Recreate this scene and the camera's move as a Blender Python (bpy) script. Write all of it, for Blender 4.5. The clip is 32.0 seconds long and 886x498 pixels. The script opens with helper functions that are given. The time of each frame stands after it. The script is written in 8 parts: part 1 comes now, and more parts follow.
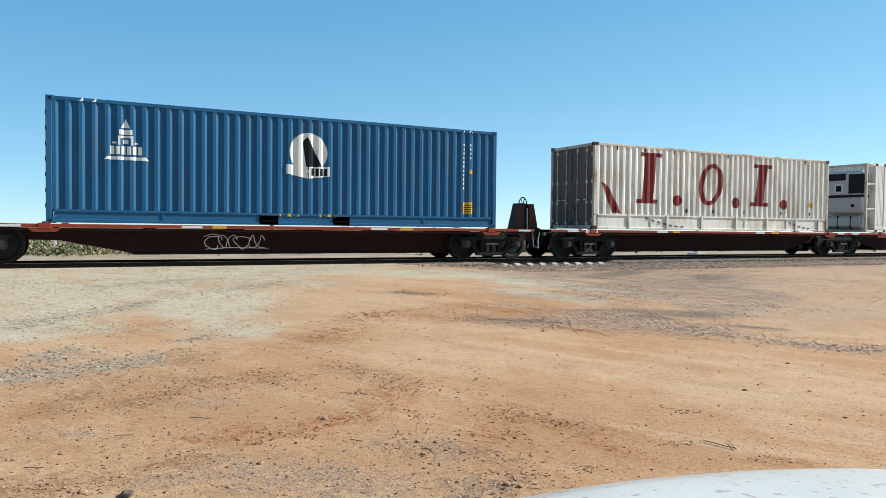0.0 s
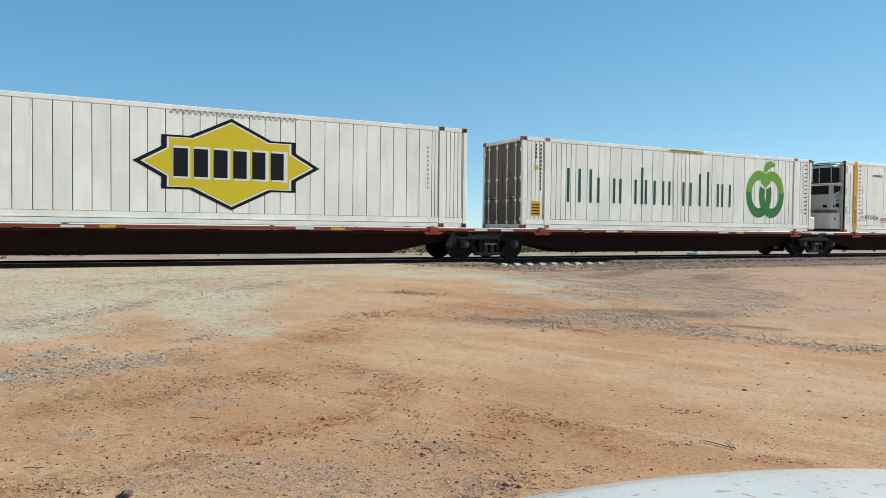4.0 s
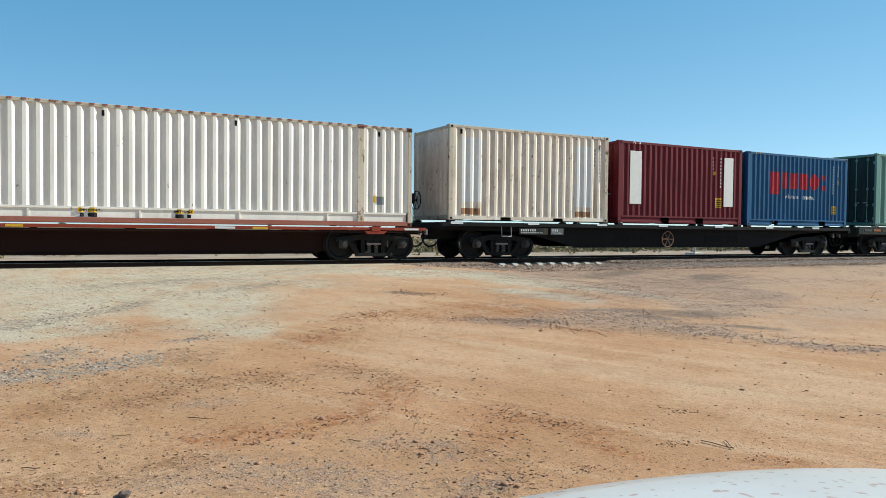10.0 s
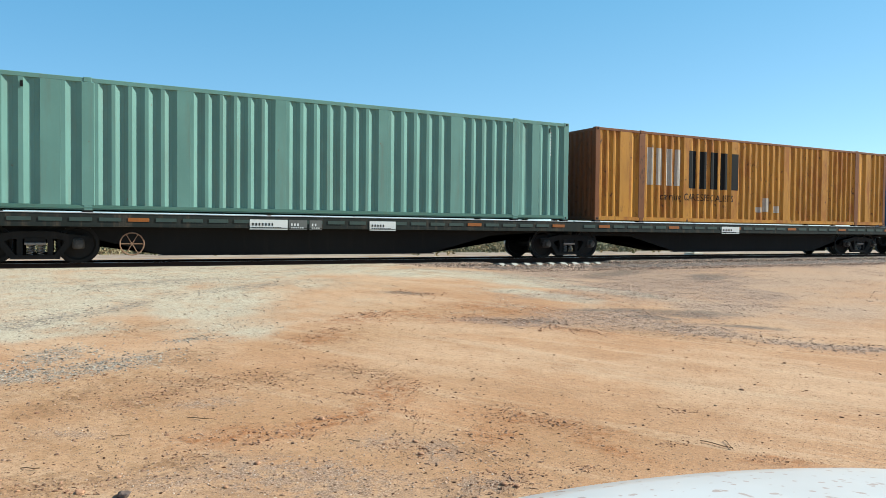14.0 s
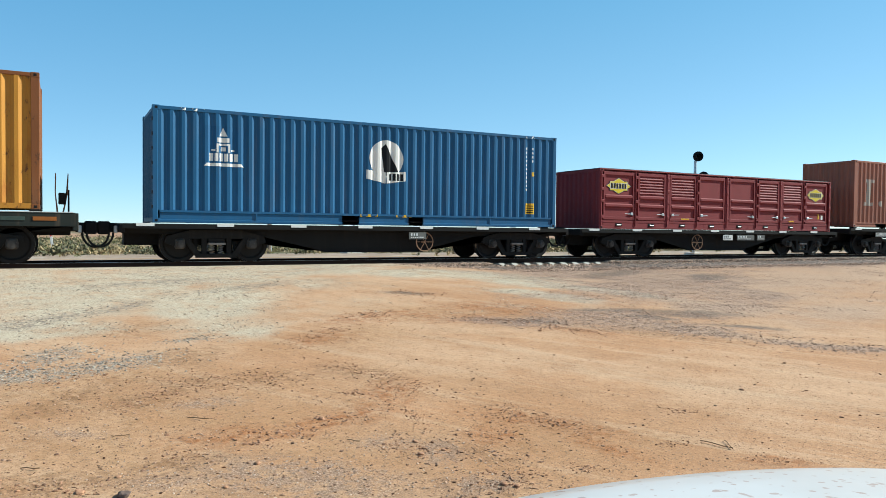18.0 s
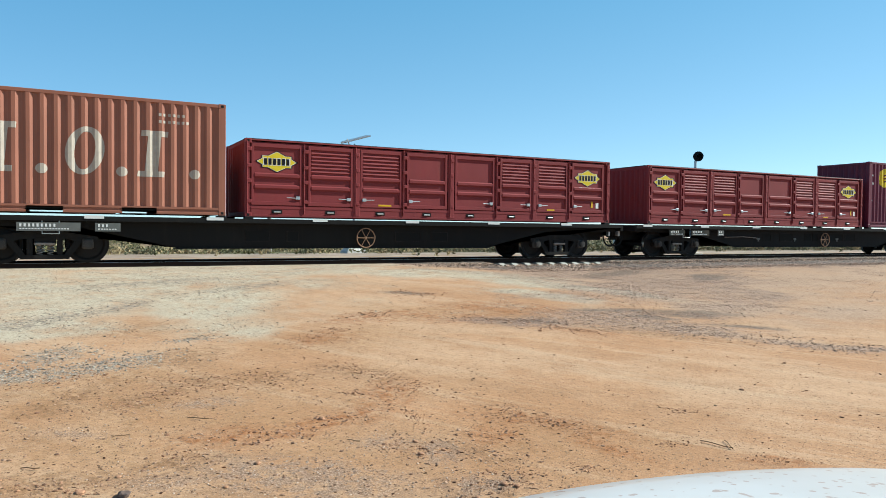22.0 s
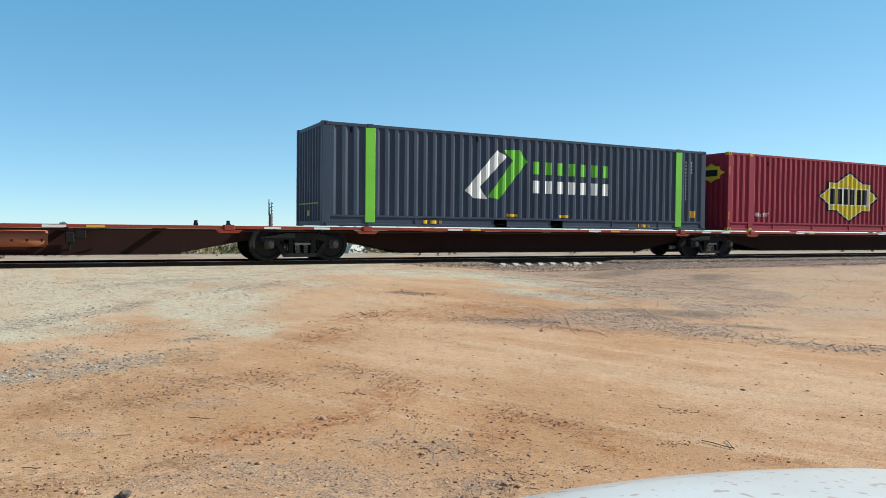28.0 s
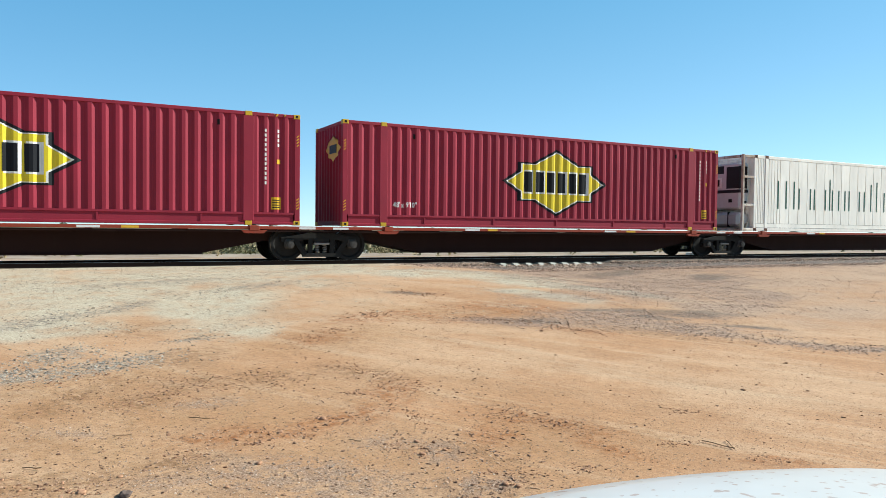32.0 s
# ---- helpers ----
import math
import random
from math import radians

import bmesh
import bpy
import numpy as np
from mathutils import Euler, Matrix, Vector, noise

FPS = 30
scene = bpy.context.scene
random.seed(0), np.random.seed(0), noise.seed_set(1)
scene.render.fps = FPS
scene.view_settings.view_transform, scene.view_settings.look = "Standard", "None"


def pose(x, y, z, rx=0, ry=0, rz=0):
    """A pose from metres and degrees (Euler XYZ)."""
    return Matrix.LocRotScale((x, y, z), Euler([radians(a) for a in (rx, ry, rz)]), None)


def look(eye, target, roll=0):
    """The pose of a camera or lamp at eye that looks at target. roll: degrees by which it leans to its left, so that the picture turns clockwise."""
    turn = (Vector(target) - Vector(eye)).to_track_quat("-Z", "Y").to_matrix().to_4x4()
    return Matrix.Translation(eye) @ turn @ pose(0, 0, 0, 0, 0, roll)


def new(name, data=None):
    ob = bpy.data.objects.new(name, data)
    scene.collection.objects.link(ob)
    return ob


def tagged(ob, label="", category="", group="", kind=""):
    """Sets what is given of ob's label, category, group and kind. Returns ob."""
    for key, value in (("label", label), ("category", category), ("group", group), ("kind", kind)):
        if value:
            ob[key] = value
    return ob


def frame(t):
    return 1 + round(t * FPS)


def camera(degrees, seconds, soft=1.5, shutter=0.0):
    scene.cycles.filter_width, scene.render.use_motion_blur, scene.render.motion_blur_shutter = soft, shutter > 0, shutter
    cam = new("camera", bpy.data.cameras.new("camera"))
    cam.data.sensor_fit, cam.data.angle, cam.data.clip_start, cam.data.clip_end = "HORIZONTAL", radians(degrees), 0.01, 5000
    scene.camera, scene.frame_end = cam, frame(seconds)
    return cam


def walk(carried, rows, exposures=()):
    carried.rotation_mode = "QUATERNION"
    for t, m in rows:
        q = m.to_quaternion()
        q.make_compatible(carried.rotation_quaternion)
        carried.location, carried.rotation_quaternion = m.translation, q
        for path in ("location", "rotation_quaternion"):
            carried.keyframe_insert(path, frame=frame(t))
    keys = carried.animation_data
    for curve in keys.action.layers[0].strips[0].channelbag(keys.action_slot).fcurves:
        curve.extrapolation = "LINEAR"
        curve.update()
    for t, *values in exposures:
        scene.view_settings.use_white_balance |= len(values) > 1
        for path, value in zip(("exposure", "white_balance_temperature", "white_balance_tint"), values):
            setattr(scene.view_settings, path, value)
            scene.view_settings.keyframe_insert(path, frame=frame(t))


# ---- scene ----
cam = camera(62.93, 32.0, soft=0.5)

# eye 1.45 m over the ground at the car; x runs along the track, y across it, z up
EYE = Vector((0, 0, 1.45))
YAW, PITCH, ROLL = 27.558, -1.545, 0.601
PAN = [(0, 0), (3.5, 0), (5.5, -1.5), (8, -2.5), (10, -4), (12, -4.5), (14.5, -5), (21, -5), (23, -4.5), (25, -4), (27.5, -3), (32, -2.5)]


def view(shift):
    yaw = radians(YAW) - shift / 1281
    p = radians(PITCH)
    way = Vector((math.sin(yaw) * math.cos(p), math.cos(yaw) * math.cos(p), math.sin(p)))
    return look(EYE, EYE + way, ROLL)


walk(cam, [(t, view(s)) for t, s in PAN], [(t, e, 5840, -4) for t, e in ((0, 0.74), (2, 0.58), (5, 0.55), (8, 0.55), (10.5, 0.64), (12.5, 0.87), (20, 0.80), (25, 0.80), (28, 0.70), (30.5, 0.83), (32, 0.86))])

# ---- light ----
SUN = Vector((0.79, -0.205, 0.58)).normalized()
world = bpy.data.worlds.new("world")
scene.world = world
world.use_nodes = True
wn = world.node_tree.nodes
sky = wn.new("ShaderNodeTexSky")
sky.sky_type = "NISHITA"
sky.sun_disc = False
sky.sun_elevation = math.asin(SUN.z)
sky.sun_rotation = math.atan2(SUN.x, SUN.y)
sky.air_density, sky.dust_density, sky.ozone_density = 0.65, 0.0, 0.3
wn["Background"].inputs[1].default_value = 0.093
# desert haze evens the blue out between zenith and horizon
where = wn.new("ShaderNodeTexCoord")
axes = wn.new("ShaderNodeSeparateXYZ")
world.node_tree.links.new(where.outputs["Generated"], axes.inputs[0])
low = wn.new("ShaderNodeMapRange")
low.interpolation_type = "SMOOTHSTEP"
low.inputs["From Min"].default_value, low.inputs["From Max"].default_value = 0.30, 0.75
low.inputs["To Min"].default_value, low.inputs["To Max"].default_value = 1.0, 0.0
world.node_tree.links.new(axes.outputs[2], low.inputs["Value"])
tone = wn.new("ShaderNodeMixRGB")
tone.inputs[1].default_value, tone.inputs[2].default_value = (0.3, 0.8, 1.6, 1), (1.08, 3.4, 5.55, 1)
world.node_tree.links.new(low.outputs[0], tone.inputs[0])
pale = wn.new("ShaderNodeMapRange")
pale.inputs["From Min"].default_value, pale.inputs["From Max"].default_value = 0.0, 0.30
pale.inputs["To Min"].default_value, pale.inputs["To Max"].default_value = 1.0, 0.0
world.node_tree.links.new(axes.outputs[2], pale.inputs["Value"])
rim = wn.new("ShaderNodeMixRGB")
rim.inputs[2].default_value = (2.35, 4.3, 5.95, 1)
world.node_tree.links.new(pale.outputs[0], rim.inputs[0])
world.node_tree.links.new(tone.outputs[0], rim.inputs[1])
haze = wn.new("ShaderNodeMixRGB")
haze.inputs[0].default_value = 0.5
world.node_tree.links.new(sky.outputs[0], haze.inputs[1])
world.node_tree.links.new(rim.outputs[0], haze.inputs[2])
# the sky brightens towards the sun's side
side = wn.new("ShaderNodeVectorMath")
side.operation = "DOT_PRODUCT"
side.inputs[1].default_value = Vector((SUN.x, SUN.y, 0)).normalized()
world.node_tree.links.new(where.outputs["Generated"], side.inputs[0])
lift = wn.new("ShaderNodeMapRange")
lift.inputs["From Min"].default_value, lift.inputs["From Max"].default_value = -0.3, 0.75
world.node_tree.links.new(side.outputs["Value"], lift.inputs["Value"])
tint = wn.new("ShaderNodeMixRGB")
tint.inputs[1].default_value, tint.inputs[2].default_value = (0.91, 0.91, 0.93, 1), (1.12, 1.02, 0.96, 1)
world.node_tree.links.new(lift.outputs[0], tint.inputs[0])
glow = wn.new("ShaderNodeMixRGB")
glow.blend_type = "MULTIPLY"
glow.inputs[0].default_value = 1.0
world.node_tree.links.new(haze.outputs[0], glow.inputs[1])
world.node_tree.links.new(tint.outputs[0], glow.inputs[2])
world.node_tree.links.new(glow.outputs[0], wn["Background"].inputs[0])
sun = new("sun", bpy.data.lights.new("sun", "SUN"))
sun.data.energy, sun.data.angle, sun.data.color = 5.0, radians(0.53), (1.0, 0.925, 0.845)
sun.matrix_world = look(SUN * 50, (0, 0, 0))

# ---- materials ----
MATS = {}
ALBEDO_SCALE = 0.77  # base colours lowered to this share, so shade deepens at a higher exposure


def dulled(c):
    return tuple(k * ALBEDO_SCALE for k in c) if max(c) > 0.06 else c



def nodes(name):
    m = bpy.data.materials.new(name)
    m.use_nodes = True
    t = m.node_tree
    return m, t, t.nodes["Principled BSDF"]


def noise_tex(t, scale, detail=4.0, rough=0.6, stretch=(1, 1, 1), space="Object", offset=None):
    co = t.nodes.new("ShaderNodeTexCoord")
    mp = t.nodes.new("ShaderNodeMapping")
    mp.inputs["Scale"].default_value = stretch
    t.links.new(co.outputs[space], mp.inputs[0])
    n = t.nodes.new("ShaderNodeTexNoise")
    n.noise_dimensions = "4D"
    n.inputs["Scale"].default_value = scale
    n.inputs["Detail"].default_value = detail
    n.inputs["Roughness"].default_value = rough
    t.links.new(mp.outputs[0], n.inputs["Vector"])
    if offset:
        t.links.new(offset, n.inputs["W"])
    return n.outputs["Fac"]


def ramp(t, value, lo, hi):
    r = t.nodes.new("ShaderNodeMapRange")
    r.interpolation_type = "SMOOTHSTEP"
    r.inputs[1].default_value, r.inputs[2].default_value = lo, hi
    t.links.new(value, r.inputs[0])
    return r.outputs[0]


def arith(t, op, a, b):
    n = t.nodes.new("ShaderNodeMath")
    n.operation = op
    for k, v in enumerate((a, b)):
        if isinstance(v, (int, float)):
            n.inputs[k].default_value = v
        else:
            t.links.new(v, n.inputs[k])
    return n.outputs[0]


def mix(t, fac, a, b, kind="MIX"):
    n = t.nodes.new("ShaderNodeMix")
    n.data_type, n.blend_type = "RGBA", kind
    for k, v in ((0, fac), (6, a), (7, b)):
        if isinstance(v, (int, float)):
            n.inputs[k].default_value = v
        elif isinstance(v, tuple):
            n.inputs[k].default_value = (*v, 1)
        else:
            t.links.new(v, n.inputs[k])
    return n.outputs[2]


def seed_of(t):
    o = t.nodes.new("ShaderNodeObjectInfo")
    return arith(t, "MULTIPLY", o.outputs["Random"], 37.0)


def relief(t, bsdf, height, strength, distance):
    b = t.nodes.new("ShaderNodeBump")
    b.inputs["Strength"].default_value, b.inputs["Distance"].default_value = strength, distance
    t.links.new(height, b.inputs["Height"])
    t.links.new(b.outputs[0], bsdf.inputs["Normal"])


def paint(name, color, rust=0.25, dirt=0.35, rough=0.5, metal=0.0, rust_color=(0.11, 0.045, 0.02), dirt_color=(0.20, 0.13, 0.085), blotch=None):
    """Painted steel with vertical dirt streaks, fading, broad stains and rust spots."""
    if name in MATS:
        return MATS[name]
    color, rust_color, dirt_color, blotch = dulled(color), dulled(rust_color), dulled(dirt_color), blotch and dulled(blotch)
    m, t, b = nodes(name)
    w = seed_of(t)
    fade = noise_tex(t, 0.9, 4, 0.6, (1, 1, 0.6), offset=w)
    streak = noise_tex(t, 5.0, 5, 0.65, (1, 1, 0.10), offset=w)
    spots = noise_tex(t, 7.0, 7, 0.72, (1, 1, 0.55), offset=w)
    grain = noise_tex(t, 60.0, 3, 0.6, offset=w)
    c = mix(t, ramp(t, fade, 0.3, 0.75), color, tuple(min(1, k * 1.22) for k in color))
    if blotch:
        stain = noise_tex(t, 1.3, 6, 0.7, (1, 1, 0.35), offset=w)
        c = mix(t, arith(t, "MULTIPLY", ramp(t, stain, 0.46, 0.64), 0.8), c, blotch)
    c = mix(t, arith(t, "MULTIPLY", ramp(t, streak, 0.48, 0.80), dirt), c, dirt_color)
    c = mix(t, arith(t, "MULTIPLY", ramp(t, spots, 0.70 - 0.16 * rust, 0.80 - 0.16 * rust), min(1, rust * 2.2)), c, rust_color)
    c = mix(t, 0.10, c, mix(t, grain, (0.0, 0.0, 0.0), (1, 1, 1)), "OVERLAY")
    t.links.new(c, b.inputs["Base Color"])
    t.links.new(arith(t, "ADD", arith(t, "MULTIPLY", streak, 0.3), rough - 0.12), b.inputs["Roughness"])
    b.inputs["Metallic"].default_value = metal
    b.inputs["Specular IOR Level"].default_value = 0.05 if name.endswith("doors") else 0.22 if max(color) > 0.03 else 0.10
    relief(t, b, arith(t, "ADD", fade, arith(t, "MULTIPLY", grain, 0.08)), 0.25, 0.02)
    MATS[name] = m
    return m


def plain(name, color, rough=0.5, metal=0.0, vary=0.25, scale=8.0, bump=0.1):
    """A plain surface with two scales of tone and a fine grain."""
    if name in MATS:
        return MATS[name]
    if metal < 0.5:
        color = dulled(color)
    m, t, b = nodes(name)
    w = seed_of(t)
    big = noise_tex(t, scale, 5, 0.6, offset=w)
    fine = noise_tex(t, scale * 9, 3, 0.6, offset=w)
    c = mix(t, big, tuple(k * (1 - vary) for k in color), tuple(min(1, k * (1 + vary)) for k in color))
    c = mix(t, 0.12, c, mix(t, fine, (0.0, 0.0, 0.0), (1, 1, 1)), "OVERLAY")
    t.links.new(c, b.inputs["Base Color"])
    t.links.new(arith(t, "ADD", arith(t, "MULTIPLY", big, 0.25), rough - 0.12), b.inputs["Roughness"])
    b.inputs["Metallic"].default_value = metal
    b.inputs["Specular IOR Level"].default_value = 0.3 if max(color) > 0.05 else 0.12
    relief(t, b, fine, bump, 0.004)
    MATS[name] = m
    return m


M_BLACK = paint("grimy_black_steel", (0.012, 0.0112, 0.0108), 0.25, 0.3, 0.65, dirt_color=(0.036, 0.029, 0.024), rust_color=(0.028, 0.015, 0.010))
M_BOGIE = paint("brake_dusted_steel", (0.0145, 0.013, 0.012), 0.3, 0.5, 0.62, dirt_color=(0.055, 0.045, 0.038), rust_color=(0.04, 0.024, 0.016))
M_WHEEL = plain("wheel_steel", (0.020, 0.018, 0.017), 0.62, 0.2, 0.4, 3.0)
M_TREAD = plain("bright_tread", (0.35, 0.33, 0.31), 0.3, 1.0, 0.3, 3.0)
M_SILL = paint("orange_brown_sill", (0.27, 0.042, 0.020), 0.5, 0.35, 0.55)
# red-brown steel below the sills, with the shade there put into its colour
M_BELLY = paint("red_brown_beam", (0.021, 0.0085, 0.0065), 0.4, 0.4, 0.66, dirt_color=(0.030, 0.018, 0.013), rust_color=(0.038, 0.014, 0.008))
M_DECKTOP = plain("pale_deck_edge", (0.60, 0.58, 0.57), 0.5, 0.1, 0.25, 3.0)
M_WHITE = plain("white_reflector", (0.80, 0.79, 0.76), 0.4, 0.0, 0.1, 6.0)
M_YELLOW = plain("amber_reflector", (0.75, 0.42, 0.03), 0.4, 0.0, 0.15, 6.0)
M_DARK = plain("dark_gap", (0.012, 0.012, 0.012), 0.8, 0.0, 0.2)
M_RUBBER = plain("black_rubber", (0.016, 0.016, 0.016), 0.7, 0.0, 0.2)
M_STEEL = plain("galvanised_steel", (0.45, 0.46, 0.47), 0.4, 0.8, 0.2, 5.0)
M_SPRING = plain("worn_spring_steel", (0.24, 0.21, 0.19), 0.45, 0.6, 0.3)
M_BRONZE = plain("dusty_axle_cap", (0.075, 0.064, 0.056), 0.6, 0.2, 0.35)
M_TANK = paint("orange_brown_tank", (0.30, 0.10, 0.05), 0.4, 0.4, 0.55)

# ---- building helpers ----


def part(name, bm, material, parent, label="", smooth=False, kind=""):
    me = bpy.data.meshes.new(name)
    bm.to_mesh(me)
    bm.free()
    if smooth:
        for f in me.polygons:
            f.use_smooth = True
    return piece(name, me, material, parent, label, kind)


def piece(name, me, material, parent, label="", kind="", at=None):
    if material and not me.materials:
        me.materials.append(material)
    ob = new(name, me)
    if parent:
        ob.parent = parent
    if at is not None:
        ob.matrix_basis = at
    return tagged(ob, label=label, kind=kind)


def thing(name, place, label, category, group=""):
    ob = new(name)
    ob.empty_display_size = 0.2
    ob.location = place
    return tagged(ob, label, category, group)


def box(bm, x0, x1, y0, y1, z0, z1, bevel=0.0):
    m = Matrix.Translation(((x0 + x1) / 2, (y0 + y1) / 2, (z0 + z1) / 2)) @ Matrix.Diagonal((x1 - x0, y1 - y0, z1 - z0, 1))
    v = bmesh.ops.create_cube(bm, size=1, matrix=m)["verts"]
    if bevel:
        e = list({k for w in v for k in w.link_edges})
        bmesh.ops.bevel(bm, geom=e, offset=bevel, segments=1, affect="EDGES")
    return bm


def boxes(*rows, bevel=0.0):
    bm = bmesh.new()
    for r in rows:
        box(bm, *r, bevel=bevel)
    return bm


def cyl(bm, a, b, r, seg=16, r2=None, caps=True):
    a, b = Vector(a), Vector(b)
    d = b - a
    m = Matrix.Translation((a + b) / 2) @ d.to_track_quat("Z", "Y").to_matrix().to_4x4()
    bmesh.ops.create_cone(bm, cap_ends=caps, segments=seg, radius1=r, radius2=r if r2 is None else r2, depth=d.length, matrix=m)
    return bm


def prism(bm, poly, y0, y1):
    """A plate whose outline is given in x and z, between y0 and y1."""
    a = [bm.verts.new((x, y0, z)) for x, z in poly]
    b = [bm.verts.new((x, y1, z)) for x, z in poly]
    n = len(poly)
    faces = [bm.faces.new(a), bm.faces.new(b[::-1])]
    for k in range(n):
        faces.append(bm.faces.new((a[k], b[k], b[(k + 1) % n], a[(k + 1) % n])))
    bmesh.ops.triangulate(bm, faces=faces[:2], ngon_method="EAR_CLIP")
    bmesh.ops.recalc_face_normals(bm, faces=bm.faces[:])
    return bm


def rounded(x0, x1, y0, y1, z0, z1, r=0.15, n=5):
    """A cover with rounded upright corners and softened upper and lower edges."""
    out = []
    for cx, cy, a0 in ((x1 - r, y1 - r, 0), (x0 + r, y1 - r, 90), (x0 + r, y0 + r, 180), (x1 - r, y0 + r, 270)):
        out += [(cx, cy, radians(a0 + 90 * k / n)) for k in range(n + 1)]
    bm = bmesh.new()
    e = 0.03
    rows = [[bm.verts.new((cx + (r - d) * math.cos(a), cy + (r - d) * math.sin(a), z)) for cx, cy, a in out] for z, d in ((z0, e), (z0 + e, 0), (z1 - e, 0), (z1, e))]
    m = len(out)
    for a, b in zip(rows, rows[1:]):
        for k in range(m):
            bm.faces.new((a[k], a[(k + 1) % m], b[(k + 1) % m], b[k]))
    bm.faces.new(rows[0][::-1])
    bm.faces.new(rows[-1])
    return bm


def tube(bm, path, r, seg=6):
    """One round rod swept along a path, closed at its ends."""
    pts = [Vector(path[0])]
    for p in path[1:]:
        if (Vector(p) - pts[-1]).length > 1e-5:
            pts.append(Vector(p))
    side, loops = None, []
    for k, p in enumerate(pts):
        d = (pts[min(k + 1, len(pts) - 1)] - pts[max(k - 1, 0)])
        d = d.normalized() if d.length > 1e-6 else Vector((0, 0, 1))
        if side is None:
            side = d.orthogonal().normalized()
        side = side - d * side.dot(d)
        side = side.normalized() if side.length > 1e-4 else d.orthogonal().normalized()
        up = d.cross(side)
        loops.append([bm.verts.new(p + (side * math.cos(2 * math.pi * j / seg) + up * math.sin(2 * math.pi * j / seg)) * r) for j in range(seg)])
    for a, b in zip(loops, loops[1:]):
        for j in range(seg):
            bm.faces.new((a[j], a[(j + 1) % seg], b[(j + 1) % seg], b[j]))
    bm.faces.new(loops[0][::-1])
    bm.faces.new(loops[-1])
    return bm


def ring(bm, centre, r, thick, seg=20, axis="Y"):
    """A hoop of round rod in the plane across the axis."""
    c = Vector(centre)
    pts = []
    for k in range(seg + 1):
        a = 2 * math.pi * k / seg
        o = {"Y": Vector((math.cos(a), 0, math.sin(a))), "X": Vector((0, math.cos(a), math.sin(a)))}[axis] * r
        pts.append(c + o)
    return tube(bm, pts, thick, 6)

# ---- ground ----
RAIL = 0.55
YC = 20.30


def smooth(a, b, v):
    k = min(1.0, max(0.0, (v - a) / (b - a)))
    return k * k * (3 - 2 * k)


def ground_z(x, y):
    """Level round the car, rising to the crossing; lower beside the ballast further along; worn by wheels."""
    side = smooth(8.0, 12.5, x)
    crest = 0.465 * (1 - side) + 0.26 * side
    z = crest * smooth(3.0, 18.2, y)
    if y > 19.0:
        z = crest + (0.36 - crest) * smooth(19.0, 19.5, y)
    z -= 0.25 * smooth(27, 40, y)
    far = math.hypot(x, y)
    z += 0.035 * noise.noise(Vector((x * 0.23, y * 0.31, 1.7))) * smooth(0, 3, y) * (1 - smooth(15, 18, y)) * (1 - smooth(60, 90, far))
    if far < 45 and y < 18.5:
        near = (1 - smooth(30, 45, far)) * (1 - smooth(17.0, 18.5, y))
        z += 0.010 * noise.noise(Vector((x * 1.1, y * 1.3, 4.1))) * near
        z += 0.005 * noise.noise(Vector((x * 3.7, y * 3.9, 8.3))) * near
        along, across = x * 0.42 - y * 0.91, x * 0.91 + y * 0.42
        z += 0.010 * noise.noise(Vector((along * 0.16, across * 1.9, 6.0))) * near * smooth(0.5, 4.0, x)
    return z


def grid_lines(edges):
    out = []
    for a, b, n in edges:
        out += [a + (b - a) * k / n for k in range(n)]
    return out + [edges[-1][1]]


# soils and gravels: centre x, y, half lengths, turn in degrees
ROAD = [(-2.2, 14.6, 4.2, 5.0, 0), (2.0, 15.6, 3.6, 2.9, 0), (5.05, 16.6, 3.2, 1.9, 4), (2.1, 11.6, 1.0, 3.0, -12), (7.9, 15.1, 2.9, 1.5, -22), (9.0, 12.6, 2.6, 0.75, -58), (7.9, 10.9, 1.0, 0.5, -58), (-0.9, 9.9, 1.6, 0.8, 0), (3.0, 18.4, 8.0, 1.1, 0), (-30, 15, 28, 8, 0)]
CHIP = [(-0.07, 8.3, 0.5, 0.26, 60), (0.0, 7.5, 0.66, 0.24, 14), (0.52, 7.8, 0.36, 0.2, 35), (1.35, 8.75, 0.28, 0.10, 8), (-0.44, 7.65, 0.33, 0.18, 0), (-0.31, 10.5, 0.57, 0.24, 49), (0.65, 11.29, 0.69, 0.21, 51), (3.2, 13.5, 1.0, 0.25, 30), (1.4, 14.5, 1.2, 0.3, 20)]
SPILL = [(12.2, 12.4, 4.4, 1.9, 38), (13.72, 16.31, 3.76, 1.26, 30), (14.48, 12.94, 4.0, 0.93, 40), (13.28, 10.51, 1.32, 0.55, 42), (7.46, 8.64, 0.99, 0.78, -28), (6.2, 8.59, 0.63, 0.38, 10), (5.55, 8.78, 0.45, 0.26, -30), (7.73, 7.76, 1.0, 0.58, -75), (7.92, 7.23, 0.68, 0.36, -70), (8.34, 6.01, 0.62, 0.30, -55), (8.8, 5.47, 0.45, 0.27, -30), (24.0, 17.3, 13.0, 0.9, 0), (14.5, 16.7, 5.0, 1.6, 0)]
DARK = [(9.07, 8.63, 0.85, 0.42, -22), (8.87, 7.28, 0.52, 0.16, -50), (8.15, 9.14, 0.73, 0.13, -18), (8.18, 8.41, 0.45, 0.22, -40), (5.58, 11.88, 0.45, 0.22, -35), (6.01, 8.58, 0.28, 0.15, -25), (15.86, 14.38, 1.5, 0.45, 37), (14.14, 16.1, 1.9, 0.5, 29)]
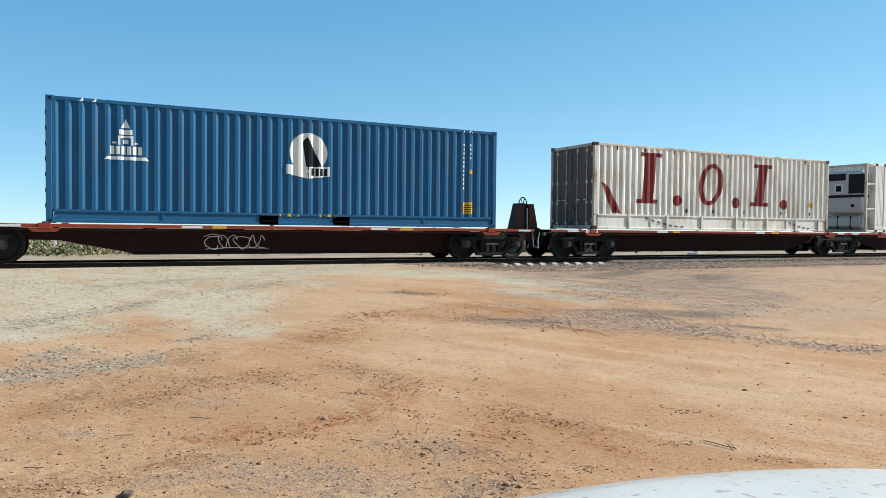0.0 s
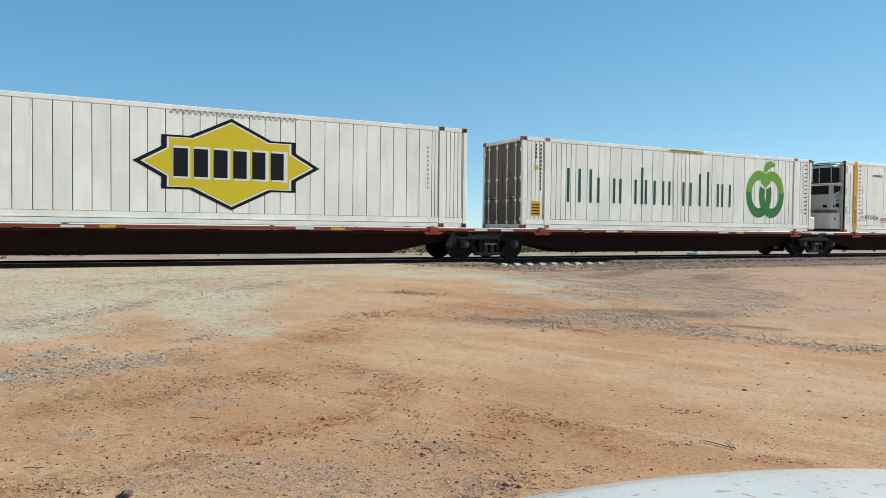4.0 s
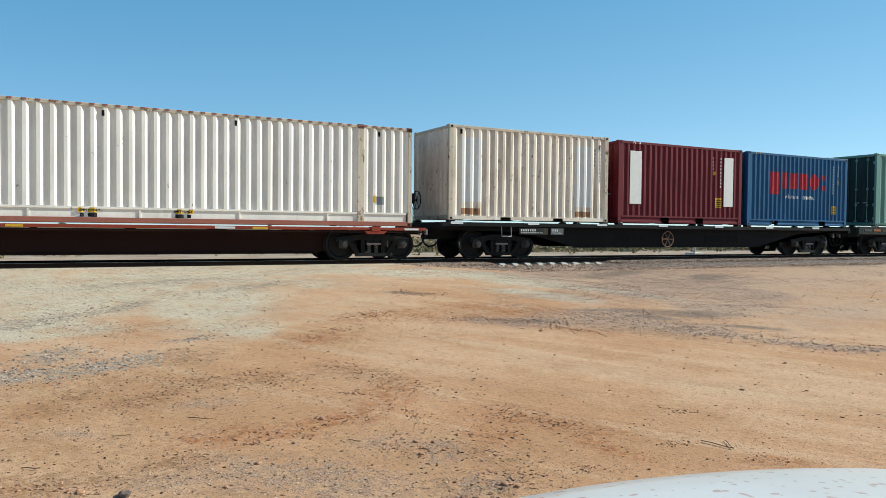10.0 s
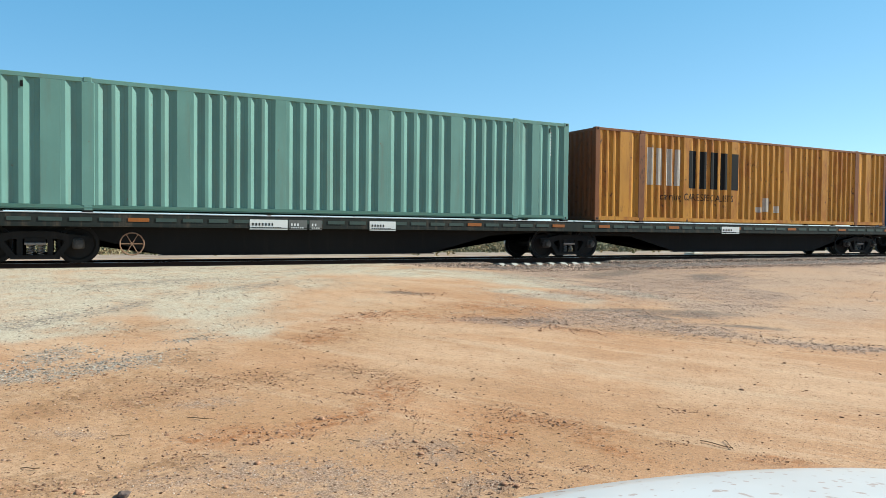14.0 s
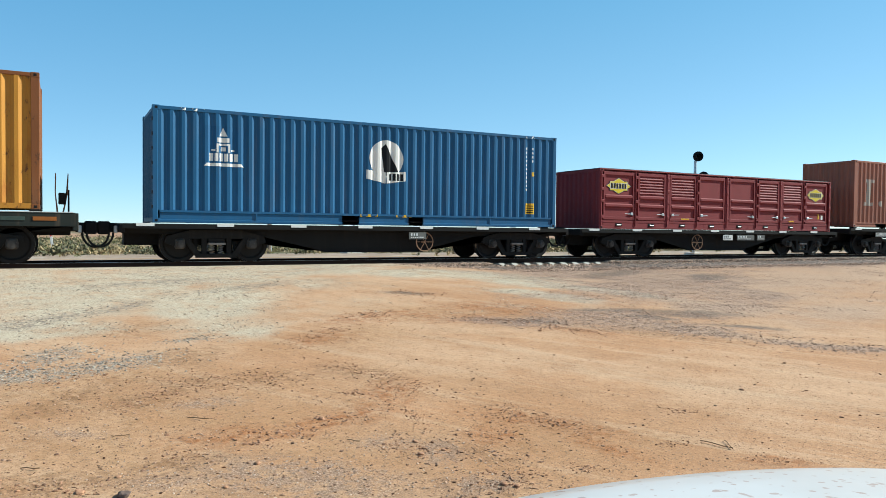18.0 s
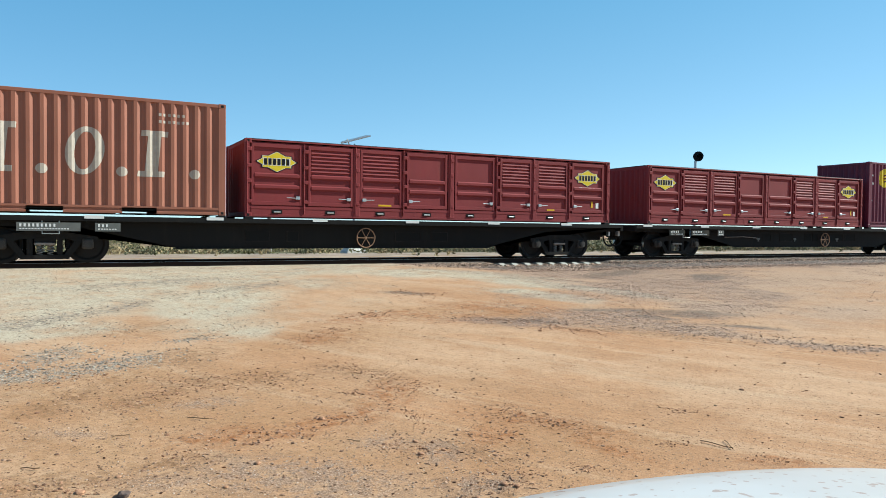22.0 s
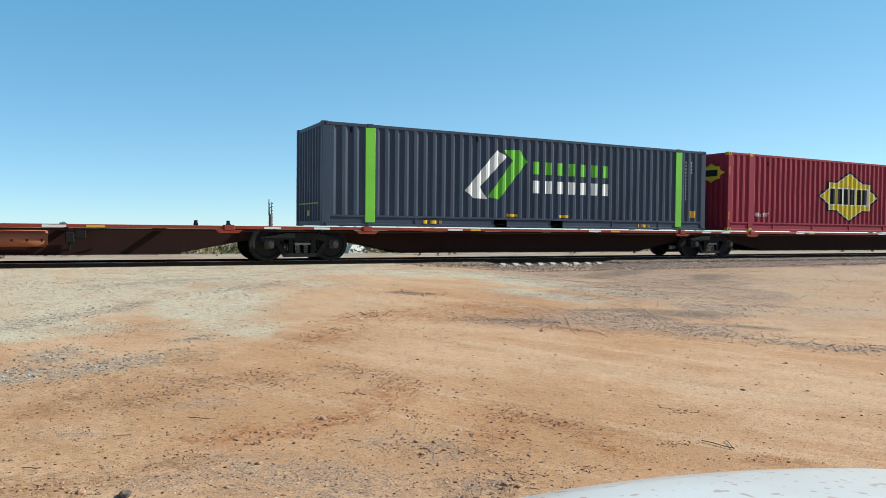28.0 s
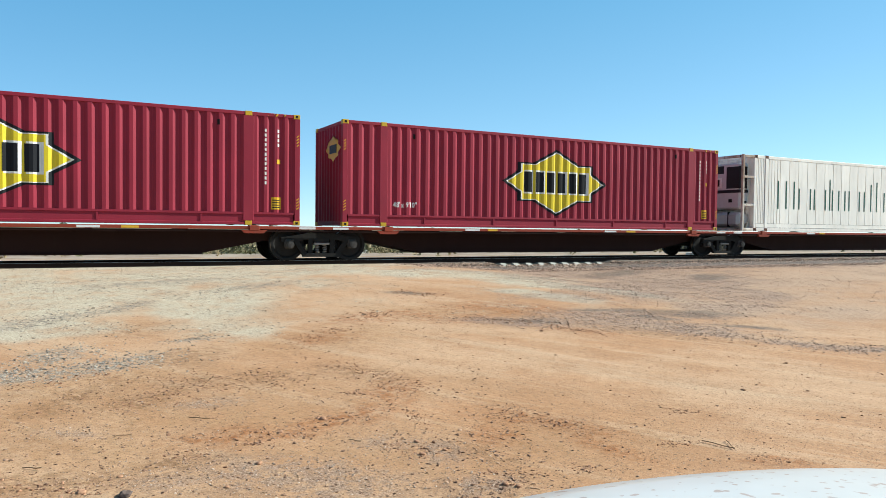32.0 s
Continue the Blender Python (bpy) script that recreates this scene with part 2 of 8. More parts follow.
DUST = [(17.3, 12.6, 6.5, 2.3, 28), (11.83, 7.9, 2.4, 0.8, 24), (13.57, 14.11, 3.78, 1.6, 29), (10.47, 8.9, 1.4, 0.8, 21), (11.6, 15.9, 2.4, 0.9, 20), (25.0, 15.0, 9.0, 3.0, 10)]
RED = [(1.36, 4.93, 0.36, 0.13, 12), (1.78, 5.09, 0.31, 0.14, 6), (3.19, 4.53, 0.58, 0.26, -62), (3.2, 3.86, 0.37, 0.11, -74), (2.72, 4.32, 0.22, 0.16, 50), (3.85, 9.61, 0.52, 0.40, 33), (6.38, 9.87, 0.95, 0.6, -40), (4.92, 9.41, 0.75, 0.5, -30), (6.15, 7.86, 0.66, 0.26, -45), (2.59, 5.79, 0.46, 0.24, 65), (2.02, 5.15, 0.27, 0.18, 9), (3.97, 3.03, 0.2, 0.1, -39), (0.97, 5.04, 0.3, 0.2, 7), (2.77, 8.36, 0.5, 0.32, 38)]
BROWN = [(0.06, 6.49, 0.62, 0.2, 52), (0.52, 6.15, 0.42, 0.17, 40), (-0.14, 4.53, 0.42, 0.17, -10), (0.25, 4.46, 0.32, 0.14, -20), (2.37, 3.97, 0.27, 0.15, -57), (1.61, 6.63, 0.42, 0.28, 7), (1.06, 6.62, 0.33, 0.28, -9), (1.09, 7.88, 0.42, 0.34, 46), (2.09, 3.49, 0.29, 0.18, -23), (0.71, 4.62, 0.23, 0.13, -4), (7.03, 7.26, 0.9, 0.33, -52), (2.55, 6.51, 0.48, 0.2, -60), (0.64, 9.66, 0.5, 0.45, 0)]
SHALE = [(1.0, 4.24, 0.40, 0.28, -40), (1.39, 3.88, 0.49, 0.24, -27), (1.94, 4.43, 0.27, 0.2, -28), (0.5, 4.3, 0.28, 0.18, -40), (2.1, 3.54, 0.2, 0.16, -15), (0.95, 5.96, 0.24, 0.14, -5), (2.17, 4.13, 0.27, 0.19, 70), (1.35, 4.21, 0.24, 0.14, -29), (0.06, 5.5, 0.23, 0.1, -34)]
LOAM = [(0.5, 5.6, 2.0, 1.5, 0), (1.2, 4.2, 2.2, 0.9, 0), (0.3, 7.0, 1.3, 0.6, 20), (3.0, 4.2, 1.0, 0.6, -50), (5.6, 9.2, 1.8, 0.8, -35), (2.8, 8.2, 1.2, 0.7, 20)]
# heaps of loose crumbs
CRUMB = [(1.36, 4.95, 0.22, 0.09, 6), (1.14, 4.78, 0.08, 0.04, -28), (1.71, 5.16, 0.09, 0.05, -27), (2.72, 5.83, 0.25, 0.14, -60), (2.2, 5.81, 0.07, 0.05, -27), (5.55, 11.89, 0.42, 0.22, -35), (3.94, 9.73, 0.31, 0.2, 40), (2.88, 8.56, 0.5, 0.18, 37), (2.57, 6.57, 0.46, 0.12, -65), (1.93, 4.39, 0.09, 0.07, -26), (2.06, 4.2, 0.14, 0.1, -53), (2.26, 3.45, 0.15, 0.07, -45), (2.47, 3.54, 0.09, 0.05, -21), (2.32, 3.67, 0.09, 0.04, -24), (2.83, 3.48, 0.07, 0.05, -11), (3.14, 4.66, 0.22, 0.09, -57)]
CRUMBS = CRUMB + [(3.24, 4.33, 0.15, 0.08, -70), (5.99, 8.49, 0.34, 0.18, -50), (6.12, 7.73, 0.3, 0.15, -55), (5.59, 8.76, 0.42, 0.26, -40), (1.06, 6.68, 0.33, 0.24, -40), (-0.14, 4.47, 0.25, 0.08, -20), (0.06, 4.34, 0.09, 0.04, -31), (4.0, 3.03, 0.15, 0.05, -38), (1.62, 6.57, 0.3, 0.2, -12), (0.68, 4.7, 0.09, 0.04, -30), (3.7, 3.61, 0.1, 0.06, -10), (4.4, 4.28, 0.11, 0.06, -50), (-0.04, 7.16, 0.32, 0.13, 22), (2.38, 4.91, 0.21, 0.06, 80), (0.56, 6.21, 0.23, 0.15, 31), (0.91, 6.26, 0.28, 0.16, -25)]


def lattice(ix, iy, seed):
    """A repeatable random value for each cell corner."""
    h = np.sin(ix * 127.1 + iy * 311.7 + seed * 74.7) * 43758.5453
    return h - np.floor(h)


def cloud(x, y, scale, octaves=4, seed=0.0):
    """Soft fractal tone about zero, over arrays of x and y."""
    out, amp, total = np.zeros_like(x), 1.0, 0.0
    for k in range(octaves):
        u, v = x * scale, y * scale
        iu, iv = np.floor(u), np.floor(v)
        fu, fv = u - iu, v - iv
        fu, fv = fu * fu * (3 - 2 * fu), fv * fv * (3 - 2 * fv)
        s = seed + 3.1 * k
        a = lattice(iu, iv, s) * (1 - fu) + lattice(iu + 1, iv, s) * fu
        b = lattice(iu, iv + 1, s) * (1 - fu) + lattice(iu + 1, iv + 1, s) * fu
        out += amp * (a * (1 - fv) + b * fv - 0.5)
        total += amp
        amp *= 0.6
        scale *= 2.1
    return out / total


def spread(rows, x, y, edge=0.55, wander=1.5, seed=0.0, scale=1.4):
    """How far each point lies inside the uneven patches: 1 in the middle, 0 outside."""
    wob = cloud(x, y, scale, 5, seed) * wander
    out = np.zeros_like(x)
    for cx, cy, rx, ry, turn in rows:
        c, s = math.cos(radians(turn)), math.sin(radians(turn))
        u, v = (x - cx) * c + (y - cy) * s, (y - cy) * c - (x - cx) * s
        d = np.sqrt((u / rx) ** 2 + (v / ry) ** 2) + wob
        k = np.clip((1 + edge - d) / (2 * edge), 0, 1)
        out = np.maximum(out, k * k * (3 - 2 * k))
    return out


SOILS = {"road": (ROAD, 0.40, 1.3, 1.0, 0.9), "chip": (CHIP, 0.6, 2.0, 2.0, 2.2), "spill": (SPILL, 0.6, 1.8, 3.0, 1.1), "dark": (DARK, 0.55, 1.4, 4.0, 2.4), "dust": (DUST, 0.7, 1.2, 5.0, 0.8), "red": (RED, 0.7, 1.6, 6.0, 2.6), "loam": (LOAM, 0.8, 1.6, 10.0, 1.2), "brown": (BROWN, 0.7, 1.6, 7.0, 2.6), "shale": (SHALE, 0.6, 1.8, 8.0, 2.6)}


def soil(kind, x, y):
    rows, edge, wander, seed, scale = SOILS[kind]
    return spread(rows, x, y, edge, wander, seed, scale)


def ground_material():
    m, t, b = nodes("red_earth_and_gravel")
    geo = t.nodes.new("ShaderNodeNewGeometry")
    pos = geo.outputs["Position"]

    def layer(name):
        n = t.nodes.new("ShaderNodeAttribute")
        n.attribute_name = name
        return n.outputs["Fac"]

    def world_noise(scale, detail=5, rough=0.6, stretch=(1, 1, 1)):
        mp = t.nodes.new("ShaderNodeMapping")
        mp.inputs["Scale"].default_value = stretch
        t.links.new(pos, mp.inputs[0])
        n = t.nodes.new("ShaderNodeTexNoise")
        n.inputs["Scale"].default_value, n.inputs["Detail"].default_value, n.inputs["Roughness"].default_value = scale, detail, rough
        t.links.new(mp.outputs[0], n.inputs["Vector"])
        return n.outputs["Fac"]

    def streaks(scale, angle, along, across):
        mp = t.nodes.new("ShaderNodeMapping")
        mp.vector_type = "TEXTURE"
        mp.inputs["Rotation"].default_value = (0, 0, radians(angle))
        mp.inputs["Scale"].default_value = (along, across, 1)
        t.links.new(pos, mp.inputs[0])
        n = t.nodes.new("ShaderNodeTexNoise")
        n.inputs["Scale"].default_value, n.inputs["Detail"].default_value, n.inputs["Roughness"].default_value = scale, 6, 0.65
        t.links.new(mp.outputs[0], n.inputs["Vector"])
        return n.outputs["Fac"]

    def pebbles(scale):
        """Distance to the nearest pebble's centre, and two random values of it."""
        n = t.nodes.new("ShaderNodeTexVoronoi")
        n.inputs["Scale"].default_value = scale
        t.links.new(pos, n.inputs["Vector"])
        s = t.nodes.new("ShaderNodeSeparateColor")
        t.links.new(n.outputs["Color"], s.inputs[0])
        return n.outputs["Distance"], s.outputs[0], s.outputs[1]

    def times(a, b):
        return arith(t, "MULTIPLY", a, b)

    big = world_noise(0.35, 6, 0.65)
    mid = world_noise(1.6, 7, 0.68)
    fine = ramp(t, world_noise(22, 6, 0.72), 0.34, 0.66)
    grit = ramp(t, world_noise(85, 3, 0.7), 0.34, 0.66)
    tracks = streaks(1.0, -60, 5.0, 0.33)
    scrapes = streaks(1.0, -66, 2.4, 0.07)
    road, chip, spill, dark = layer("road"), layer("chip"), layer("spill"), layer("dark")
    dust, red, brown, shale = layer("dust"), layer("red"), layer("brown"), layer("shale")
    c = mix(t, ramp(t, big, 0.40, 0.60), (0.50, 0.272, 0.142), (0.585, 0.362, 0.215))
    c = mix(t, times(ramp(t, mid, 0.50, 0.72), 0.55), c, (0.44, 0.225, 0.11))
    c = mix(t, times(ramp(t, tracks, 0.50, 0.66), 0.50), c, (0.63, 0.43, 0.275))
    c = mix(t, times(ramp(t, tracks, 0.44, 0.34), 0.30), c, (0.44, 0.25, 0.135))
    c = mix(t, times(ramp(t, scrapes, 0.56, 0.70), 0.32), c, (0.65, 0.455, 0.295))
    c = mix(t, times(ramp(t, scrapes, 0.44, 0.32), 0.32), c, (0.38, 0.22, 0.125))
    # stains: damp-looking ochre, red clods, dust
    loam = layer("loam")
    speck = ramp(t, world_noise(9, 6, 0.75), 0.38, 0.66)
    c = mix(t, times(times(dust, ramp(t, big, 0.22, 0.48)), 0.85), c, mix(t, fine, (0.39, 0.255, 0.17), (0.53, 0.365, 0.255)))
    c = mix(t, times(loam, arith(t, "ADD", 0.25, times(speck, 0.6))), c, mix(t, ramp(t, mid, 0.35, 0.65), (0.35, 0.182, 0.082), (0.46, 0.27, 0.14)))
    c = mix(t, times(times(red, arith(t, "ADD", 0.1, times(speck, 0.9))), 0.90), c, mix(t, fine, (0.29, 0.10, 0.034), (0.46, 0.19, 0.072)))
    c = mix(t, times(times(brown, arith(t, "ADD", 0.1, times(speck, 0.9))), 0.85), c, mix(t, fine, (0.23, 0.115, 0.055), (0.37, 0.205, 0.10)))
    d1, a1, b1 = pebbles(62)
    d2, a2, b2 = pebbles(30)
    d3, a3, b3 = pebbles(105)
    clear = ramp(t, mid, 0.70, 0.44)
    gravel = mix(t, a3, (0.48, 0.40, 0.285), (0.76, 0.655, 0.50))
    gravel = mix(t, times(ramp(t, d3, 0.42, 0.78), 0.5), gravel, (0.34, 0.275, 0.195))
    gravel = mix(t, times(ramp(t, d1, 0.36, 0.26), ramp(t, arith(t, "ADD", b1, times(mid, 0.35)), 0.90, 0.96)), gravel, (0.17, 0.13, 0.10))
    c = mix(t, times(times(road, arith(t, "ADD", 0.35, times(clear, 0.65))), 0.92), c, gravel)
    chips = mix(t, a1, (0.20, 0.155, 0.12), (0.70, 0.60, 0.48))
    chips = mix(t, times(ramp(t, d1, 0.36, 0.66), 0.75), chips, (0.13, 0.095, 0.07))
    c = mix(t, times(times(chip, ramp(t, speck, 0.15, 0.55)), 0.85), c, chips)
    crushed = mix(t, b1, (0.21, 0.138, 0.105), (0.62, 0.44, 0.34))
    crushed = mix(t, times(ramp(t, d1, 0.38, 0.68), 0.7), crushed, (0.15, 0.095, 0.07))
    c = mix(t, times(times(spill, ramp(t, speck, -0.3, 0.6)), 0.85), c, crushed)
    flakes = mix(t, a3, (0.26, 0.165, 0.12), (0.60, 0.43, 0.32))
    flakes = mix(t, times(ramp(t, d3, 0.38, 0.70), 0.6), flakes, (0.15, 0.09, 0.06))
    c = mix(t, times(times(shale, ramp(t, speck, 0.05, 0.60)), 0.72), c, flakes)
    c = mix(t, times(dark, arith(t, "ADD", 0.5, times(speck, 0.45))), c, mix(t, b1, (0.06, 0.046, 0.040), (0.22, 0.17, 0.145)))
    # single small pebbles and clods, dark and pale
    few = times(ramp(t, d1, 0.42, 0.30), ramp(t, arith(t, "ADD", a1, times(mid, 0.5)), 0.92, 0.96))
    c = mix(t, times(few, 0.9), c, mix(t, b1, (0.10, 0.048, 0.026), (0.44, 0.30, 0.20)))
    few2 = times(ramp(t, d2, 0.30, 0.22), ramp(t, arith(t, "ADD", a2, times(mid, 0.5)), 1.05, 1.09))
    c = mix(t, times(few2, 0.85), c, mix(t, b2, (0.09, 0.045, 0.025), (0.38, 0.25, 0.16)))
    c = mix(t, 0.13, c, mix(t, fine, (0.1, 0.1, 0.1), (0.9, 0.9, 0.9)), "OVERLAY")
    c = mix(t, 0.13, c, mix(t, grit, (0.0, 0.0, 0.0), (1, 1, 1)), "OVERLAY")
    # far plain: dry grass and low scrub tones
    sep = t.nodes.new("ShaderNodeSeparateXYZ")
    t.links.new(pos, sep.inputs[0])
    wob = times(arith(t, "SUBTRACT", mid, 0.5), 1.5)
    verge = ramp(t, arith(t, "ADD", sep.outputs["Y"], wob), 24.5, 27.5)
    c = mix(t, verge, c, mix(t, ramp(t, world_noise(0.8, 6, 0.7), 0.4, 0.6), (0.33, 0.24, 0.175), (0.46, 0.37, 0.29)))
    beyond = ramp(t, arith(t, "ADD", sep.outputs["Y"], times(wob, 3.0)), 33, 37)
    scrub = mix(t, ramp(t, world_noise(0.05, 6, 0.7), 0.4, 0.6), (0.13, 0.135, 0.065), (0.30, 0.20, 0.125))
    c = mix(t, beyond, c, scrub)
    c = mix(t, 1.0, c, (ALBEDO_SCALE, ALBEDO_SCALE, ALBEDO_SCALE), "MULTIPLY")
    t.links.new(c, b.inputs["Base Color"])
    b.inputs["Roughness"].default_value = 0.95
    b.inputs["Specular IOR Level"].default_value = 0.15
    hgt = arith(t, "ADD", times(fine, 0.26), times(grit, 0.12))
    hgt = arith(t, "ADD", hgt, times(scrapes, 0.9))
    hgt = arith(t, "ADD", hgt, times(speck, times(arith(t, "MAXIMUM", red, brown), 1.6)))
    loose = arith(t, "MAXIMUM", arith(t, "MAXIMUM", chip, spill), arith(t, "MAXIMUM", few, shale))
    hgt = arith(t, "ADD", hgt, times(arith(t, "SUBTRACT", 1.0, d1), times(loose, 0.9)))
    hgt = arith(t, "ADD", hgt, times(arith(t, "SUBTRACT", 1.0, d3), times(road, 0.5)))
    relief(t, b, hgt, 0.36, 0.010)
    return m


def build_ground():
    xs = grid_lines([(-3000, -300, 6), (-300, -40, 13), (-40, -4, 36), (-4, 14, 240), (14, 34, 120), (34, 100, 22), (100, 400, 10), (400, 3000, 6)])
    ys = grid_lines([(-600, -60, 5), (-60, -4, 14), (-4, 2.6, 13), (2.6, 9, 120), (9, 20, 110), (20, 45, 50), (45, 120, 15), (120, 500, 10), (500, 3500, 8)])
    verts = [(x, y, ground_z(x, y)) for y in ys for x in xs]
    n = len(xs)
    faces = [(j * n + i, j * n + i + 1, (j + 1) * n + i + 1, (j + 1) * n + i) for j in range(len(ys) - 1) for i in range(n - 1)]
    me = bpy.data.meshes.new("ground")
    me.from_pydata(verts, [], faces)
    for f in me.polygons:
        f.use_smooth = True
    P = np.array(verts)
    for kind in SOILS:
        a = me.attributes.new(kind, "FLOAT", "POINT")
        a.data.foreach_set("value", soil(kind, P[:, 0], P[:, 1]).astype(np.float32))
    me.materials.append(ground_material())
    tagged(new("ground", me), "orange-red bare earth with patches of pale road gravel", "ground", kind="structure")


build_ground()
# ---- track ----
BED = [(-2.9, -0.42), (-1.75, -0.235), (-1.32, -0.215), (-0.9, -0.185), (0.9, -0.175), (1.28, -0.175), (1.75, -0.19), (3.2, -0.45)]


def ballast_z(x, u):
    """Height of the ballast at u metres across the track's middle line."""
    z = BED[0][1]
    for (a, za), (b, zb) in zip(BED, BED[1:]):
        if u >= a:
            z = za + (zb - za) * min(1.0, (u - a) / (b - a))
    bare = smooth(11.6, 12.0, x) * (1 - smooth(16.2, 16.7, x))
    heap = smooth(-1.9, -1.5, u) * (1 - smooth(-0.86, -0.80, u))
    return RAIL + z + heap * (0.095 * (1 - bare) * smooth(7.5, 9.5, x) - 0.03 * bare * (1 - smooth(-1.35, -1.15, u)))


def build_track():
    rail_poly = [(-0.07, 0), (0.07, 0), (0.07, 0.015), (0.012, 0.03), (0.012, 0.125), (0.036, 0.135), (0.036, 0.16), (-0.036, 0.16), (-0.036, 0.135), (-0.012, 0.125), (-0.012, 0.03), (-0.07, 0.015)]
    rust = paint("rusty_rail", (0.028, 0.017, 0.013), 0.5, 0.4, 0.7, rust_color=(0.05, 0.024, 0.014), dirt_color=(0.05, 0.035, 0.026))
    for side in (-1, 1):
        y = YC + side * 0.7525
        bm = bmesh.new()
        a = [bm.verts.new((-250, y + u, RAIL - 0.16 + v)) for u, v in rail_poly]
        b = [bm.verts.new((400, y + u, RAIL - 0.16 + v)) for u, v in rail_poly]
        n = len(a)
        for k in range(n):
            bm.faces.new((a[k], b[k], b[(k + 1) % n], a[(k + 1) % n]))
        bmesh.ops.recalc_face_normals(bm, faces=bm.faces[:])
        rail = part("rail", bm, rust, None, "rusty steel rail with a polished running head", kind="structure")
        tagged(rail, category="rail")
        part("running_head", boxes((-250, 400, y - 0.033, y + 0.033, RAIL - 0.001, RAIL + 0.003)), M_TREAD, rail, "polished steel running surface")
    # ballast bed: one long bank, heaped over the sleeper ends but for one stretch
    xs = grid_lines([(-250, -20, 10), (-20, 60, 200), (60, 400, 20)])
    verts, faces = [], []
    prof = [p[0] for p in BED]
    for x in xs:
        for u in prof:
            verts.append((x, YC + u, ballast_z(x, u) + 0.02 * noise.noise(Vector((x * 1.7, u * 2, 3)))))
    n = len(prof)
    for i in range(len(xs) - 1):
        for k in range(n - 1):
            faces.append((i * n + k, (i + 1) * n + k, (i + 1) * n + k + 1, i * n + k + 1))
    me = bpy.data.meshes.new("ballast")
    me.from_pydata(verts, [], faces)
    m, t, b = nodes("grey_ballast")
    vo = t.nodes.new("ShaderNodeTexVoronoi")
    vo.inputs["Scale"].default_value = 19
    co = t.nodes.new("ShaderNodeTexCoord")
    t.links.new(co.outputs["Object"], vo.inputs["Vector"])
    f2 = noise_tex(t, 3, 5, 0.6)
    sc = t.nodes.new("ShaderNodeSeparateColor")
    t.links.new(vo.outputs["Color"], sc.inputs[0])
    c = mix(t, sc.outputs[0], (0.085, 0.058, 0.046), (0.30, 0.21, 0.165))
    c = mix(t, arith(t, "MULTIPLY", ramp(t, f2, 0.45, 0.7), 0.5), c, (0.15, 0.10, 0.07))
    # near-black gaps between the stones: crevice shade put into the colour
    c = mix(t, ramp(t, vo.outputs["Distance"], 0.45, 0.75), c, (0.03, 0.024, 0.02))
    t.links.new(c, b.inputs["Base Color"])
    b.inputs["Roughness"].default_value = 0.9
    relief(t, b, arith(t, "SUBTRACT", 1.0, vo.outputs["Distance"]), 1.0, 0.05)
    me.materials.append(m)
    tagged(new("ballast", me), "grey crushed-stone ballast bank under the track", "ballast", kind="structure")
    # concrete sleepers
    conc = plain("pale_concrete", (0.50, 0.47, 0.42), 0.85, 0, 0.25, 4.0, 0.3)
    bm = bmesh.new()
    rows = [[bm.verts.new((sx * w, y, z)) for sx, w, z in ((-1, 0.13, 0.0), (-1, 0.10, top), (1, 0.10, top), (1, 0.13, 0.0))] for y, top in ((-1.30, 0.085), (-0.98, 0.21), (-0.5, 0.20), (0.5, 0.20), (0.98, 0.21), (1.30, 0.085))]
    for a, b in zip(rows, rows[1:]):
        for k in range(3):
            bm.faces.new((a[k], a[k + 1], b[k + 1], b[k]))
    bm.faces.new(rows[0])
    bm.faces.new(rows[-1])
    bmesh.ops.recalc_face_normals(bm, faces=bm.faces[:])
    me = bpy.data.meshes.new("sleeper")
    bm.to_mesh(me)
    bm.free()
    bed = tagged(new("track_bed"), "concrete sleepers laid in the ballast", "sleepers", kind="structure")
    for k in range(84):
        x = 9.37 + 0.48 * k
        piece("sleeper", me, conc, bed, at=pose(x, YC, RAIL - 0.355, 0, 0, random.uniform(-0.5, 0.5)))


build_track()

# ---- train: motion along the track ----
SPEED = [(0, 8.494), (4, 8.382), (8, 8.273), (12, 8.170), (16, 8.090), (20, 8.012), (24, 7.925), (28, 7.815), (32, 7.692)]
MOVERS, TURNERS = [], []


def travelled(t):
    """Metres that the train has gone to the left since the start."""
    s = 0.0
    for (a, va), (b, vb) in zip(SPEED, SPEED[1:]):
        if t <= a:
            break
        e = min(t, b)
        ve = va + (vb - va) * (e - a) / (b - a)
        s += (e - a) * (va + ve) / 2
    return s


def on_train(ob, x, z):
    ob.location = (x, YC, z)
    MOVERS.append((ob, x, z))
    return ob


# ---- bogies ----
WR = 0.46
CACHE = {}


def shared(name, make, smooth_it=False):
    if name not in CACHE:
        bm = make()
        me = bpy.data.meshes.new(name)
        bm.to_mesh(me)
        bm.free()
        if smooth_it:
            for f in me.polygons:
                f.use_smooth = True
        CACHE[name] = me
    return CACHE[name]


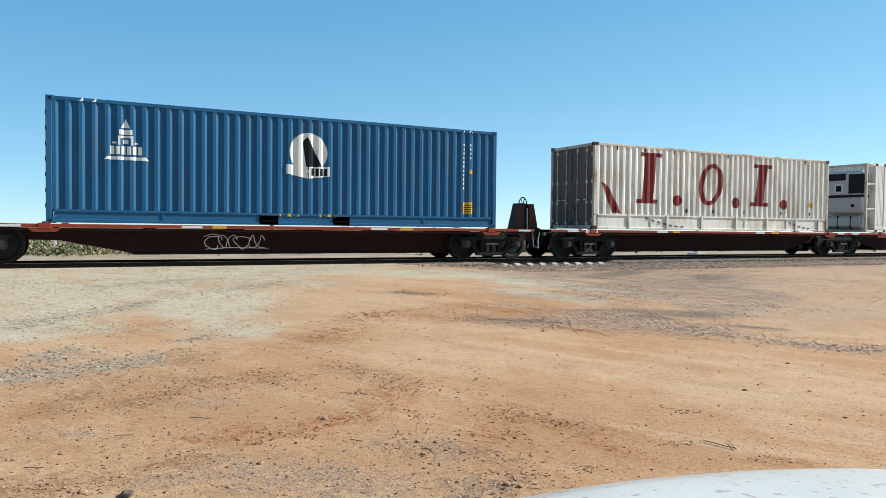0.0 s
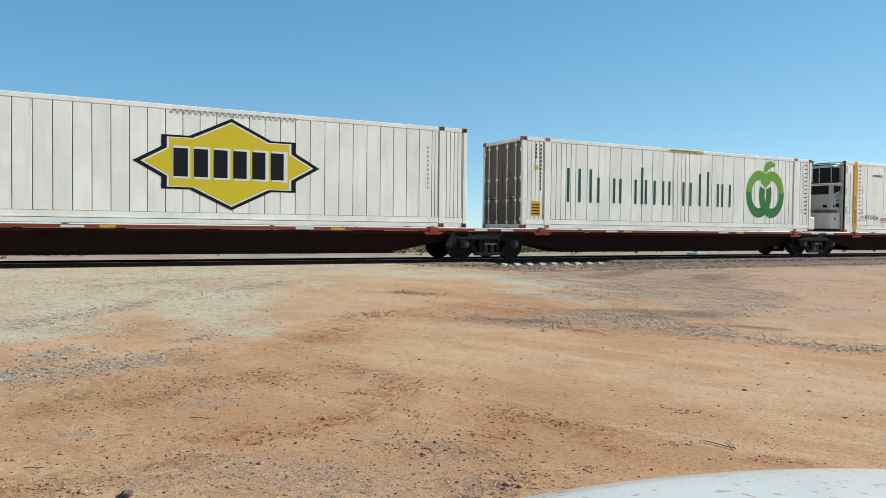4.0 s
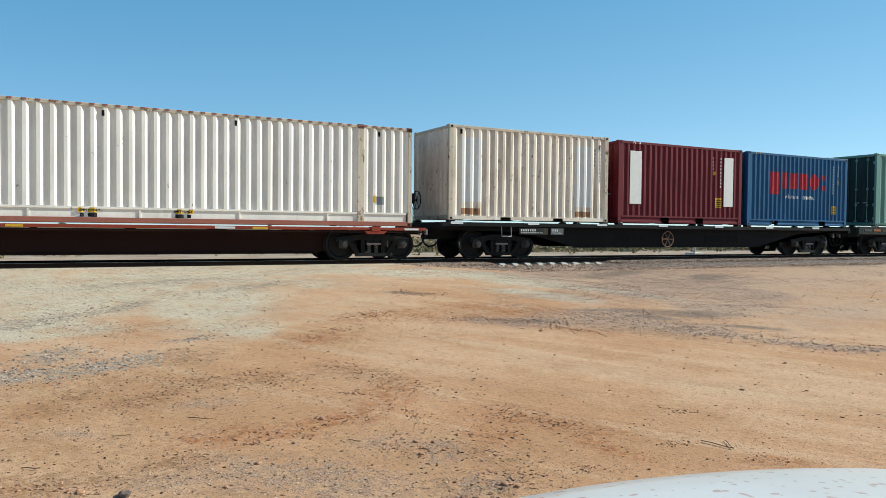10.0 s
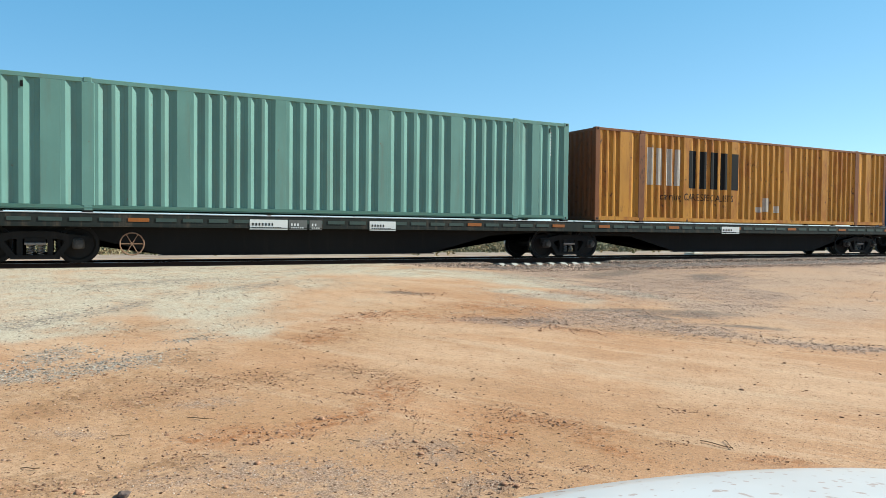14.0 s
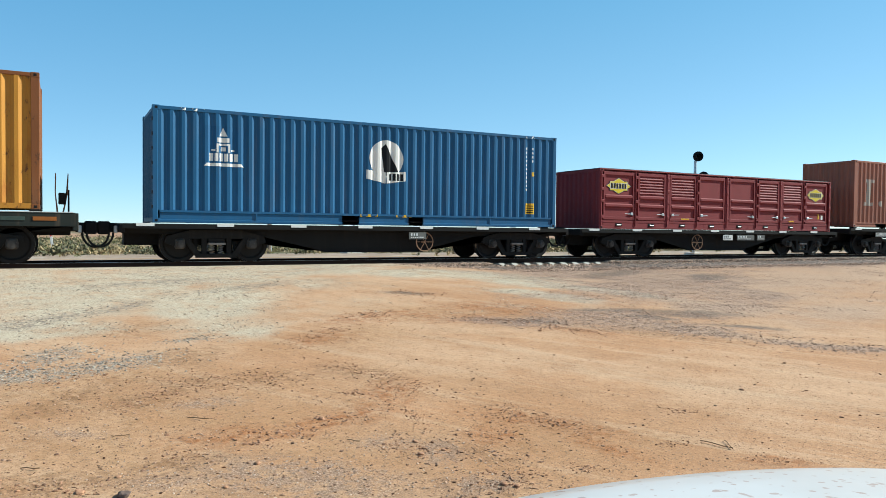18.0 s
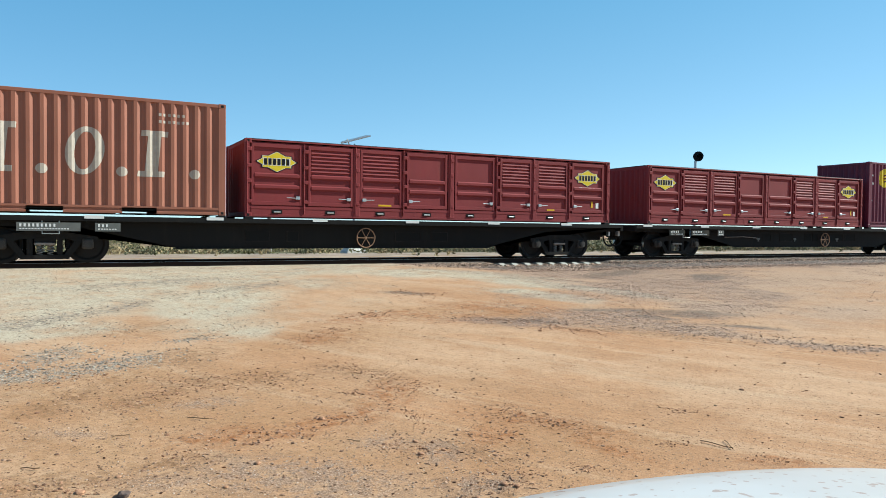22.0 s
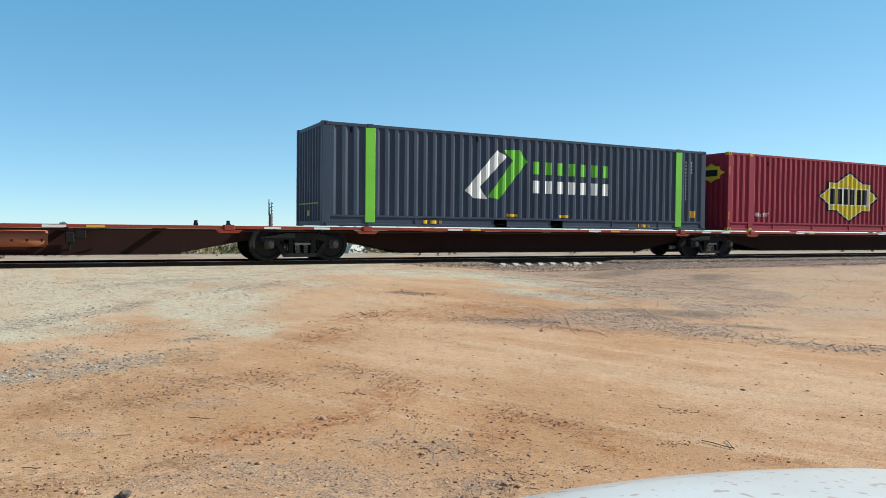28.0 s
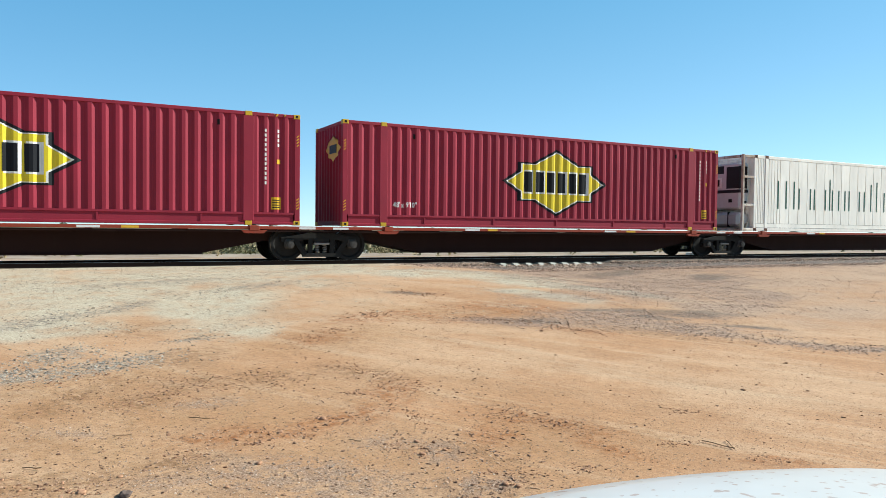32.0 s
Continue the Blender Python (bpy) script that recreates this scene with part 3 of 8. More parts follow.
def wheel_bm():
    bm = bmesh.new()
    prof = [(0.0, 0.10), (0.10, 0.10), (0.12, 0.035), (0.34, 0.02), (0.385, 0.07), (0.46, 0.07), (0.462, -0.045), (0.487, -0.055), (0.485, -0.075), (0.385, -0.075), (0.34, -0.02), (0.12, -0.02), (0.10, -0.09), (0.0, -0.09)]
    seg = 32
    for s in (-1, 1):
        loops = []
        for k in range(seg):
            a = 2 * math.pi * k / seg
            loops.append([bm.verts.new((r * math.cos(a), s * (0.7525 + w), r * math.sin(a))) for r, w in prof[1:-1]])
        n = len(prof) - 2
        for k in range(seg):
            p, q = loops[k], loops[(k + 1) % seg]
            for j in range(n - 1):
                f = bm.faces.new((p[j], p[j + 1], q[j + 1], q[j]))
                f.material_index = 1 if prof[j + 1][0] == 0.46 else 0
        bm.faces.new([l[0] for l in loops])
        bm.faces.new([l[-1] for l in loops])
    cyl(bm, (0, -0.7, 0), (0, 0.7, 0), 0.085, 12)
    cyl(bm, (0, -1.02, 0), (0, -0.8, 0), 0.07, 10)
    cyl(bm, (0, 0.8, 0), (0, 1.02, 0), 0.07, 10)
    bmesh.ops.recalc_face_normals(bm, faces=bm.faces[:])
    return bm


def frame_bm(kind):
    """One cast side frame, with the windows beside the spring nest."""
    a = 0.90
    bm = bmesh.new()
    if kind == "arch":
        top = [(-1.28, 0.50), (-1.22, 0.66), (-0.62, 0.82), (0.62, 0.82), (1.22, 0.66), (1.28, 0.50), (1.05, 0.42), (0.78, 0.46), (0.66, 0.60), (-0.66, 0.60), (-0.78, 0.46), (-1.05, 0.42)]
    else:
        top = [(-1.12, 0.52), (-1.12, 0.64), (-0.70, 0.70), (-0.36, 0.76), (0.36, 0.76), (0.70, 0.70), (1.12, 0.64), (1.12, 0.52), (0.72, 0.50), (0.48, 0.58), (-0.48, 0.58), (-0.72, 0.50)]
    prism(bm, top, -0.06, 0.06)
    for s in (-1, 1):
        prism(bm, [(s * 0.80, 0.54), (s * 0.66, 0.58), (s * 0.36, 0.16), (s * 0.50, 0.12)], -0.055, 0.055)
        prism(bm, [(s * 0.37, 0.60), (s * 0.25, 0.60), (s * 0.25, 0.20), (s * 0.37, 0.20)], -0.05, 0.05)
    prism(bm, [(-0.52, 0.11), (0.52, 0.11), (0.42, 0.21), (-0.42, 0.21)], -0.075, 0.075)
    return bm


def spring_bm():
    bm = bmesh.new()
    turns, n = 4, 40
    pts = [Vector((0.055 * math.cos(2 * math.pi * turns * k / n), 0.055 * math.sin(2 * math.pi * turns * k / n), 0.24 * k / n)) for k in range(n + 1)]
    return tube(bm, pts, 0.015, 5)


def bogie(wagon, x, z0, kind="truss"):
    """x in the wagon's space; z0 is the wagon's height over the ground's zero."""
    base = RAIL - z0
    bolster = bmesh.new()
    box(bolster, -0.22, 0.22, -1.05, 1.05, 0.44, 0.62, 0.02)
    box(bolster, -0.5, 0.5, -0.35, 0.35, 0.55, 0.78, 0.02)
    CACHE.setdefault("bogie", None)
    if CACHE["bogie"] is None:
        me = bpy.data.meshes.new("bogie")
        bolster.to_mesh(me)
        CACHE["bogie"] = me
    bolster.free()
    b = piece("bogie", CACHE["bogie"], M_BOGIE, wagon, "grimy black freight bogie", at=pose(x, 0, base))
    for s in (-1, 1):
        piece("side_frame", shared("side_frame_" + kind, lambda: frame_bm(kind)), M_BOGIE, b, at=pose(0, s * 0.98, 0))
        for dx in (-0.11, 0.11):
            piece("spring", shared("spring", spring_bm), M_SPRING, b, at=pose(dx, s * 0.98, 0.21))
        piece("spring_plate", shared("spring_plate", lambda: boxes((-0.22, 0.22, -0.07, 0.07, 0.44, 0.50), bevel=0.01)), M_SPRING, b, at=pose(0, s * 1.02, 0))
        for dx in (-0.90, 0.90):
            def cap():
                bm = boxes((-0.13, 0.13, -0.05, 0.06, -0.12, 0.15), bevel=0.04)
                cyl(bm, (0, -0.13, 0), (0, -0.04, 0), 0.105, 18)
                cyl(bm, (0, -0.15, 0), (0, -0.13, 0), 0.075, 14)
                for k in range(3):
                    q = 2 * math.pi * k / 3 + 0.5
                    cyl(bm, (0.045 * math.cos(q), -0.17, 0.045 * math.sin(q)), (0.045 * math.cos(q), -0.15, 0.045 * math.sin(q)), 0.014, 6)
                return bm
            piece("axle_box", shared("axle_box", cap), M_BRONZE, b, at=pose(dx, s * 1.02, WR, 0, 0, 0 if s < 0 else 180))
    for dx in (-0.90, 0.90):
        w = piece("wheelset", shared("wheelset", wheel_bm), M_WHEEL, b, "worn steel wheels on an axle", at=pose(dx, 0, WR))
        if len(w.data.materials) < 2:
            w.data.materials.append(M_TREAD)
        TURNERS.append((w, dx, wagon, x))
    return b


# ---- containers ----
def corrugation(x0, x1, pitch, outer, inner, slope, depth):
    """Break points along a wall: x and how far the sheet is set back."""
    n = max(1, round((x1 - x0) / pitch))
    p = (x1 - x0) / n
    k = p / (outer + inner + 2 * slope)
    pts = []
    for i in range(n):
        a = x0 + i * p
        pts += [(a, 0.0), (a + outer * k, 0.0), (a + (outer + slope) * k, depth), (a + (outer + slope + inner) * k, depth)]
    pts.append((x1, 0.0))
    return pts


def set_back(pts, x):
    if x <= pts[0][0]:
        return pts[0][1]
    for (a, ya), (b, yb) in zip(pts, pts[1:]):
        if x <= b:
            return ya + (yb - ya) * (x - a) / max(1e-9, b - a)
    return pts[-1][1]


def sheet(pts, z0, z1, y, flip=1):
    bm = bmesh.new()
    rows = [[bm.verts.new((x, y + flip * d, z)) for x, d in pts] for z in (z0, z1)]
    for k in range(len(pts) - 1):
        bm.faces.new((rows[0][k], rows[0][k + 1], rows[1][k + 1], rows[1][k]))
    # top and bottom lips close the sheet against its rails
    for r, row in zip((z0, z1), rows):
        back = [bm.verts.new((x, y + flip * 0.05, r)) for x, d in pts]
        for k in range(len(pts) - 1):
            bm.faces.new((row[k], back[k], back[k + 1], row[k + 1]))
    bmesh.ops.recalc_face_normals(bm, faces=bm.faces[:])
    return bm


def end_sheet(pts, z0, z1, x, flip=1):
    bm = bmesh.new()
    rows = [[bm.verts.new((x + flip * d, y, z)) for y, d in pts] for z in (z0, z1)]
    for k in range(len(pts) - 1):
        bm.faces.new((rows[0][k], rows[0][k + 1], rows[1][k + 1], rows[1][k]))
    return bm


EACH = ("plain_block", "badge_block", "banner_block", "white_block", "black_block", "green_block", "red_block", "badge_banner", "small_label", "pale_patch", "caution_label", "plain_bar", "scuff")


class Wall:
    """The near wall of a container, on which markings are laid."""

    def __init__(self, ob, pts, y):
        self.ob, self.pts, self.y = ob, pts, y

    def lay(self, name, polys, material, label="", lift=0.005, bm=None):
        """Polygons in x and z (metres from the container's lower corner), painted on the sheet."""
        if bm is None:
            if name in EACH and len(polys) > 1:
                return [self.lay(name, [p], material, label, lift) for p in polys]
            bm = bmesh.new()
            for p in polys:
                bm.faces.new([bm.verts.new((x, 0, z)) for x, z in p])
            bmesh.ops.triangulate(bm, faces=bm.faces[:], ngon_method="EAR_CLIP")
        lo = min(v.co.x for v in bm.verts)
        hi = max(v.co.x for v in bm.verts)
        for x, d in self.pts:
            if lo < x < hi:
                bmesh.ops.bisect_plane(bm, geom=bm.verts[:] + bm.edges[:] + bm.faces[:], dist=1e-5, plane_co=(x, 0, 0), plane_no=(1, 0, 0))
        for v in bm.verts:
            v.co.y = self.y + set_back(self.pts, v.co.x) - lift
        bmesh.ops.recalc_face_normals(bm, faces=bm.faces[:])
        if bm.faces and sum(f.normal.y * f.calc_area() for f in bm.faces) > 0:
            bmesh.ops.reverse_faces(bm, faces=bm.faces[:])
        return part(name, bm, material, self.ob, label, kind="stuff" if polys and len(polys) > 1 and name not in ("badge_tower", "badge_ring", "badge", "badge_rim", "badge_border") else "")

    def letter(self, text, x, z, size, material, upright=False, wide=1.0, bold=0.0, label=""):
        """A line of lettering whose lower left corner is x, z; upright: letters one above another."""
        rows = [(ch, 0.0, -k * size * 1.18) for k, ch in enumerate(text)] if upright else [(text, 0.0, 0.0)]
        bm = bmesh.new()
        for words, dx, dz in rows:
            if not words.strip():
                continue
            cu = bpy.data.curves.new("letters", "FONT")
            cu.body, cu.size, cu.offset, cu.resolution_u = words, size * 1.35, bold, 2
            if upright:
                cu.align_x = "CENTER"
            ob = bpy.data.objects.new("letters", cu)
            me = bpy.data.meshes.new_from_object(ob)
            me.transform(Matrix.Translation((x + dx, 0, z + dz)) @ Matrix(((wide, 0, 0, 0), (0, 0, -1, 0), (0, 1, 0, 0), (0, 0, 0, 1))))
            bm.from_mesh(me)
            bpy.data.meshes.remove(me)
            bpy.data.objects.remove(ob)
            bpy.data.curves.remove(cu)
        if not bm.verts:
            bm.free()
            return None
        bmesh.ops.triangulate(bm, faces=bm.faces[:])
        return self.lay("lettering", None, material, label, bm=bm)


def casting_bm():
    bm = boxes((-0.089, 0.089, -0.081, 0.081, -0.059, 0.059), bevel=0.008)
    return bm


# dark plate on the casting's face, painted shade in place of a hole
def hole_bm():
    bm = bmesh.new()
    box(bm, -0.032, 0.032, -0.0845, -0.080, -0.03, 0.03, 0.001)
    return bm


def container(x, z, L, H, mat, label, pitch=0.278, wall=(0.076, 0.074, 0.062, 0.040), posts=(), post_mat=None, cast=None, doors=False,
              end_ribs=True, rail_mat=None, W=2.44, rail=0.14, pockets=(), group="", post_w=0.16, name="shipping_container", end_mat=None, top=0.10, corner=0.13, pane=True, base_mat=None):
    """A steel box with corner posts, rails, castings, corrugated walls, roof and ends. Its base is z over the ground's zero."""
    ob = thing(name, (x, YC, z), label, "container", group)
    on_train(ob, x, z)
    rm = rail_mat or mat
    cm = cast or rm
    em = end_mat or mat
    h = W / 2
    cp = corner
    for sx in (0, 1):
        for sy in (-1, 1):
            a = 0.0 if not sx else L - cp
            y0 = -h if sy < 0 else h - 0.10
            part("corner_post", boxes((a, a + cp, y0, y0 + 0.10, 0.11, H - 0.11), bevel=0.012), rm, ob)
            for zz in (0.059, H - 0.059):
                c = piece("corner_casting", shared("corner_casting_" + cm.name, casting_bm), cm, ob, at=pose(0.089 if not sx else L - 0.089, sy * (h - 0.079), zz, 0, 0, 0 if sy < 0 else 180))
                if sy < 0:
                    piece("casting_hole", shared("casting_hole", hole_bm), M_DARK, c)
    for sy in (-1, 1):
        y0 = -h + 0.004 if sy < 0 else h - 0.064
        part("top_rail", boxes((0.17, L - 0.17, y0, y0 + 0.06, H - top, H - 0.012), bevel=0.008), rm, ob)
        segs, a = [], 0.17
        for p0, p1 in sorted(pockets):
            segs.append((a, p0))
            a = p1
            part("pocket_strap", boxes((p0 + 0.002, p1 - 0.002, y0, y0 + 0.05, rail * 0.80, rail)), base_mat or rm, ob)
        segs.append((a, L - 0.17))
        for s0, s1 in segs:
            if rail < 0.18:
                part("bottom_rail", boxes((s0, s1, y0, y0 + 0.05, 0.015, rail)), base_mat or rm, ob)
                continue
            f, k = (y0, y0 + 0.026) if sy < 0 else (y0 + 0.05, y0 + 0.024)
            g = y0 + 0.05 if sy < 0 else y0
            prof = [(f, 0.015), (f, 0.075), (k, 0.085), (k, rail - 0.065), (f, rail - 0.055), (f, rail), (g, rail), (g, 0.015)]
            bm = bmesh.new()
            va = [bm.verts.new((s0, u, v)) for u, v in prof]
            vb = [bm.verts.new((s1, u, v)) for u, v in prof]
            caps = [bm.faces.new(va), bm.faces.new(vb[::-1])]
            for j in range(8):
                bm.faces.new((va[j], vb[j], vb[(j + 1) % 8], va[(j + 1) % 8]))
            bmesh.ops.triangulate(bm, faces=caps, ngon_method="EAR_CLIP")
            bmesh.ops.recalc_face_normals(bm, faces=bm.faces[:])
            part("bottom_rail", bm, base_mat or rm, ob)
            n = max(1, round((s1 - s0) / 2.4))
            for j in range(1, n):
                xm = s0 + (s1 - s0) * j / n
                if sy < 0:
                    part("rail_rib", boxes((xm - 0.02, xm + 0.02, y0 + 0.004, y0 + 0.04, 0.08, rail - 0.06)), base_mat or rm, ob)
    for p0, p1 in pockets:
        part("forklift_pocket", boxes((p0, p1, -h + 0.06, h - 0.06, 0.016, 0.024)), M_DARK, ob)
    for sx in (0, 1):
        a = 0.02 if not sx else L - 0.08
        part("end_header", boxes((a, a + 0.06, -h + 0.17, h - 0.17, H - 0.12, H - 0.02), bevel=0.008), rm, ob)
        part("end_sill", boxes((a, a + 0.06, -h + 0.17, h - 0.17, 0.02, 0.14), bevel=0.008), rm, ob)
    part("floor_pan", boxes((0.1, L - 0.1, -h + 0.08, h - 0.08, 0.10, 0.13)), M_DARK, ob)
    # roof with shallow cross ribs
    n = max(6, int(L / 0.4))
    pts = [(0.06 + (L - 0.12) * k / (2 * n), 0.012 * (k % 2)) for k in range(2 * n + 1)]
    bm = bmesh.new()
    r0 = [bm.verts.new((px, -h + 0.05, H - 0.02 - d)) for px, d in pts]
    r1 = [bm.verts.new((px, h - 0.05, H - 0.02 - d)) for px, d in pts]
    for k in range(2 * n):
        bm.faces.new((r0[k], r0[k + 1], r1[k + 1], r1[k]))
    part("roof", bm, mat, ob)
    # walls
    z0, z1 = rail - 0.01, H - top + 0.01
    cuts = [cp]
    posts = [p if isinstance(p, tuple) else (p, post_w, True) for p in posts]
    for pc, pw, lift in posts:
        cuts += [pc - pw / 2, pc + pw / 2]
    cuts.append(L - cp)
    allpts = []
    outer, inner, slope, depth = wall
    for k in range(0, len(cuts), 2):
        allpts += corrugation(cuts[k], cuts[k + 1], pitch, outer, inner, slope, depth)
    if pane:
        for a, b in zip(cuts[::2], cuts[1::2]):
            pts = [p for p in allpts if a - 1e-6 <= p[0] <= b + 1e-6]
            part("side_wall", sheet(pts, z0, z1, -h + 0.008), mat, ob)
    part("far_wall", sheet(corrugation(cp, L - cp, 0.4, 0.1, 0.1, 0.1, 0.036), z0, z1, h - 0.008, -1), mat, ob)
    for pc, pw, lift in posts:
        if not lift:
            part("wall_stiffener", boxes((pc - pw / 2, pc + pw / 2, -h + 0.006, -h + 0.05, z0, z1), bevel=0.006), mat, ob)
            continue
        for sy in (-1, 1):
            y0 = -h - 0.004 if sy < 0 else h - 0.076
            part("lifting_post", boxes((pc - pw / 2, pc + pw / 2, y0, y0 + 0.08, 0.11, H - 0.11), bevel=0.01), post_mat or rm, ob)
            for zz in (0.059, H - 0.055):
                piece("lifting_casting", shared("corner_casting_" + cm.name, casting_bm), cm, ob, at=pose(pc, sy * (h - 0.076), zz, 0, 0, 0 if sy < 0 else 180))
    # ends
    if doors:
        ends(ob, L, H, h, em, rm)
    else:
        pts = corrugation(-h + 0.10, h - 0.10, 0.25, 0.07, 0.07, 0.055, 0.04)
        part("end_wall", end_sheet(pts, 0.13, H - 0.11, 0.012), em, ob)
    pts = corrugation(-h + 0.10, h - 0.10, 0.25, 0.07, 0.07, 0.055, 0.04)
    part("end_wall", end_sheet(pts, 0.13, H - 0.11, L - 0.012, -1), em, ob)
    return Wall(ob, [(p, d) for p, d in allpts], -h + 0.008)


def ends(ob, L, H, h, em, rm):
    """A pair of doors with locking bars at the leading end."""
    part("end_backing", boxes((0.10, 0.12, -h + 0.1, h - 0.1, 0.13, H - 0.11)), M_DARK, ob)
    for s in (-1, 1):
        y0, y1 = (-h + 0.105, -0.012) if s < 0 else (0.012, h - 0.105)
        pts = corrugation(y0 + 0.05, y1 - 0.05, 0.33, 0.10, 0.10, 0.05, 0.03)
        bm = end_sheet([(y0, 0.0), (y0 + 0.05, 0.0)] + pts[1:-1] + [(y1 - 0.05, 0.0), (y1, 0.0)], 0.15, H - 0.13, 0.035)
        door = part("door", bm, em, ob)
        for k in (0.27, 0.73):
            y = y0 + (y1 - y0) * k
            bm = bmesh.new()
            cyl(bm, (0.012, y, 0.10), (0.012, y, H - 0.09), 0.017, 8)
            for zz in (0.2, 0.9, 1.6, H - 0.25):
                box(bm, -0.005, 0.035, y - 0.05, y + 0.05, zz - 0.04, zz + 0.04)
            part("locking_bar", bm, M_STEEL if em.name.startswith("white") else rm, door)
            part("handle", boxes((-0.01, 0.015, y - 0.02, y + 0.40 * (1 if k < 0.5 else -1) * 0.8 + 0.02, 0.98, 1.02)) if k < 0.5 else boxes((-0.01, 0.015, y - 0.34, y + 0.02, 0.98, 1.02)), M_STEEL, door)
        for zz in (0.3, 0.9, 1.6, H - 0.4):
            y = y0 if s < 0 else y1
            part("hinge", boxes((-0.004, 0.03, y - 0.05, y + 0.05, zz - 0.06, zz + 0.06), bevel=0.006), rm, door)

# ---- wagons ----
def reflectors(ob, rows, y, z, h=0.055):
    for x, w, m in rows:
        part("reflector", boxes((x, x + w, y - 0.006, y + 0.004, z, z + h)), {"w": M_WHITE, "y": M_YELLOW}[m], ob)


def skeleton_platform(x0, x1, bogies, label, brackets=(), tank=None, strips=(), pedestal=None, left_end=0.0, right_end=0.0):
    """One platform of an articulated container wagon: thin side sills over a deep tapered spine."""
    z = 1.49
    L = x1 - x0
    ob = on_train(thing("container_wagon", (x0, YC, z), label, "wagon", "container wagons of the train"), x0, z)
    for s in (-1, 1):
        y0 = -1.27 if s < 0 else 1.15
        part("side_sill", boxes((left_end, L - right_end, y0, y0 + 0.12, -0.085, 0.0), bevel=0.008), M_SILL, ob, "rusty orange side sill")
        part("sill_flange", boxes((left_end, L - right_end, y0 + (0.02 if s < 0 else 0.04), y0 + (0.08 if s < 0 else 0.10), -0.15, -0.105)), M_BELLY, ob)
    taper = 3.2
    poly = [(0.3, -0.10), (L - 0.3, -0.10), (L - 0.3, -0.36), (L - 1.5, -0.40), (L - taper, -0.735), (taper, -0.735), (1.5, -0.40), (0.3, -0.36)]
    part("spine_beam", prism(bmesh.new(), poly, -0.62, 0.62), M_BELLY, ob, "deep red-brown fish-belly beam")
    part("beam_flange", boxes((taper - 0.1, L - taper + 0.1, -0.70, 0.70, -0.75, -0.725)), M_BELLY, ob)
    n = 7
    for k in range(n):
        x = 1.4 + (L - 2.8) * k / (n - 1)
        part("cross_bearer", prism(bmesh.new(), [(x - 0.05, -0.02), (x + 0.05, -0.02), (x + 0.05, -0.14), (x - 0.05, -0.14)], -1.16, 1.16), M_BELLY, ob)
    for x in brackets:
        bm = prism(bmesh.new(), [(x - 0.34, -0.105), (x + 0.34, -0.105), (x + 0.24, -0.19), (x - 0.24, -0.19)], -1.30, -1.18)
        box(bm, x - 0.13, x + 0.13, -1.31, -1.10, -0.12, 0.02, 0.01)
        part("container_bracket", bm, M_SILL, ob)
        part("twist_lock", boxes((x - 0.05, x + 0.05, -1.25, -1.13, 0.0, 0.05), bevel=0.012), M_BLACK, ob)
    part("end_walkway", boxes((-0.25, 0.55, -0.55, 0.55, -0.09, -0.02)), M_BLACK, ob)
    part("end_walkway", boxes((L - 0.55, L + 0.25, -0.55, 0.55, -0.09, -0.02)), M_BLACK, ob)
    reflectors(ob, strips, -1.27, -0.075)
    for bx in bogies:
        bogie(ob, bx - x0, z, "truss")
    if tank:
        bm = bmesh.new()
        cyl(bm, (tank, -0.95, -0.33), (tank + 1.30, -0.95, -0.33), 0.215, 20)
        bmesh.ops.bevel(bm, geom=[e for e in bm.edges if len(e.link_faces) == 2 and e.calc_face_angle(0) > 1.2], offset=0.05, segments=3, affect="EDGES")
        t = part("air_reservoir", bm, M_TANK, ob, "orange-brown air tank", smooth=True)
        for k in range(4):
            part("bracket", boxes((tank + 0.25 + 0.3 * k, tank + 0.30 + 0.3 * k, -1.175, -1.10, -0.42, -0.36), bevel=0.01), M_BELLY, t)
        bm = boxes((tank + 1.65, tank + 1.85, -1.0, -0.8, -0.45, -0.2), (tank + 1.85, tank + 2.1, -0.95, -0.75, -0.35, -0.12), bevel=0.02)
        tube(bm, [(tank + 1.75, -0.9, -0.45), (tank + 1.75, -0.9, -0.60), (tank + 1.55, -0.85, -0.66)], 0.03, 8)
        tube(bm, [(tank + 2.1, -0.85, -0.2), (tank + 2.4, -0.9, -0.1), (tank + 2.9, -0.8, -0.12)], 0.015, 6)
        part("brake_valve", bm, M_BLACK, ob)
    if pedestal:
        brake_pedestal(ob, pedestal)
    return ob


def hand_wheel(bm, c, r, axis="Y", spokes=6):
    ring(bm, c, r, 0.016, 24, axis)
    c = Vector(c)
    for k in range(spokes):
        a = 2 * math.pi * k / spokes
        o = Vector((math.cos(a), 0, math.sin(a))) if axis == "Y" else Vector((0, math.cos(a), math.sin(a)))
        cyl(bm, c, c + o * r, 0.010, 6)
    return bm


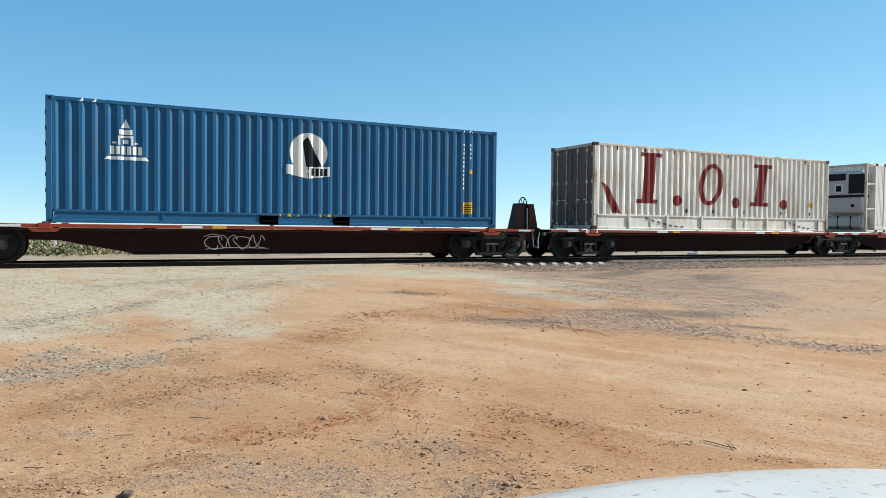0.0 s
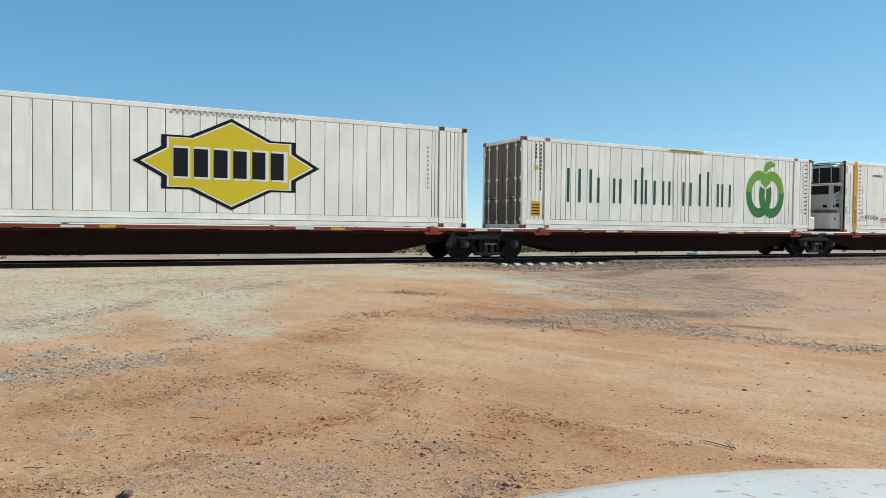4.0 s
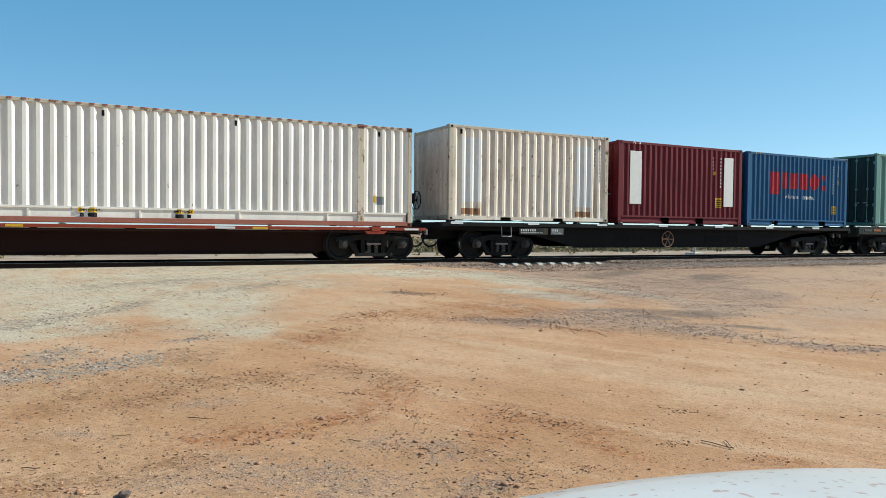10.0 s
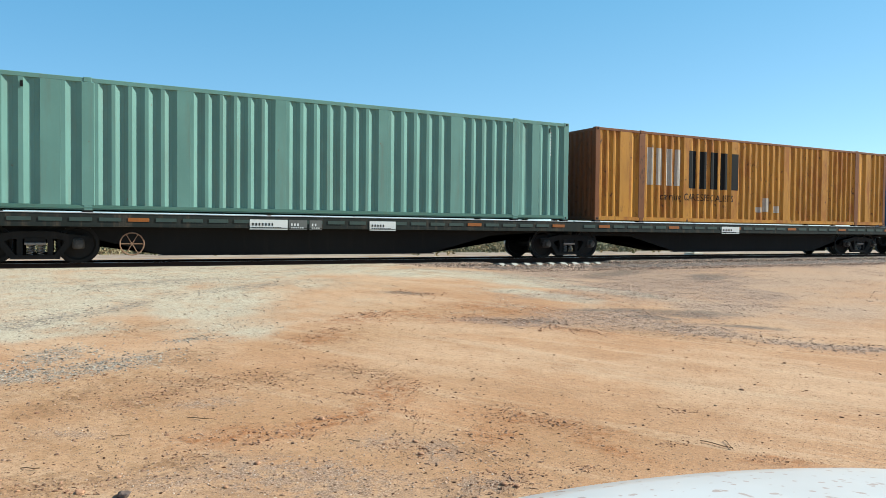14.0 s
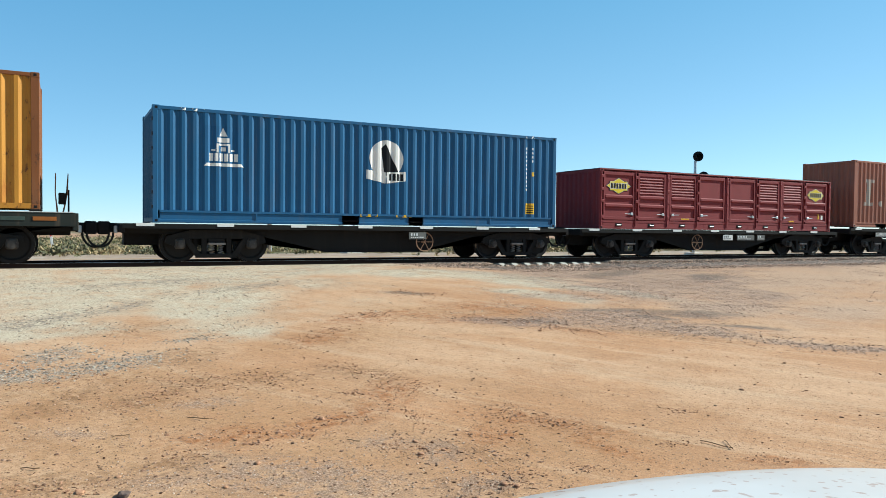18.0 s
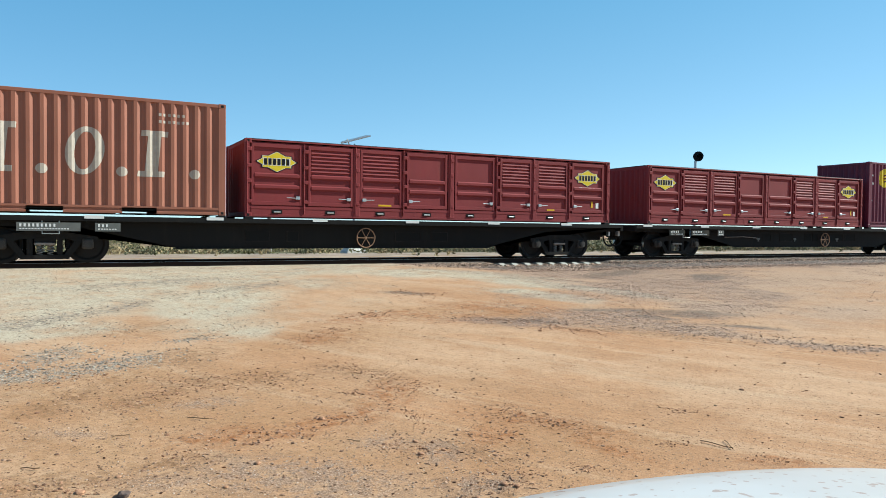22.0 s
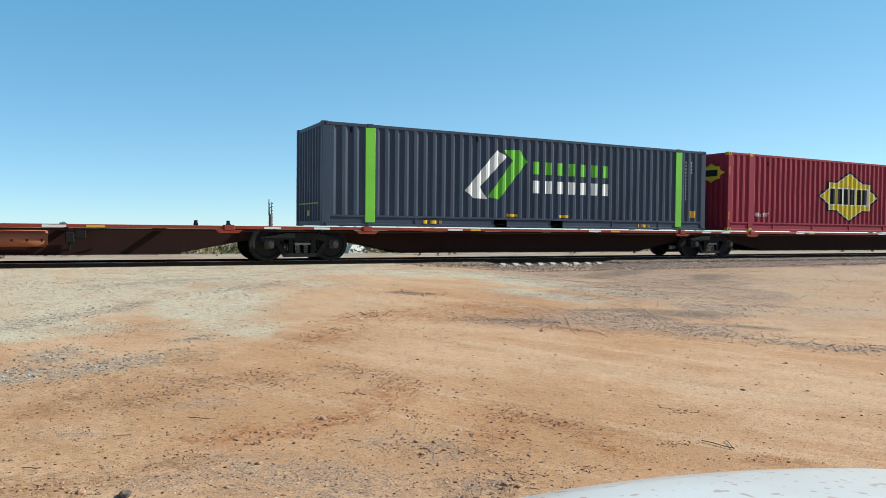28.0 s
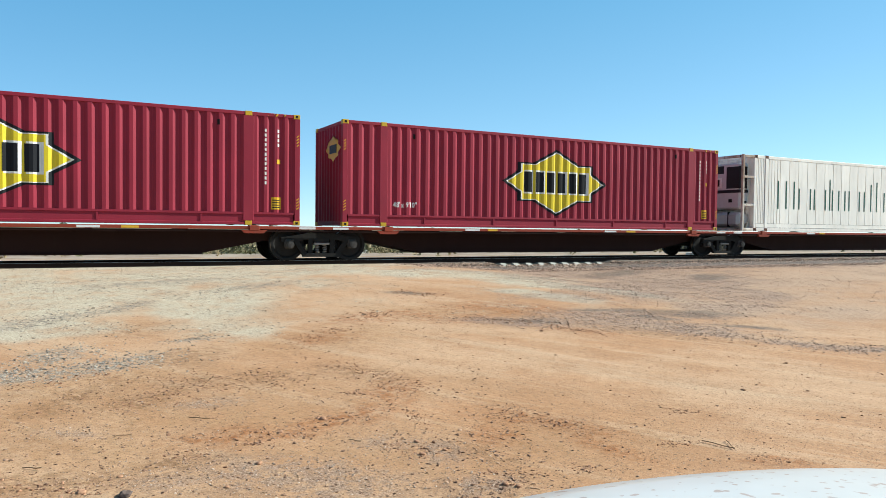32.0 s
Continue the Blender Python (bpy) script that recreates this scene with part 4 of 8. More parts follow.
def brake_pedestal(ob, x):
    """Two leaning plates with brake wheels, chains and a hose between them, at the wagon's end."""
    p = part("brake_pedestal", prism(bmesh.new(), [(x - 0.47, 0.0), (x - 0.10, 0.0), (x - 0.06, 0.86), (x - 0.26, 0.86)], -0.22, 0.22), M_PED, ob, "rusty tapered brake pedestal")
    part("leaning_plate", prism(bmesh.new(), [(x + 0.08, 0.0), (x + 0.46, 0.0), (x + 0.28, 0.84), (x + 0.08, 0.84)], -0.22, 0.22), M_PED, p)
    part("pedestal_foot", boxes((x - 0.47, x + 0.47, -0.26, 0.26, -0.12, 0.03), bevel=0.015), M_BLACK, p)
    for k, dy in ((-0.05, -0.05), (0.07, 0.12)):
        bm = hand_wheel(bmesh.new(), (x + k, dy, 0.82), 0.24, "X")
        cyl(bm, (x + k - 0.05, dy, 0.82), (x + k + 0.06, dy, 0.82), 0.025, 8)
        part("brake_wheel", bm, M_BLACK, p)
    for k in (-0.07, 0.05):
        bm = bmesh.new()
        for j in range(16):
            ring(bm, (x + k, -0.24, 0.72 - 0.055 * j), 0.026, 0.007, 8, "X" if j % 2 else "Y")
        part("chain", bm, M_BLACK, p)
    part("hose", tube(bmesh.new(), [(x, -0.25, 0.70), (x - 0.01, -0.27, 0.2), (x + 0.02, -0.28, -0.3), (x + 0.05, -0.28, -0.52), (x + 0.02, -0.28, -0.62)], 0.022, 7), M_STEEL, p, "pale hanging hose")


M_PED = paint("rusty_brown_pedestal", (0.085, 0.035, 0.022), 0.5, 0.5, 0.6)


def end_gear(ob, x, way, z):
    """Draft gear, knuckle coupler and the looped air hose at a wagon's end. way: -1 leading, 1 trailing."""
    c = RAIL + 0.86 - z
    bm = boxes((min(x, x + way * 0.55), max(x, x + way * 0.55), -0.11, 0.11, c - 0.12, c + 0.12), bevel=0.02)
    box(bm, min(x + way * 0.5, x + way * 0.8), max(x + way * 0.5, x + way * 0.8), -0.17, 0.17, c - 0.17, c + 0.16, 0.04)
    part("coupler", bm, M_BLACK, ob, "black knuckle coupler")
    pts = []
    for k in range(13):
        a = math.pi * k / 12
        pts.append((x + way * (0.15 + 0.30 * (1 - math.cos(a))), -0.45, c - 0.12 - 0.36 * math.sin(a)))
    part("air_hose", tube(bmesh.new(), pts, 0.028, 7), M_RUBBER, ob, "looped black rubber air hose")
    part("hose_cock", boxes((x + way * 0.1 - 0.04, x + way * 0.1 + 0.04, -0.52, -0.38, c - 0.13, c + 0.05), bevel=0.01), M_STEEL, ob)


def flat_wagon(x0, x1, bogies, z, label, sill=0.20, sill_mat=None, belly=0.70, belly_y=1.12, belly_x=(3.0, 5.2), pale=True, strips=(), kind="truss", wheel=None, plates=(), lit=None, pockets=False, couple=(True, True), steps=(), seats=()):
    """A flat container wagon with channel sills over a dark fish-belly frame."""
    L = x1 - x0
    sm = sill_mat or M_BLACK
    ob = on_train(thing("container_wagon", (x0, YC, z), label, "wagon", "container wagons of the train"), x0, z)
    for s in (-1, 1):
        y0 = -1.30 if s < 0 else 1.20
        part("side_sill", boxes((0, L, y0, y0 + 0.10, -sill, -0.012), (0, L, y0 - 0.02 * (s < 0), y0 + 0.12, -sill, -sill + 0.02)), sm, ob)
        if pale:
            # bright line along the deck: the sunlit edge is painted as a pale strip
            part("deck_edge", boxes((0.05, L - 0.05, y0 - 0.012, y0 + 0.14, -0.012, 0.006)), M_DECKTOP, ob, "pale deck edge with sunlight put into the colour")
    part("deck", boxes((0.0, L, -1.2, 1.2, -0.06, 0.003 if z < 1.6 else -0.02)), M_BLACK, ob)
    a, b = belly_x
    poly = [(0.0, -sill + 0.02), (L, -sill + 0.02), (L, -sill - 0.12), (L - a, -sill - 0.16), (L - b, -belly), (b, -belly), (a, -sill - 0.16), (0.0, -sill - 0.12)]
    for s in (-1, 1):
        y0 = -belly_y if s < 0 else belly_y - 0.05
        part("belly_girder", prism(bmesh.new(), poly, y0, y0 + 0.05), M_BLACK, ob, "dark fish-belly girder")
        part("girder_flange", boxes((b - 0.1, L - b + 0.1, y0 - 0.05, y0 + 0.10, -belly - 0.02, -belly)), M_BLACK, ob)
    part("centre_sill", boxes((0.1, L - 0.1, -0.28, 0.28, -0.55, -0.1)), M_BLACK, ob)
    for s, x in ((-1, 0.0), (1, L)):
        part("headstock", boxes((x - 0.06, x + 0.06, -1.28, 1.28, -sill - 0.1, -0.02), bevel=0.01), sm, ob)
        if couple[0 if s < 0 else 1]:
            end_gear(ob, x, s, z)
    reflectors(ob, strips, -1.305, -sill + 0.06, 0.075)
    if pockets:
        n = int(L / 0.62)
        for k in range(1, n):
            x = L * k / n
            m = M_ORANGEP if k % 5 == 2 else M_GREENP
            part("stake_pocket", boxes((x - 0.24, x + 0.24, -1.312, -1.298, -sill + 0.13, -sill + 0.22)), m, ob)
    for bx in bogies:
        bogie(ob, bx - x0, z, kind)
    if wheel is not None:
        bm = hand_wheel(bmesh.new(), (wheel, -1.20, -belly + 0.28), 0.27)
        cyl(bm, (wheel, -1.20, -belly + 0.28), (wheel, -1.0, -belly + 0.28), 0.03, 8)
        part("brake_wheel", bm, M_RUSTWHEEL, ob, "rusty spoked brake wheel")
    for x, w, m in plates:
        zb = -sill - 0.03 if sill > 0.15 else -sill - 0.24
        pl = part("marking_plate", boxes((x, x + w, -1.316, -1.305, zb, zb + (0.20 if sill < 0.3 else 0.26))), m, ob)
        dark = m is M_WHITE
        rows = [(x + 0.06 + 0.085 * j, x + 0.10 + 0.085 * j, -1.322, -1.315, zb + 0.10, zb + 0.17) for j in range(int(w * 0.6 / 0.085))]
        rows += [(x + 0.06 + 0.06 * j, x + 0.10 + 0.06 * j, -1.322, -1.315, zb + 0.04, zb + 0.065) for j in range(int(w * 0.8 / 0.06))]
        part("plate_print", boxes(*rows), M_GREYSILL if dark else M_WHITE, pl, kind="stuff")
    for x in seats:
        for y in (-1.14, 1.14):
            part("container_seat", boxes((x - x0 - 0.11, x - x0 + 0.11, y - 0.10, y + 0.10, -0.02, 0.052), bevel=0.008), M_BLACK, ob)
    for x in steps:
        bm = bmesh.new()
        tube(bm, [(x, -1.28, -sill), (x, -1.30, -sill - 0.30), (x + 0.35, -1.30, -sill - 0.30), (x + 0.35, -1.28, -sill)], 0.014, 6)
        part("step", bm, M_STEEL, ob)
    return ob


M_GREENP = plain("grey_green_pocket", (0.055, 0.08, 0.068), 0.6, 0.1, 0.3)
M_ORANGEP = plain("orange_pocket", (0.34, 0.11, 0.02), 0.6, 0.1, 0.3)
M_RUSTWHEEL = plain("rusty_wheel_paint", (0.35, 0.20, 0.12), 0.6, 0.1, 0.3)
M_GREYSILL = paint("dark_grey_sill", (0.022, 0.025, 0.022), 0.4, 0.5, 0.6)
M_PLATE = plain("grey_plate", (0.15, 0.15, 0.14), 0.6, 0.1, 0.3)

SPINE = "orange-brown articulated skeleton wagon with a deep spine"
ST = lambda L: [(0.25, 0.45, "w"), (L * 0.28, 0.5, "w"), (L * 0.33, 0.35, "y"), (L * 0.62, 0.5, "w"), (L * 0.68, 0.4, "y"), (L - 0.7, 0.45, "w")]

skeleton_platform(-1.6, 14.05, [-2.2, 11.75], SPINE, brackets=(1.17, 13.2), strips=ST(14.9), pedestal=15.2, right_end=0.85)
skeleton_platform(14.25, 29.06, [15.57, 29.06], SPINE, brackets=(1.30, 13.6), strips=ST(14.8), left_end=-0.4)
skeleton_platform(29.06, 45.45, [45.45], SPINE, brackets=(2.3, 14.3), strips=ST(16.4))
skeleton_platform(45.45, 61.15, [61.15], SPINE, brackets=(1.8, 14.0), strips=ST(15.7))
skeleton_platform(61.15, 77.2, [77.2], SPINE, brackets=(2.2, 14.3), strips=ST(16.0))
skeleton_platform(77.2, 93.0, [91.43], SPINE, brackets=(2.0, 14.2), strips=ST(15.8))
B60 = "black sixty-foot flat container wagon with a pale deck edge"
SW = lambda L: [(L * k / 7 + 0.3, 0.42, "w") for k in range(7)]
flat_wagon(93.50, 112.87, [95.75, 110.6], 1.69, B60, sill=0.13, pale=False, strips=SW(19.4), wheel=9.14, belly=0.78, belly_y=1.0, plates=[(2.74, 1.1, M_GREYSILL), (3.95, 0.5, M_PLATE)], steps=(2.1,), seats=(93.87, 99.75, 100.41, 106.25, 106.79, 112.63))
WELL = "dark container wagon with grey-green side sills and stake pockets"
flat_wagon(113.50, 131.1, [115.7, 131.1], 1.76, WELL, sill=0.33, pale=True, sill_mat=M_GREYSILL, belly=1.02, belly_y=0.8, belly_x=(2.9, 5.0), wheel=4.26, pockets=True, strips=(), couple=(True, False), plates=[(7.07, 1.0, M_WHITE), (8.1, 0.5, M_PLATE), (8.67, 0.34, M_PLATE), (10.41, 0.8, M_WHITE)], seats=(114.86, 116.8, 128.85, 130.79))
flat_wagon(131.1, 148.9, [146.7], 1.76, WELL, sill=0.33, pale=True, sill_mat=M_GREYSILL, belly=1.02, belly_y=0.8, belly_x=(2.9, 5.0), pockets=True, strips=(), couple=(False, True), plates=[(6.85, 0.94, M_WHITE)], seats=(132.13, 134.07, 146.12, 148.06))
B40 = "black forty-foot flat container wagon"
flat_wagon(149.9, 163.2, [152.15, 161.4], 1.52, B40, sill=0.12, belly=0.72, belly_y=0.95, belly_x=(3.3, 5.2), pale=False, kind="arch", wheel=8.16, strips=SW(13.4), plates=[(7.6, 0.55, M_PLATE)])
flat_wagon(163.8, 177.1, [166.1, 175.3], 1.52, B40, sill=0.12, belly=0.72, belly_y=0.95, belly_x=(3.3, 5.2), pale=False, kind="arch", wheel=5.38, strips=SW(13.2), plates=[(6.6, 0.5, M_WHITE), (7.33, 0.95, M_PLATE), (8.45, 0.42, M_PLATE)])
flat_wagon(178.05, 197.56, [180.3, 195.1], 1.69, B60, sill=0.13, pale=False, strips=SW(19.4), wheel=10.2, belly=0.78, belly_y=1.0, plates=[(1.69, 1.3, M_PLATE), (3.3, 0.55, M_PLATE)], steps=(2.2,), seats=(178.43, 184.27, 184.97, 196.94))
flat_wagon(198.2, 217.6, [200.35, 215.45], 1.69, B60, sill=0.13, pale=False, strips=SW(19.4), wheel=10.35, belly=0.78, belly_y=1.0, plates=[(1.52, 0.75, M_GREYSILL), (2.6, 0.9, M_GREYSILL), (3.95, 0.32, M_PLATE)], steps=(2.2,), seats=(198.86, 210.83, 211.49, 217.33))
skeleton_platform(218.1, 233.8, [219.85, 233.8], SPINE, brackets=(1.75, 7.65, 13.7), strips=ST(15.3), tank=8.31)
skeleton_platform(233.8, 249.45, [249.45], SPINE, brackets=(1.8, 13.9), strips=ST(15.6))
skeleton_platform(249.45, 265.35, [265.35], SPINE, brackets=(1.9, 14.0), strips=ST(15.9))
skeleton_platform(265.35, 281.1, [281.1], SPINE, brackets=(1.9, 13.9), strips=ST(15.8))
skeleton_platform(281.1, 297.0, [297.0], SPINE, brackets=(1.9, 14.0), strips=ST(15.9))

# ---- container paints ----
C_BLUE = paint("sea_blue_paint", (0.024, 0.108, 0.232), 0.26, 0.22, 0.46)
C_WHITE = paint("white_container_paint", (0.92, 0.84, 0.74), 0.50, 0.34, 0.5, blotch=(0.66, 0.55, 0.43))
C_CREAM = paint("cream_container_paint", (0.95, 0.86, 0.76), 0.5, 0.22, 0.5, rust_color=(0.22, 0.10, 0.045))
C_REEF = paint("white_insulated_panel", (0.98, 0.92, 0.83), 0.14, 0.22, 0.4)
C_MAROON = paint("maroon_paint", (0.15, 0.013, 0.020), 0.12, 0.10, 0.58)
C_LOW = paint("brownish_red_paint", (0.225, 0.035, 0.038), 0.14, 0.14, 0.66)
C_RED = paint("red_brown_container", (0.275, 0.019, 0.040), 0.12, 0.08, 0.58)
C_MIDBLUE = paint("mid_blue_paint", (0.022, 0.105, 0.235), 0.12, 0.14, 0.55)
C_GREEN = paint("sage_green_paint", (0.165, 0.30, 0.252), 0.40, 0.30, 0.52, rust_color=(0.22, 0.09, 0.035))
C_GOLD = paint("golden_yellow_paint", (0.52, 0.235, 0.032), 0.8, 0.65, 0.5, dirt_color=(0.24, 0.085, 0.02), blotch=(0.36, 0.115, 0.016))
C_BROWN = paint("red_oxide_paint", (0.32, 0.125, 0.08), 0.30, 0.3, 0.5)
C_PLUM = paint("plum_paint", (0.142, 0.026, 0.050), 0.1, 0.12, 0.55)
C_ORANGE = paint("orange_paint", (0.50, 0.068, 0.020), 0.35, 0.30, 0.5, blotch=(0.38, 0.045, 0.016))
C_SLATE = paint("slate_grey_paint", (0.048, 0.060, 0.090), 0.06, 0.12, 0.40)
P_YELLOW = plain("yellow_marking", (0.80, 0.60, 0.02), 0.5, 0, 0.1)
P_GOLDLBL = plain("yellow_label", (0.75, 0.42, 0.01), 0.5, 0, 0.15)
P_WHITE = plain("white_marking", (0.92, 0.88, 0.82), 0.5, 0, 0.1)
P_BLACK = plain("black_marking", (0.012, 0.012, 0.014), 0.5, 0, 0.1)

P_RED = plain("dark_red_marking", (0.26, 0.028, 0.024), 0.5, 0, 0.2)
P_SCARLET = plain("scarlet_marking", (0.55, 0.018, 0.03), 0.5, 0, 0.1)
P_PALE = plain("faded_cream_marking", (0.52, 0.44, 0.36), 0.6, 0, 0.25)
P_GREEN = plain("dark_green_marking", (0.012, 0.085, 0.055), 0.5, 0, 0.1)
P_LEAF = plain("mid_green_marking", (0.19, 0.40, 0.02), 0.5, 0, 0.1)
P_LIME = plain("bright_green_marking", (0.20, 0.56, 0.04), 0.5, 0, 0.1)
P_DEEP = plain("deep_green_marking", (0.03, 0.20, 0.035), 0.5, 0, 0.1)
P_TEAL = plain("teal_marking", (0.008, 0.29, 0.29), 0.5, 0, 0.1)
P_DGREY = plain("dark_grey_marking", (0.10, 0.10, 0.105), 0.6, 0, 0.15)
P_MAUVE = plain("faded_red_marking", (0.33, 0.07, 0.08), 0.6, 0, 0.15)
P_PINK = plain("faded_pink_marking", (0.70, 0.46, 0.42), 0.6, 0, 0.15)
P_GREY = plain("faded_grey_marking", (0.36, 0.36, 0.36), 0.6, 0, 0.15)
C_BAND = paint("yellow_band_paint", (0.72, 0.36, 0.025), 0.15, 0.2, 0.45)
# grimy doors, darkened further: the shade of the end is in the colour
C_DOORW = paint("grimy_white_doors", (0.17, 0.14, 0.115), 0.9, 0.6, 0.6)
C_LIME = paint("lime_band_paint", (0.22, 0.56, 0.05), 0.05, 0.1, 0.45)
C_RUSTY = paint("white_posts_streaked_with_rust", (0.60, 0.50, 0.38), 0.95, 0.45, 0.55)
C_RUSTW = paint("white_frame_chipped_to_rust", (0.72, 0.64, 0.54), 0.8, 0.5, 0.5, blotch=(0.30, 0.16, 0.09))
C_RUSTGOLD = paint("rusty_gold_frame", (0.21, 0.075, 0.025), 0.95, 0.5, 0.55)
C_CASTR = paint("rusty_casting", (0.13, 0.055, 0.034), 0.6, 0.5, 0.7)
C_BASE = paint("rust_red_base_rail", (0.36, 0.13, 0.09), 0.5, 0.4, 0.55)
C_SAGEP = paint("dark_sage_frame", (0.105, 0.20, 0.155), 0.3, 0.3, 0.5)
C_TARP = plain("dark_tarp", (0.030, 0.022, 0.022), 0.7, 0, 0.3)
C_YCAST = plain("yellow_corner_paint", (0.62, 0.38, 0.02), 0.5, 0, 0.25)
C_PINK = paint("faded_orange_paint", (0.50, 0.088, 0.034), 0.25, 0.25, 0.5)

B5, B60Z, B53, B40Z = 1.515, 1.745, 1.815, 1.545
BOXES = "shipping containers"


def rect(x0, z0, x1, z1):
    return [(x0, z0), (x1, z0), (x1, z1), (x0, z1)]


def disc(cx, cz, rx, rz, n=32):
    return [(cx + rx * math.cos(2 * math.pi * k / n), cz + rz * math.sin(2 * math.pi * k / n)) for k in range(n)]


def arc_band(cx, cz, r0, r1, a0, a1, n=20, sx=1.0):
    """A crescent-like band from angle a0 to a1 (degrees), in short quads."""
    out = []
    for k in range(n):
        a, b = [radians(a0 + (a1 - a0) * j / n) for j in (k, k + 1)]
        out.append([(cx + sx * r * math.cos(t), cz + r * math.sin(t)) for r, t in ((r0, a), (r1, a), (r1, b), (r0, b))])
    return out


def blocks(x0, z0, x1, z1, n, fill=0.78, lean=0.0):
    """n plain blocks in a row, in place of a trade name."""
    w = (x1 - x0) / n
    return [[(x0 + k * w, z0), (x0 + k * w + w * fill, z0), (x0 + k * w + w * fill + lean, z1), (x0 + k * w + lean, z1)] for k in range(n)]


def slant_ring(cx, cz, rx, rz, band, lean, n=28):
    """An upright oval ring, leaning to the right, in short quads."""
    out = []
    for k in range(n):
        q = []
        for r0, r1, j in ((rx, rz, k), (rx - band, rz - band * 0.6, k), (rx - band, rz - band * 0.6, k + 1), (rx, rz, k + 1)):
            a = 2 * math.pi * j / n
            u, v = r0 * math.cos(a), r1 * math.sin(a)
            q.append((cx + u + lean * v / rz, cz + v))
        out.append(q)
    return out


def slab_mark(wall, x, z0, z1, wide, foot, lean, material, label):
    """A leaning bar between two flat slabs, in place of a letter."""
    k = lean / (z1 - z0)
    for a, b, c, d in ((0, wide, z0 + 0.14, z1 - 0.14), (-foot, wide + foot, z0, z0 + 0.14), (-foot, wide + foot, z1 - 0.14, z1)):
        wall.lay("plain_block", [[(x + a + k * (c - z0), c), (x + b + k * (c - z0), c), (x + b + k * (d - z0), d), (x + a + k * (d - z0), d)]], material, label)


def code(wall, x, z, n, material, size=0.085, step=0.125):
    """An upright row of small plain bars, where the box's number stands."""
    return wall.lay("number_strip", [rect(x, z - k * step, x + size * 0.6, z - k * step + size) for k in range(n)], material)


def caution_label(wall, x, z, w=0.34, h=0.36):
    part_ = wall.lay("caution_label", [rect(x, z, x + w, z + h)], P_GOLDLBL, "yellow caution label")
    wall.lay("label_print", [rect(x + 0.03, z + h * (0.12 + 0.2 * k), x + w - 0.03, z + h * (0.20 + 0.2 * k)) for k in range(4)], P_BLACK, lift=0.008)
    return part_


def hazard(wall, x, z, w, m=None, n=5):
    """Slanted hazard stripes along the top rail."""
    return wall.lay("hazard_stripe", [[(x + w * k / n, z), (x + w * (k + 0.5) / n, z), (x + w * (k + 1.0) / n, z + 0.07), (x + w * (k + 0.5) / n, z + 0.07)] for k in range(n)], m or P_WHITE, lift=0.016)


def star(wall, x0, x1, z0, z1, n=6, border=None):
    """Yellow eight-cornered badge with a dark border; plain dark blocks in place of its name."""
    cx, cz = (x0 + x1) / 2, (z0 + z1) / 2
    a, b = (x1 - x0) / 2, (z1 - z0) / 2

    def outline(k):
        p = [[(-0.72, -0.57), (0.72, -0.57), (0.72, 0.57), (-0.72, 0.57)]]
        p += [[(-0.44, 0.57), (0.44, 0.57), (0, 1)], [(0.44, -0.57), (-0.44, -0.57), (0, -1)], [(0.72, -0.32), (1, 0), (0.72, 0.32)], [(-0.72, 0.32), (-1, 0), (-0.72, -0.32)]]
        return [[(cx + a * k * x, cz + b * k * z) for x, z in q] for q in p]
    wall.lay("badge_border", outline(1.0), border or P_BLACK, "dark badge border")
    wall.lay("badge_rim", outline(0.925), P_WHITE, lift=0.007)
    wall.lay("badge", outline(0.89), P_YELLOW, "yellow eight-cornered badge", lift=0.009)
    w = 0.60 * a
    wall.lay("badge_block", blocks(cx - w - 0.02, cz - 0.345 * b, cx + w + 0.06 * a, cz + 0.345 * b, n, 0.82), P_WHITE, lift=0.011)
    wall.lay("badge_block", blocks(cx - w, cz - 0.30 * b, cx + w + 0.04 * a, cz + 0.30 * b, n, 0.70), P_BLACK, lift=0.013)


def peak_badge(wall, cx, cz, r):
    """White disc with a dark peak and a banner of plain blocks."""
    wall.lay("badge_disc", [disc(cx, cz, r, r)], P_WHITE, "white disc badge")
    wall.lay("badge_peak", [[(cx - 0.10 * r, cz - 0.9 * r), (cx - 0.30 * r, cz + 0.55 * r), (cx - 0.05 * r, cz + 0.80 * r), (cx + 0.25 * r, cz + 0.1 * r), (cx + 0.78 * r, cz - 0.85 * r)]], P_BLACK, "dark peak", lift=0.008)
    wall.lay("badge_banner", [[(cx - 1.15 * r, cz - 0.62 * r), (cx - 0.05 * r, cz - 0.72 * r), (cx - 0.05 * r, cz - 1.32 * r), (cx - 1.15 * r, cz - 1.10 * r)], [(cx + 0.0 * r, cz - 0.72 * r), (cx + 1.12 * r, cz - 0.66 * r), (cx + 1.12 * r, cz - 1.16 * r), (cx + 0.0 * r, cz - 1.32 * r)]], P_WHITE, "white banner", lift=0.010)
    wall.lay("banner_block", blocks(cx + 0.14 * r, cz - 1.16 * r, cx + 1.06 * r, cz - 0.78 * r, 4, 0.7), P_BLACK, lift=0.012)


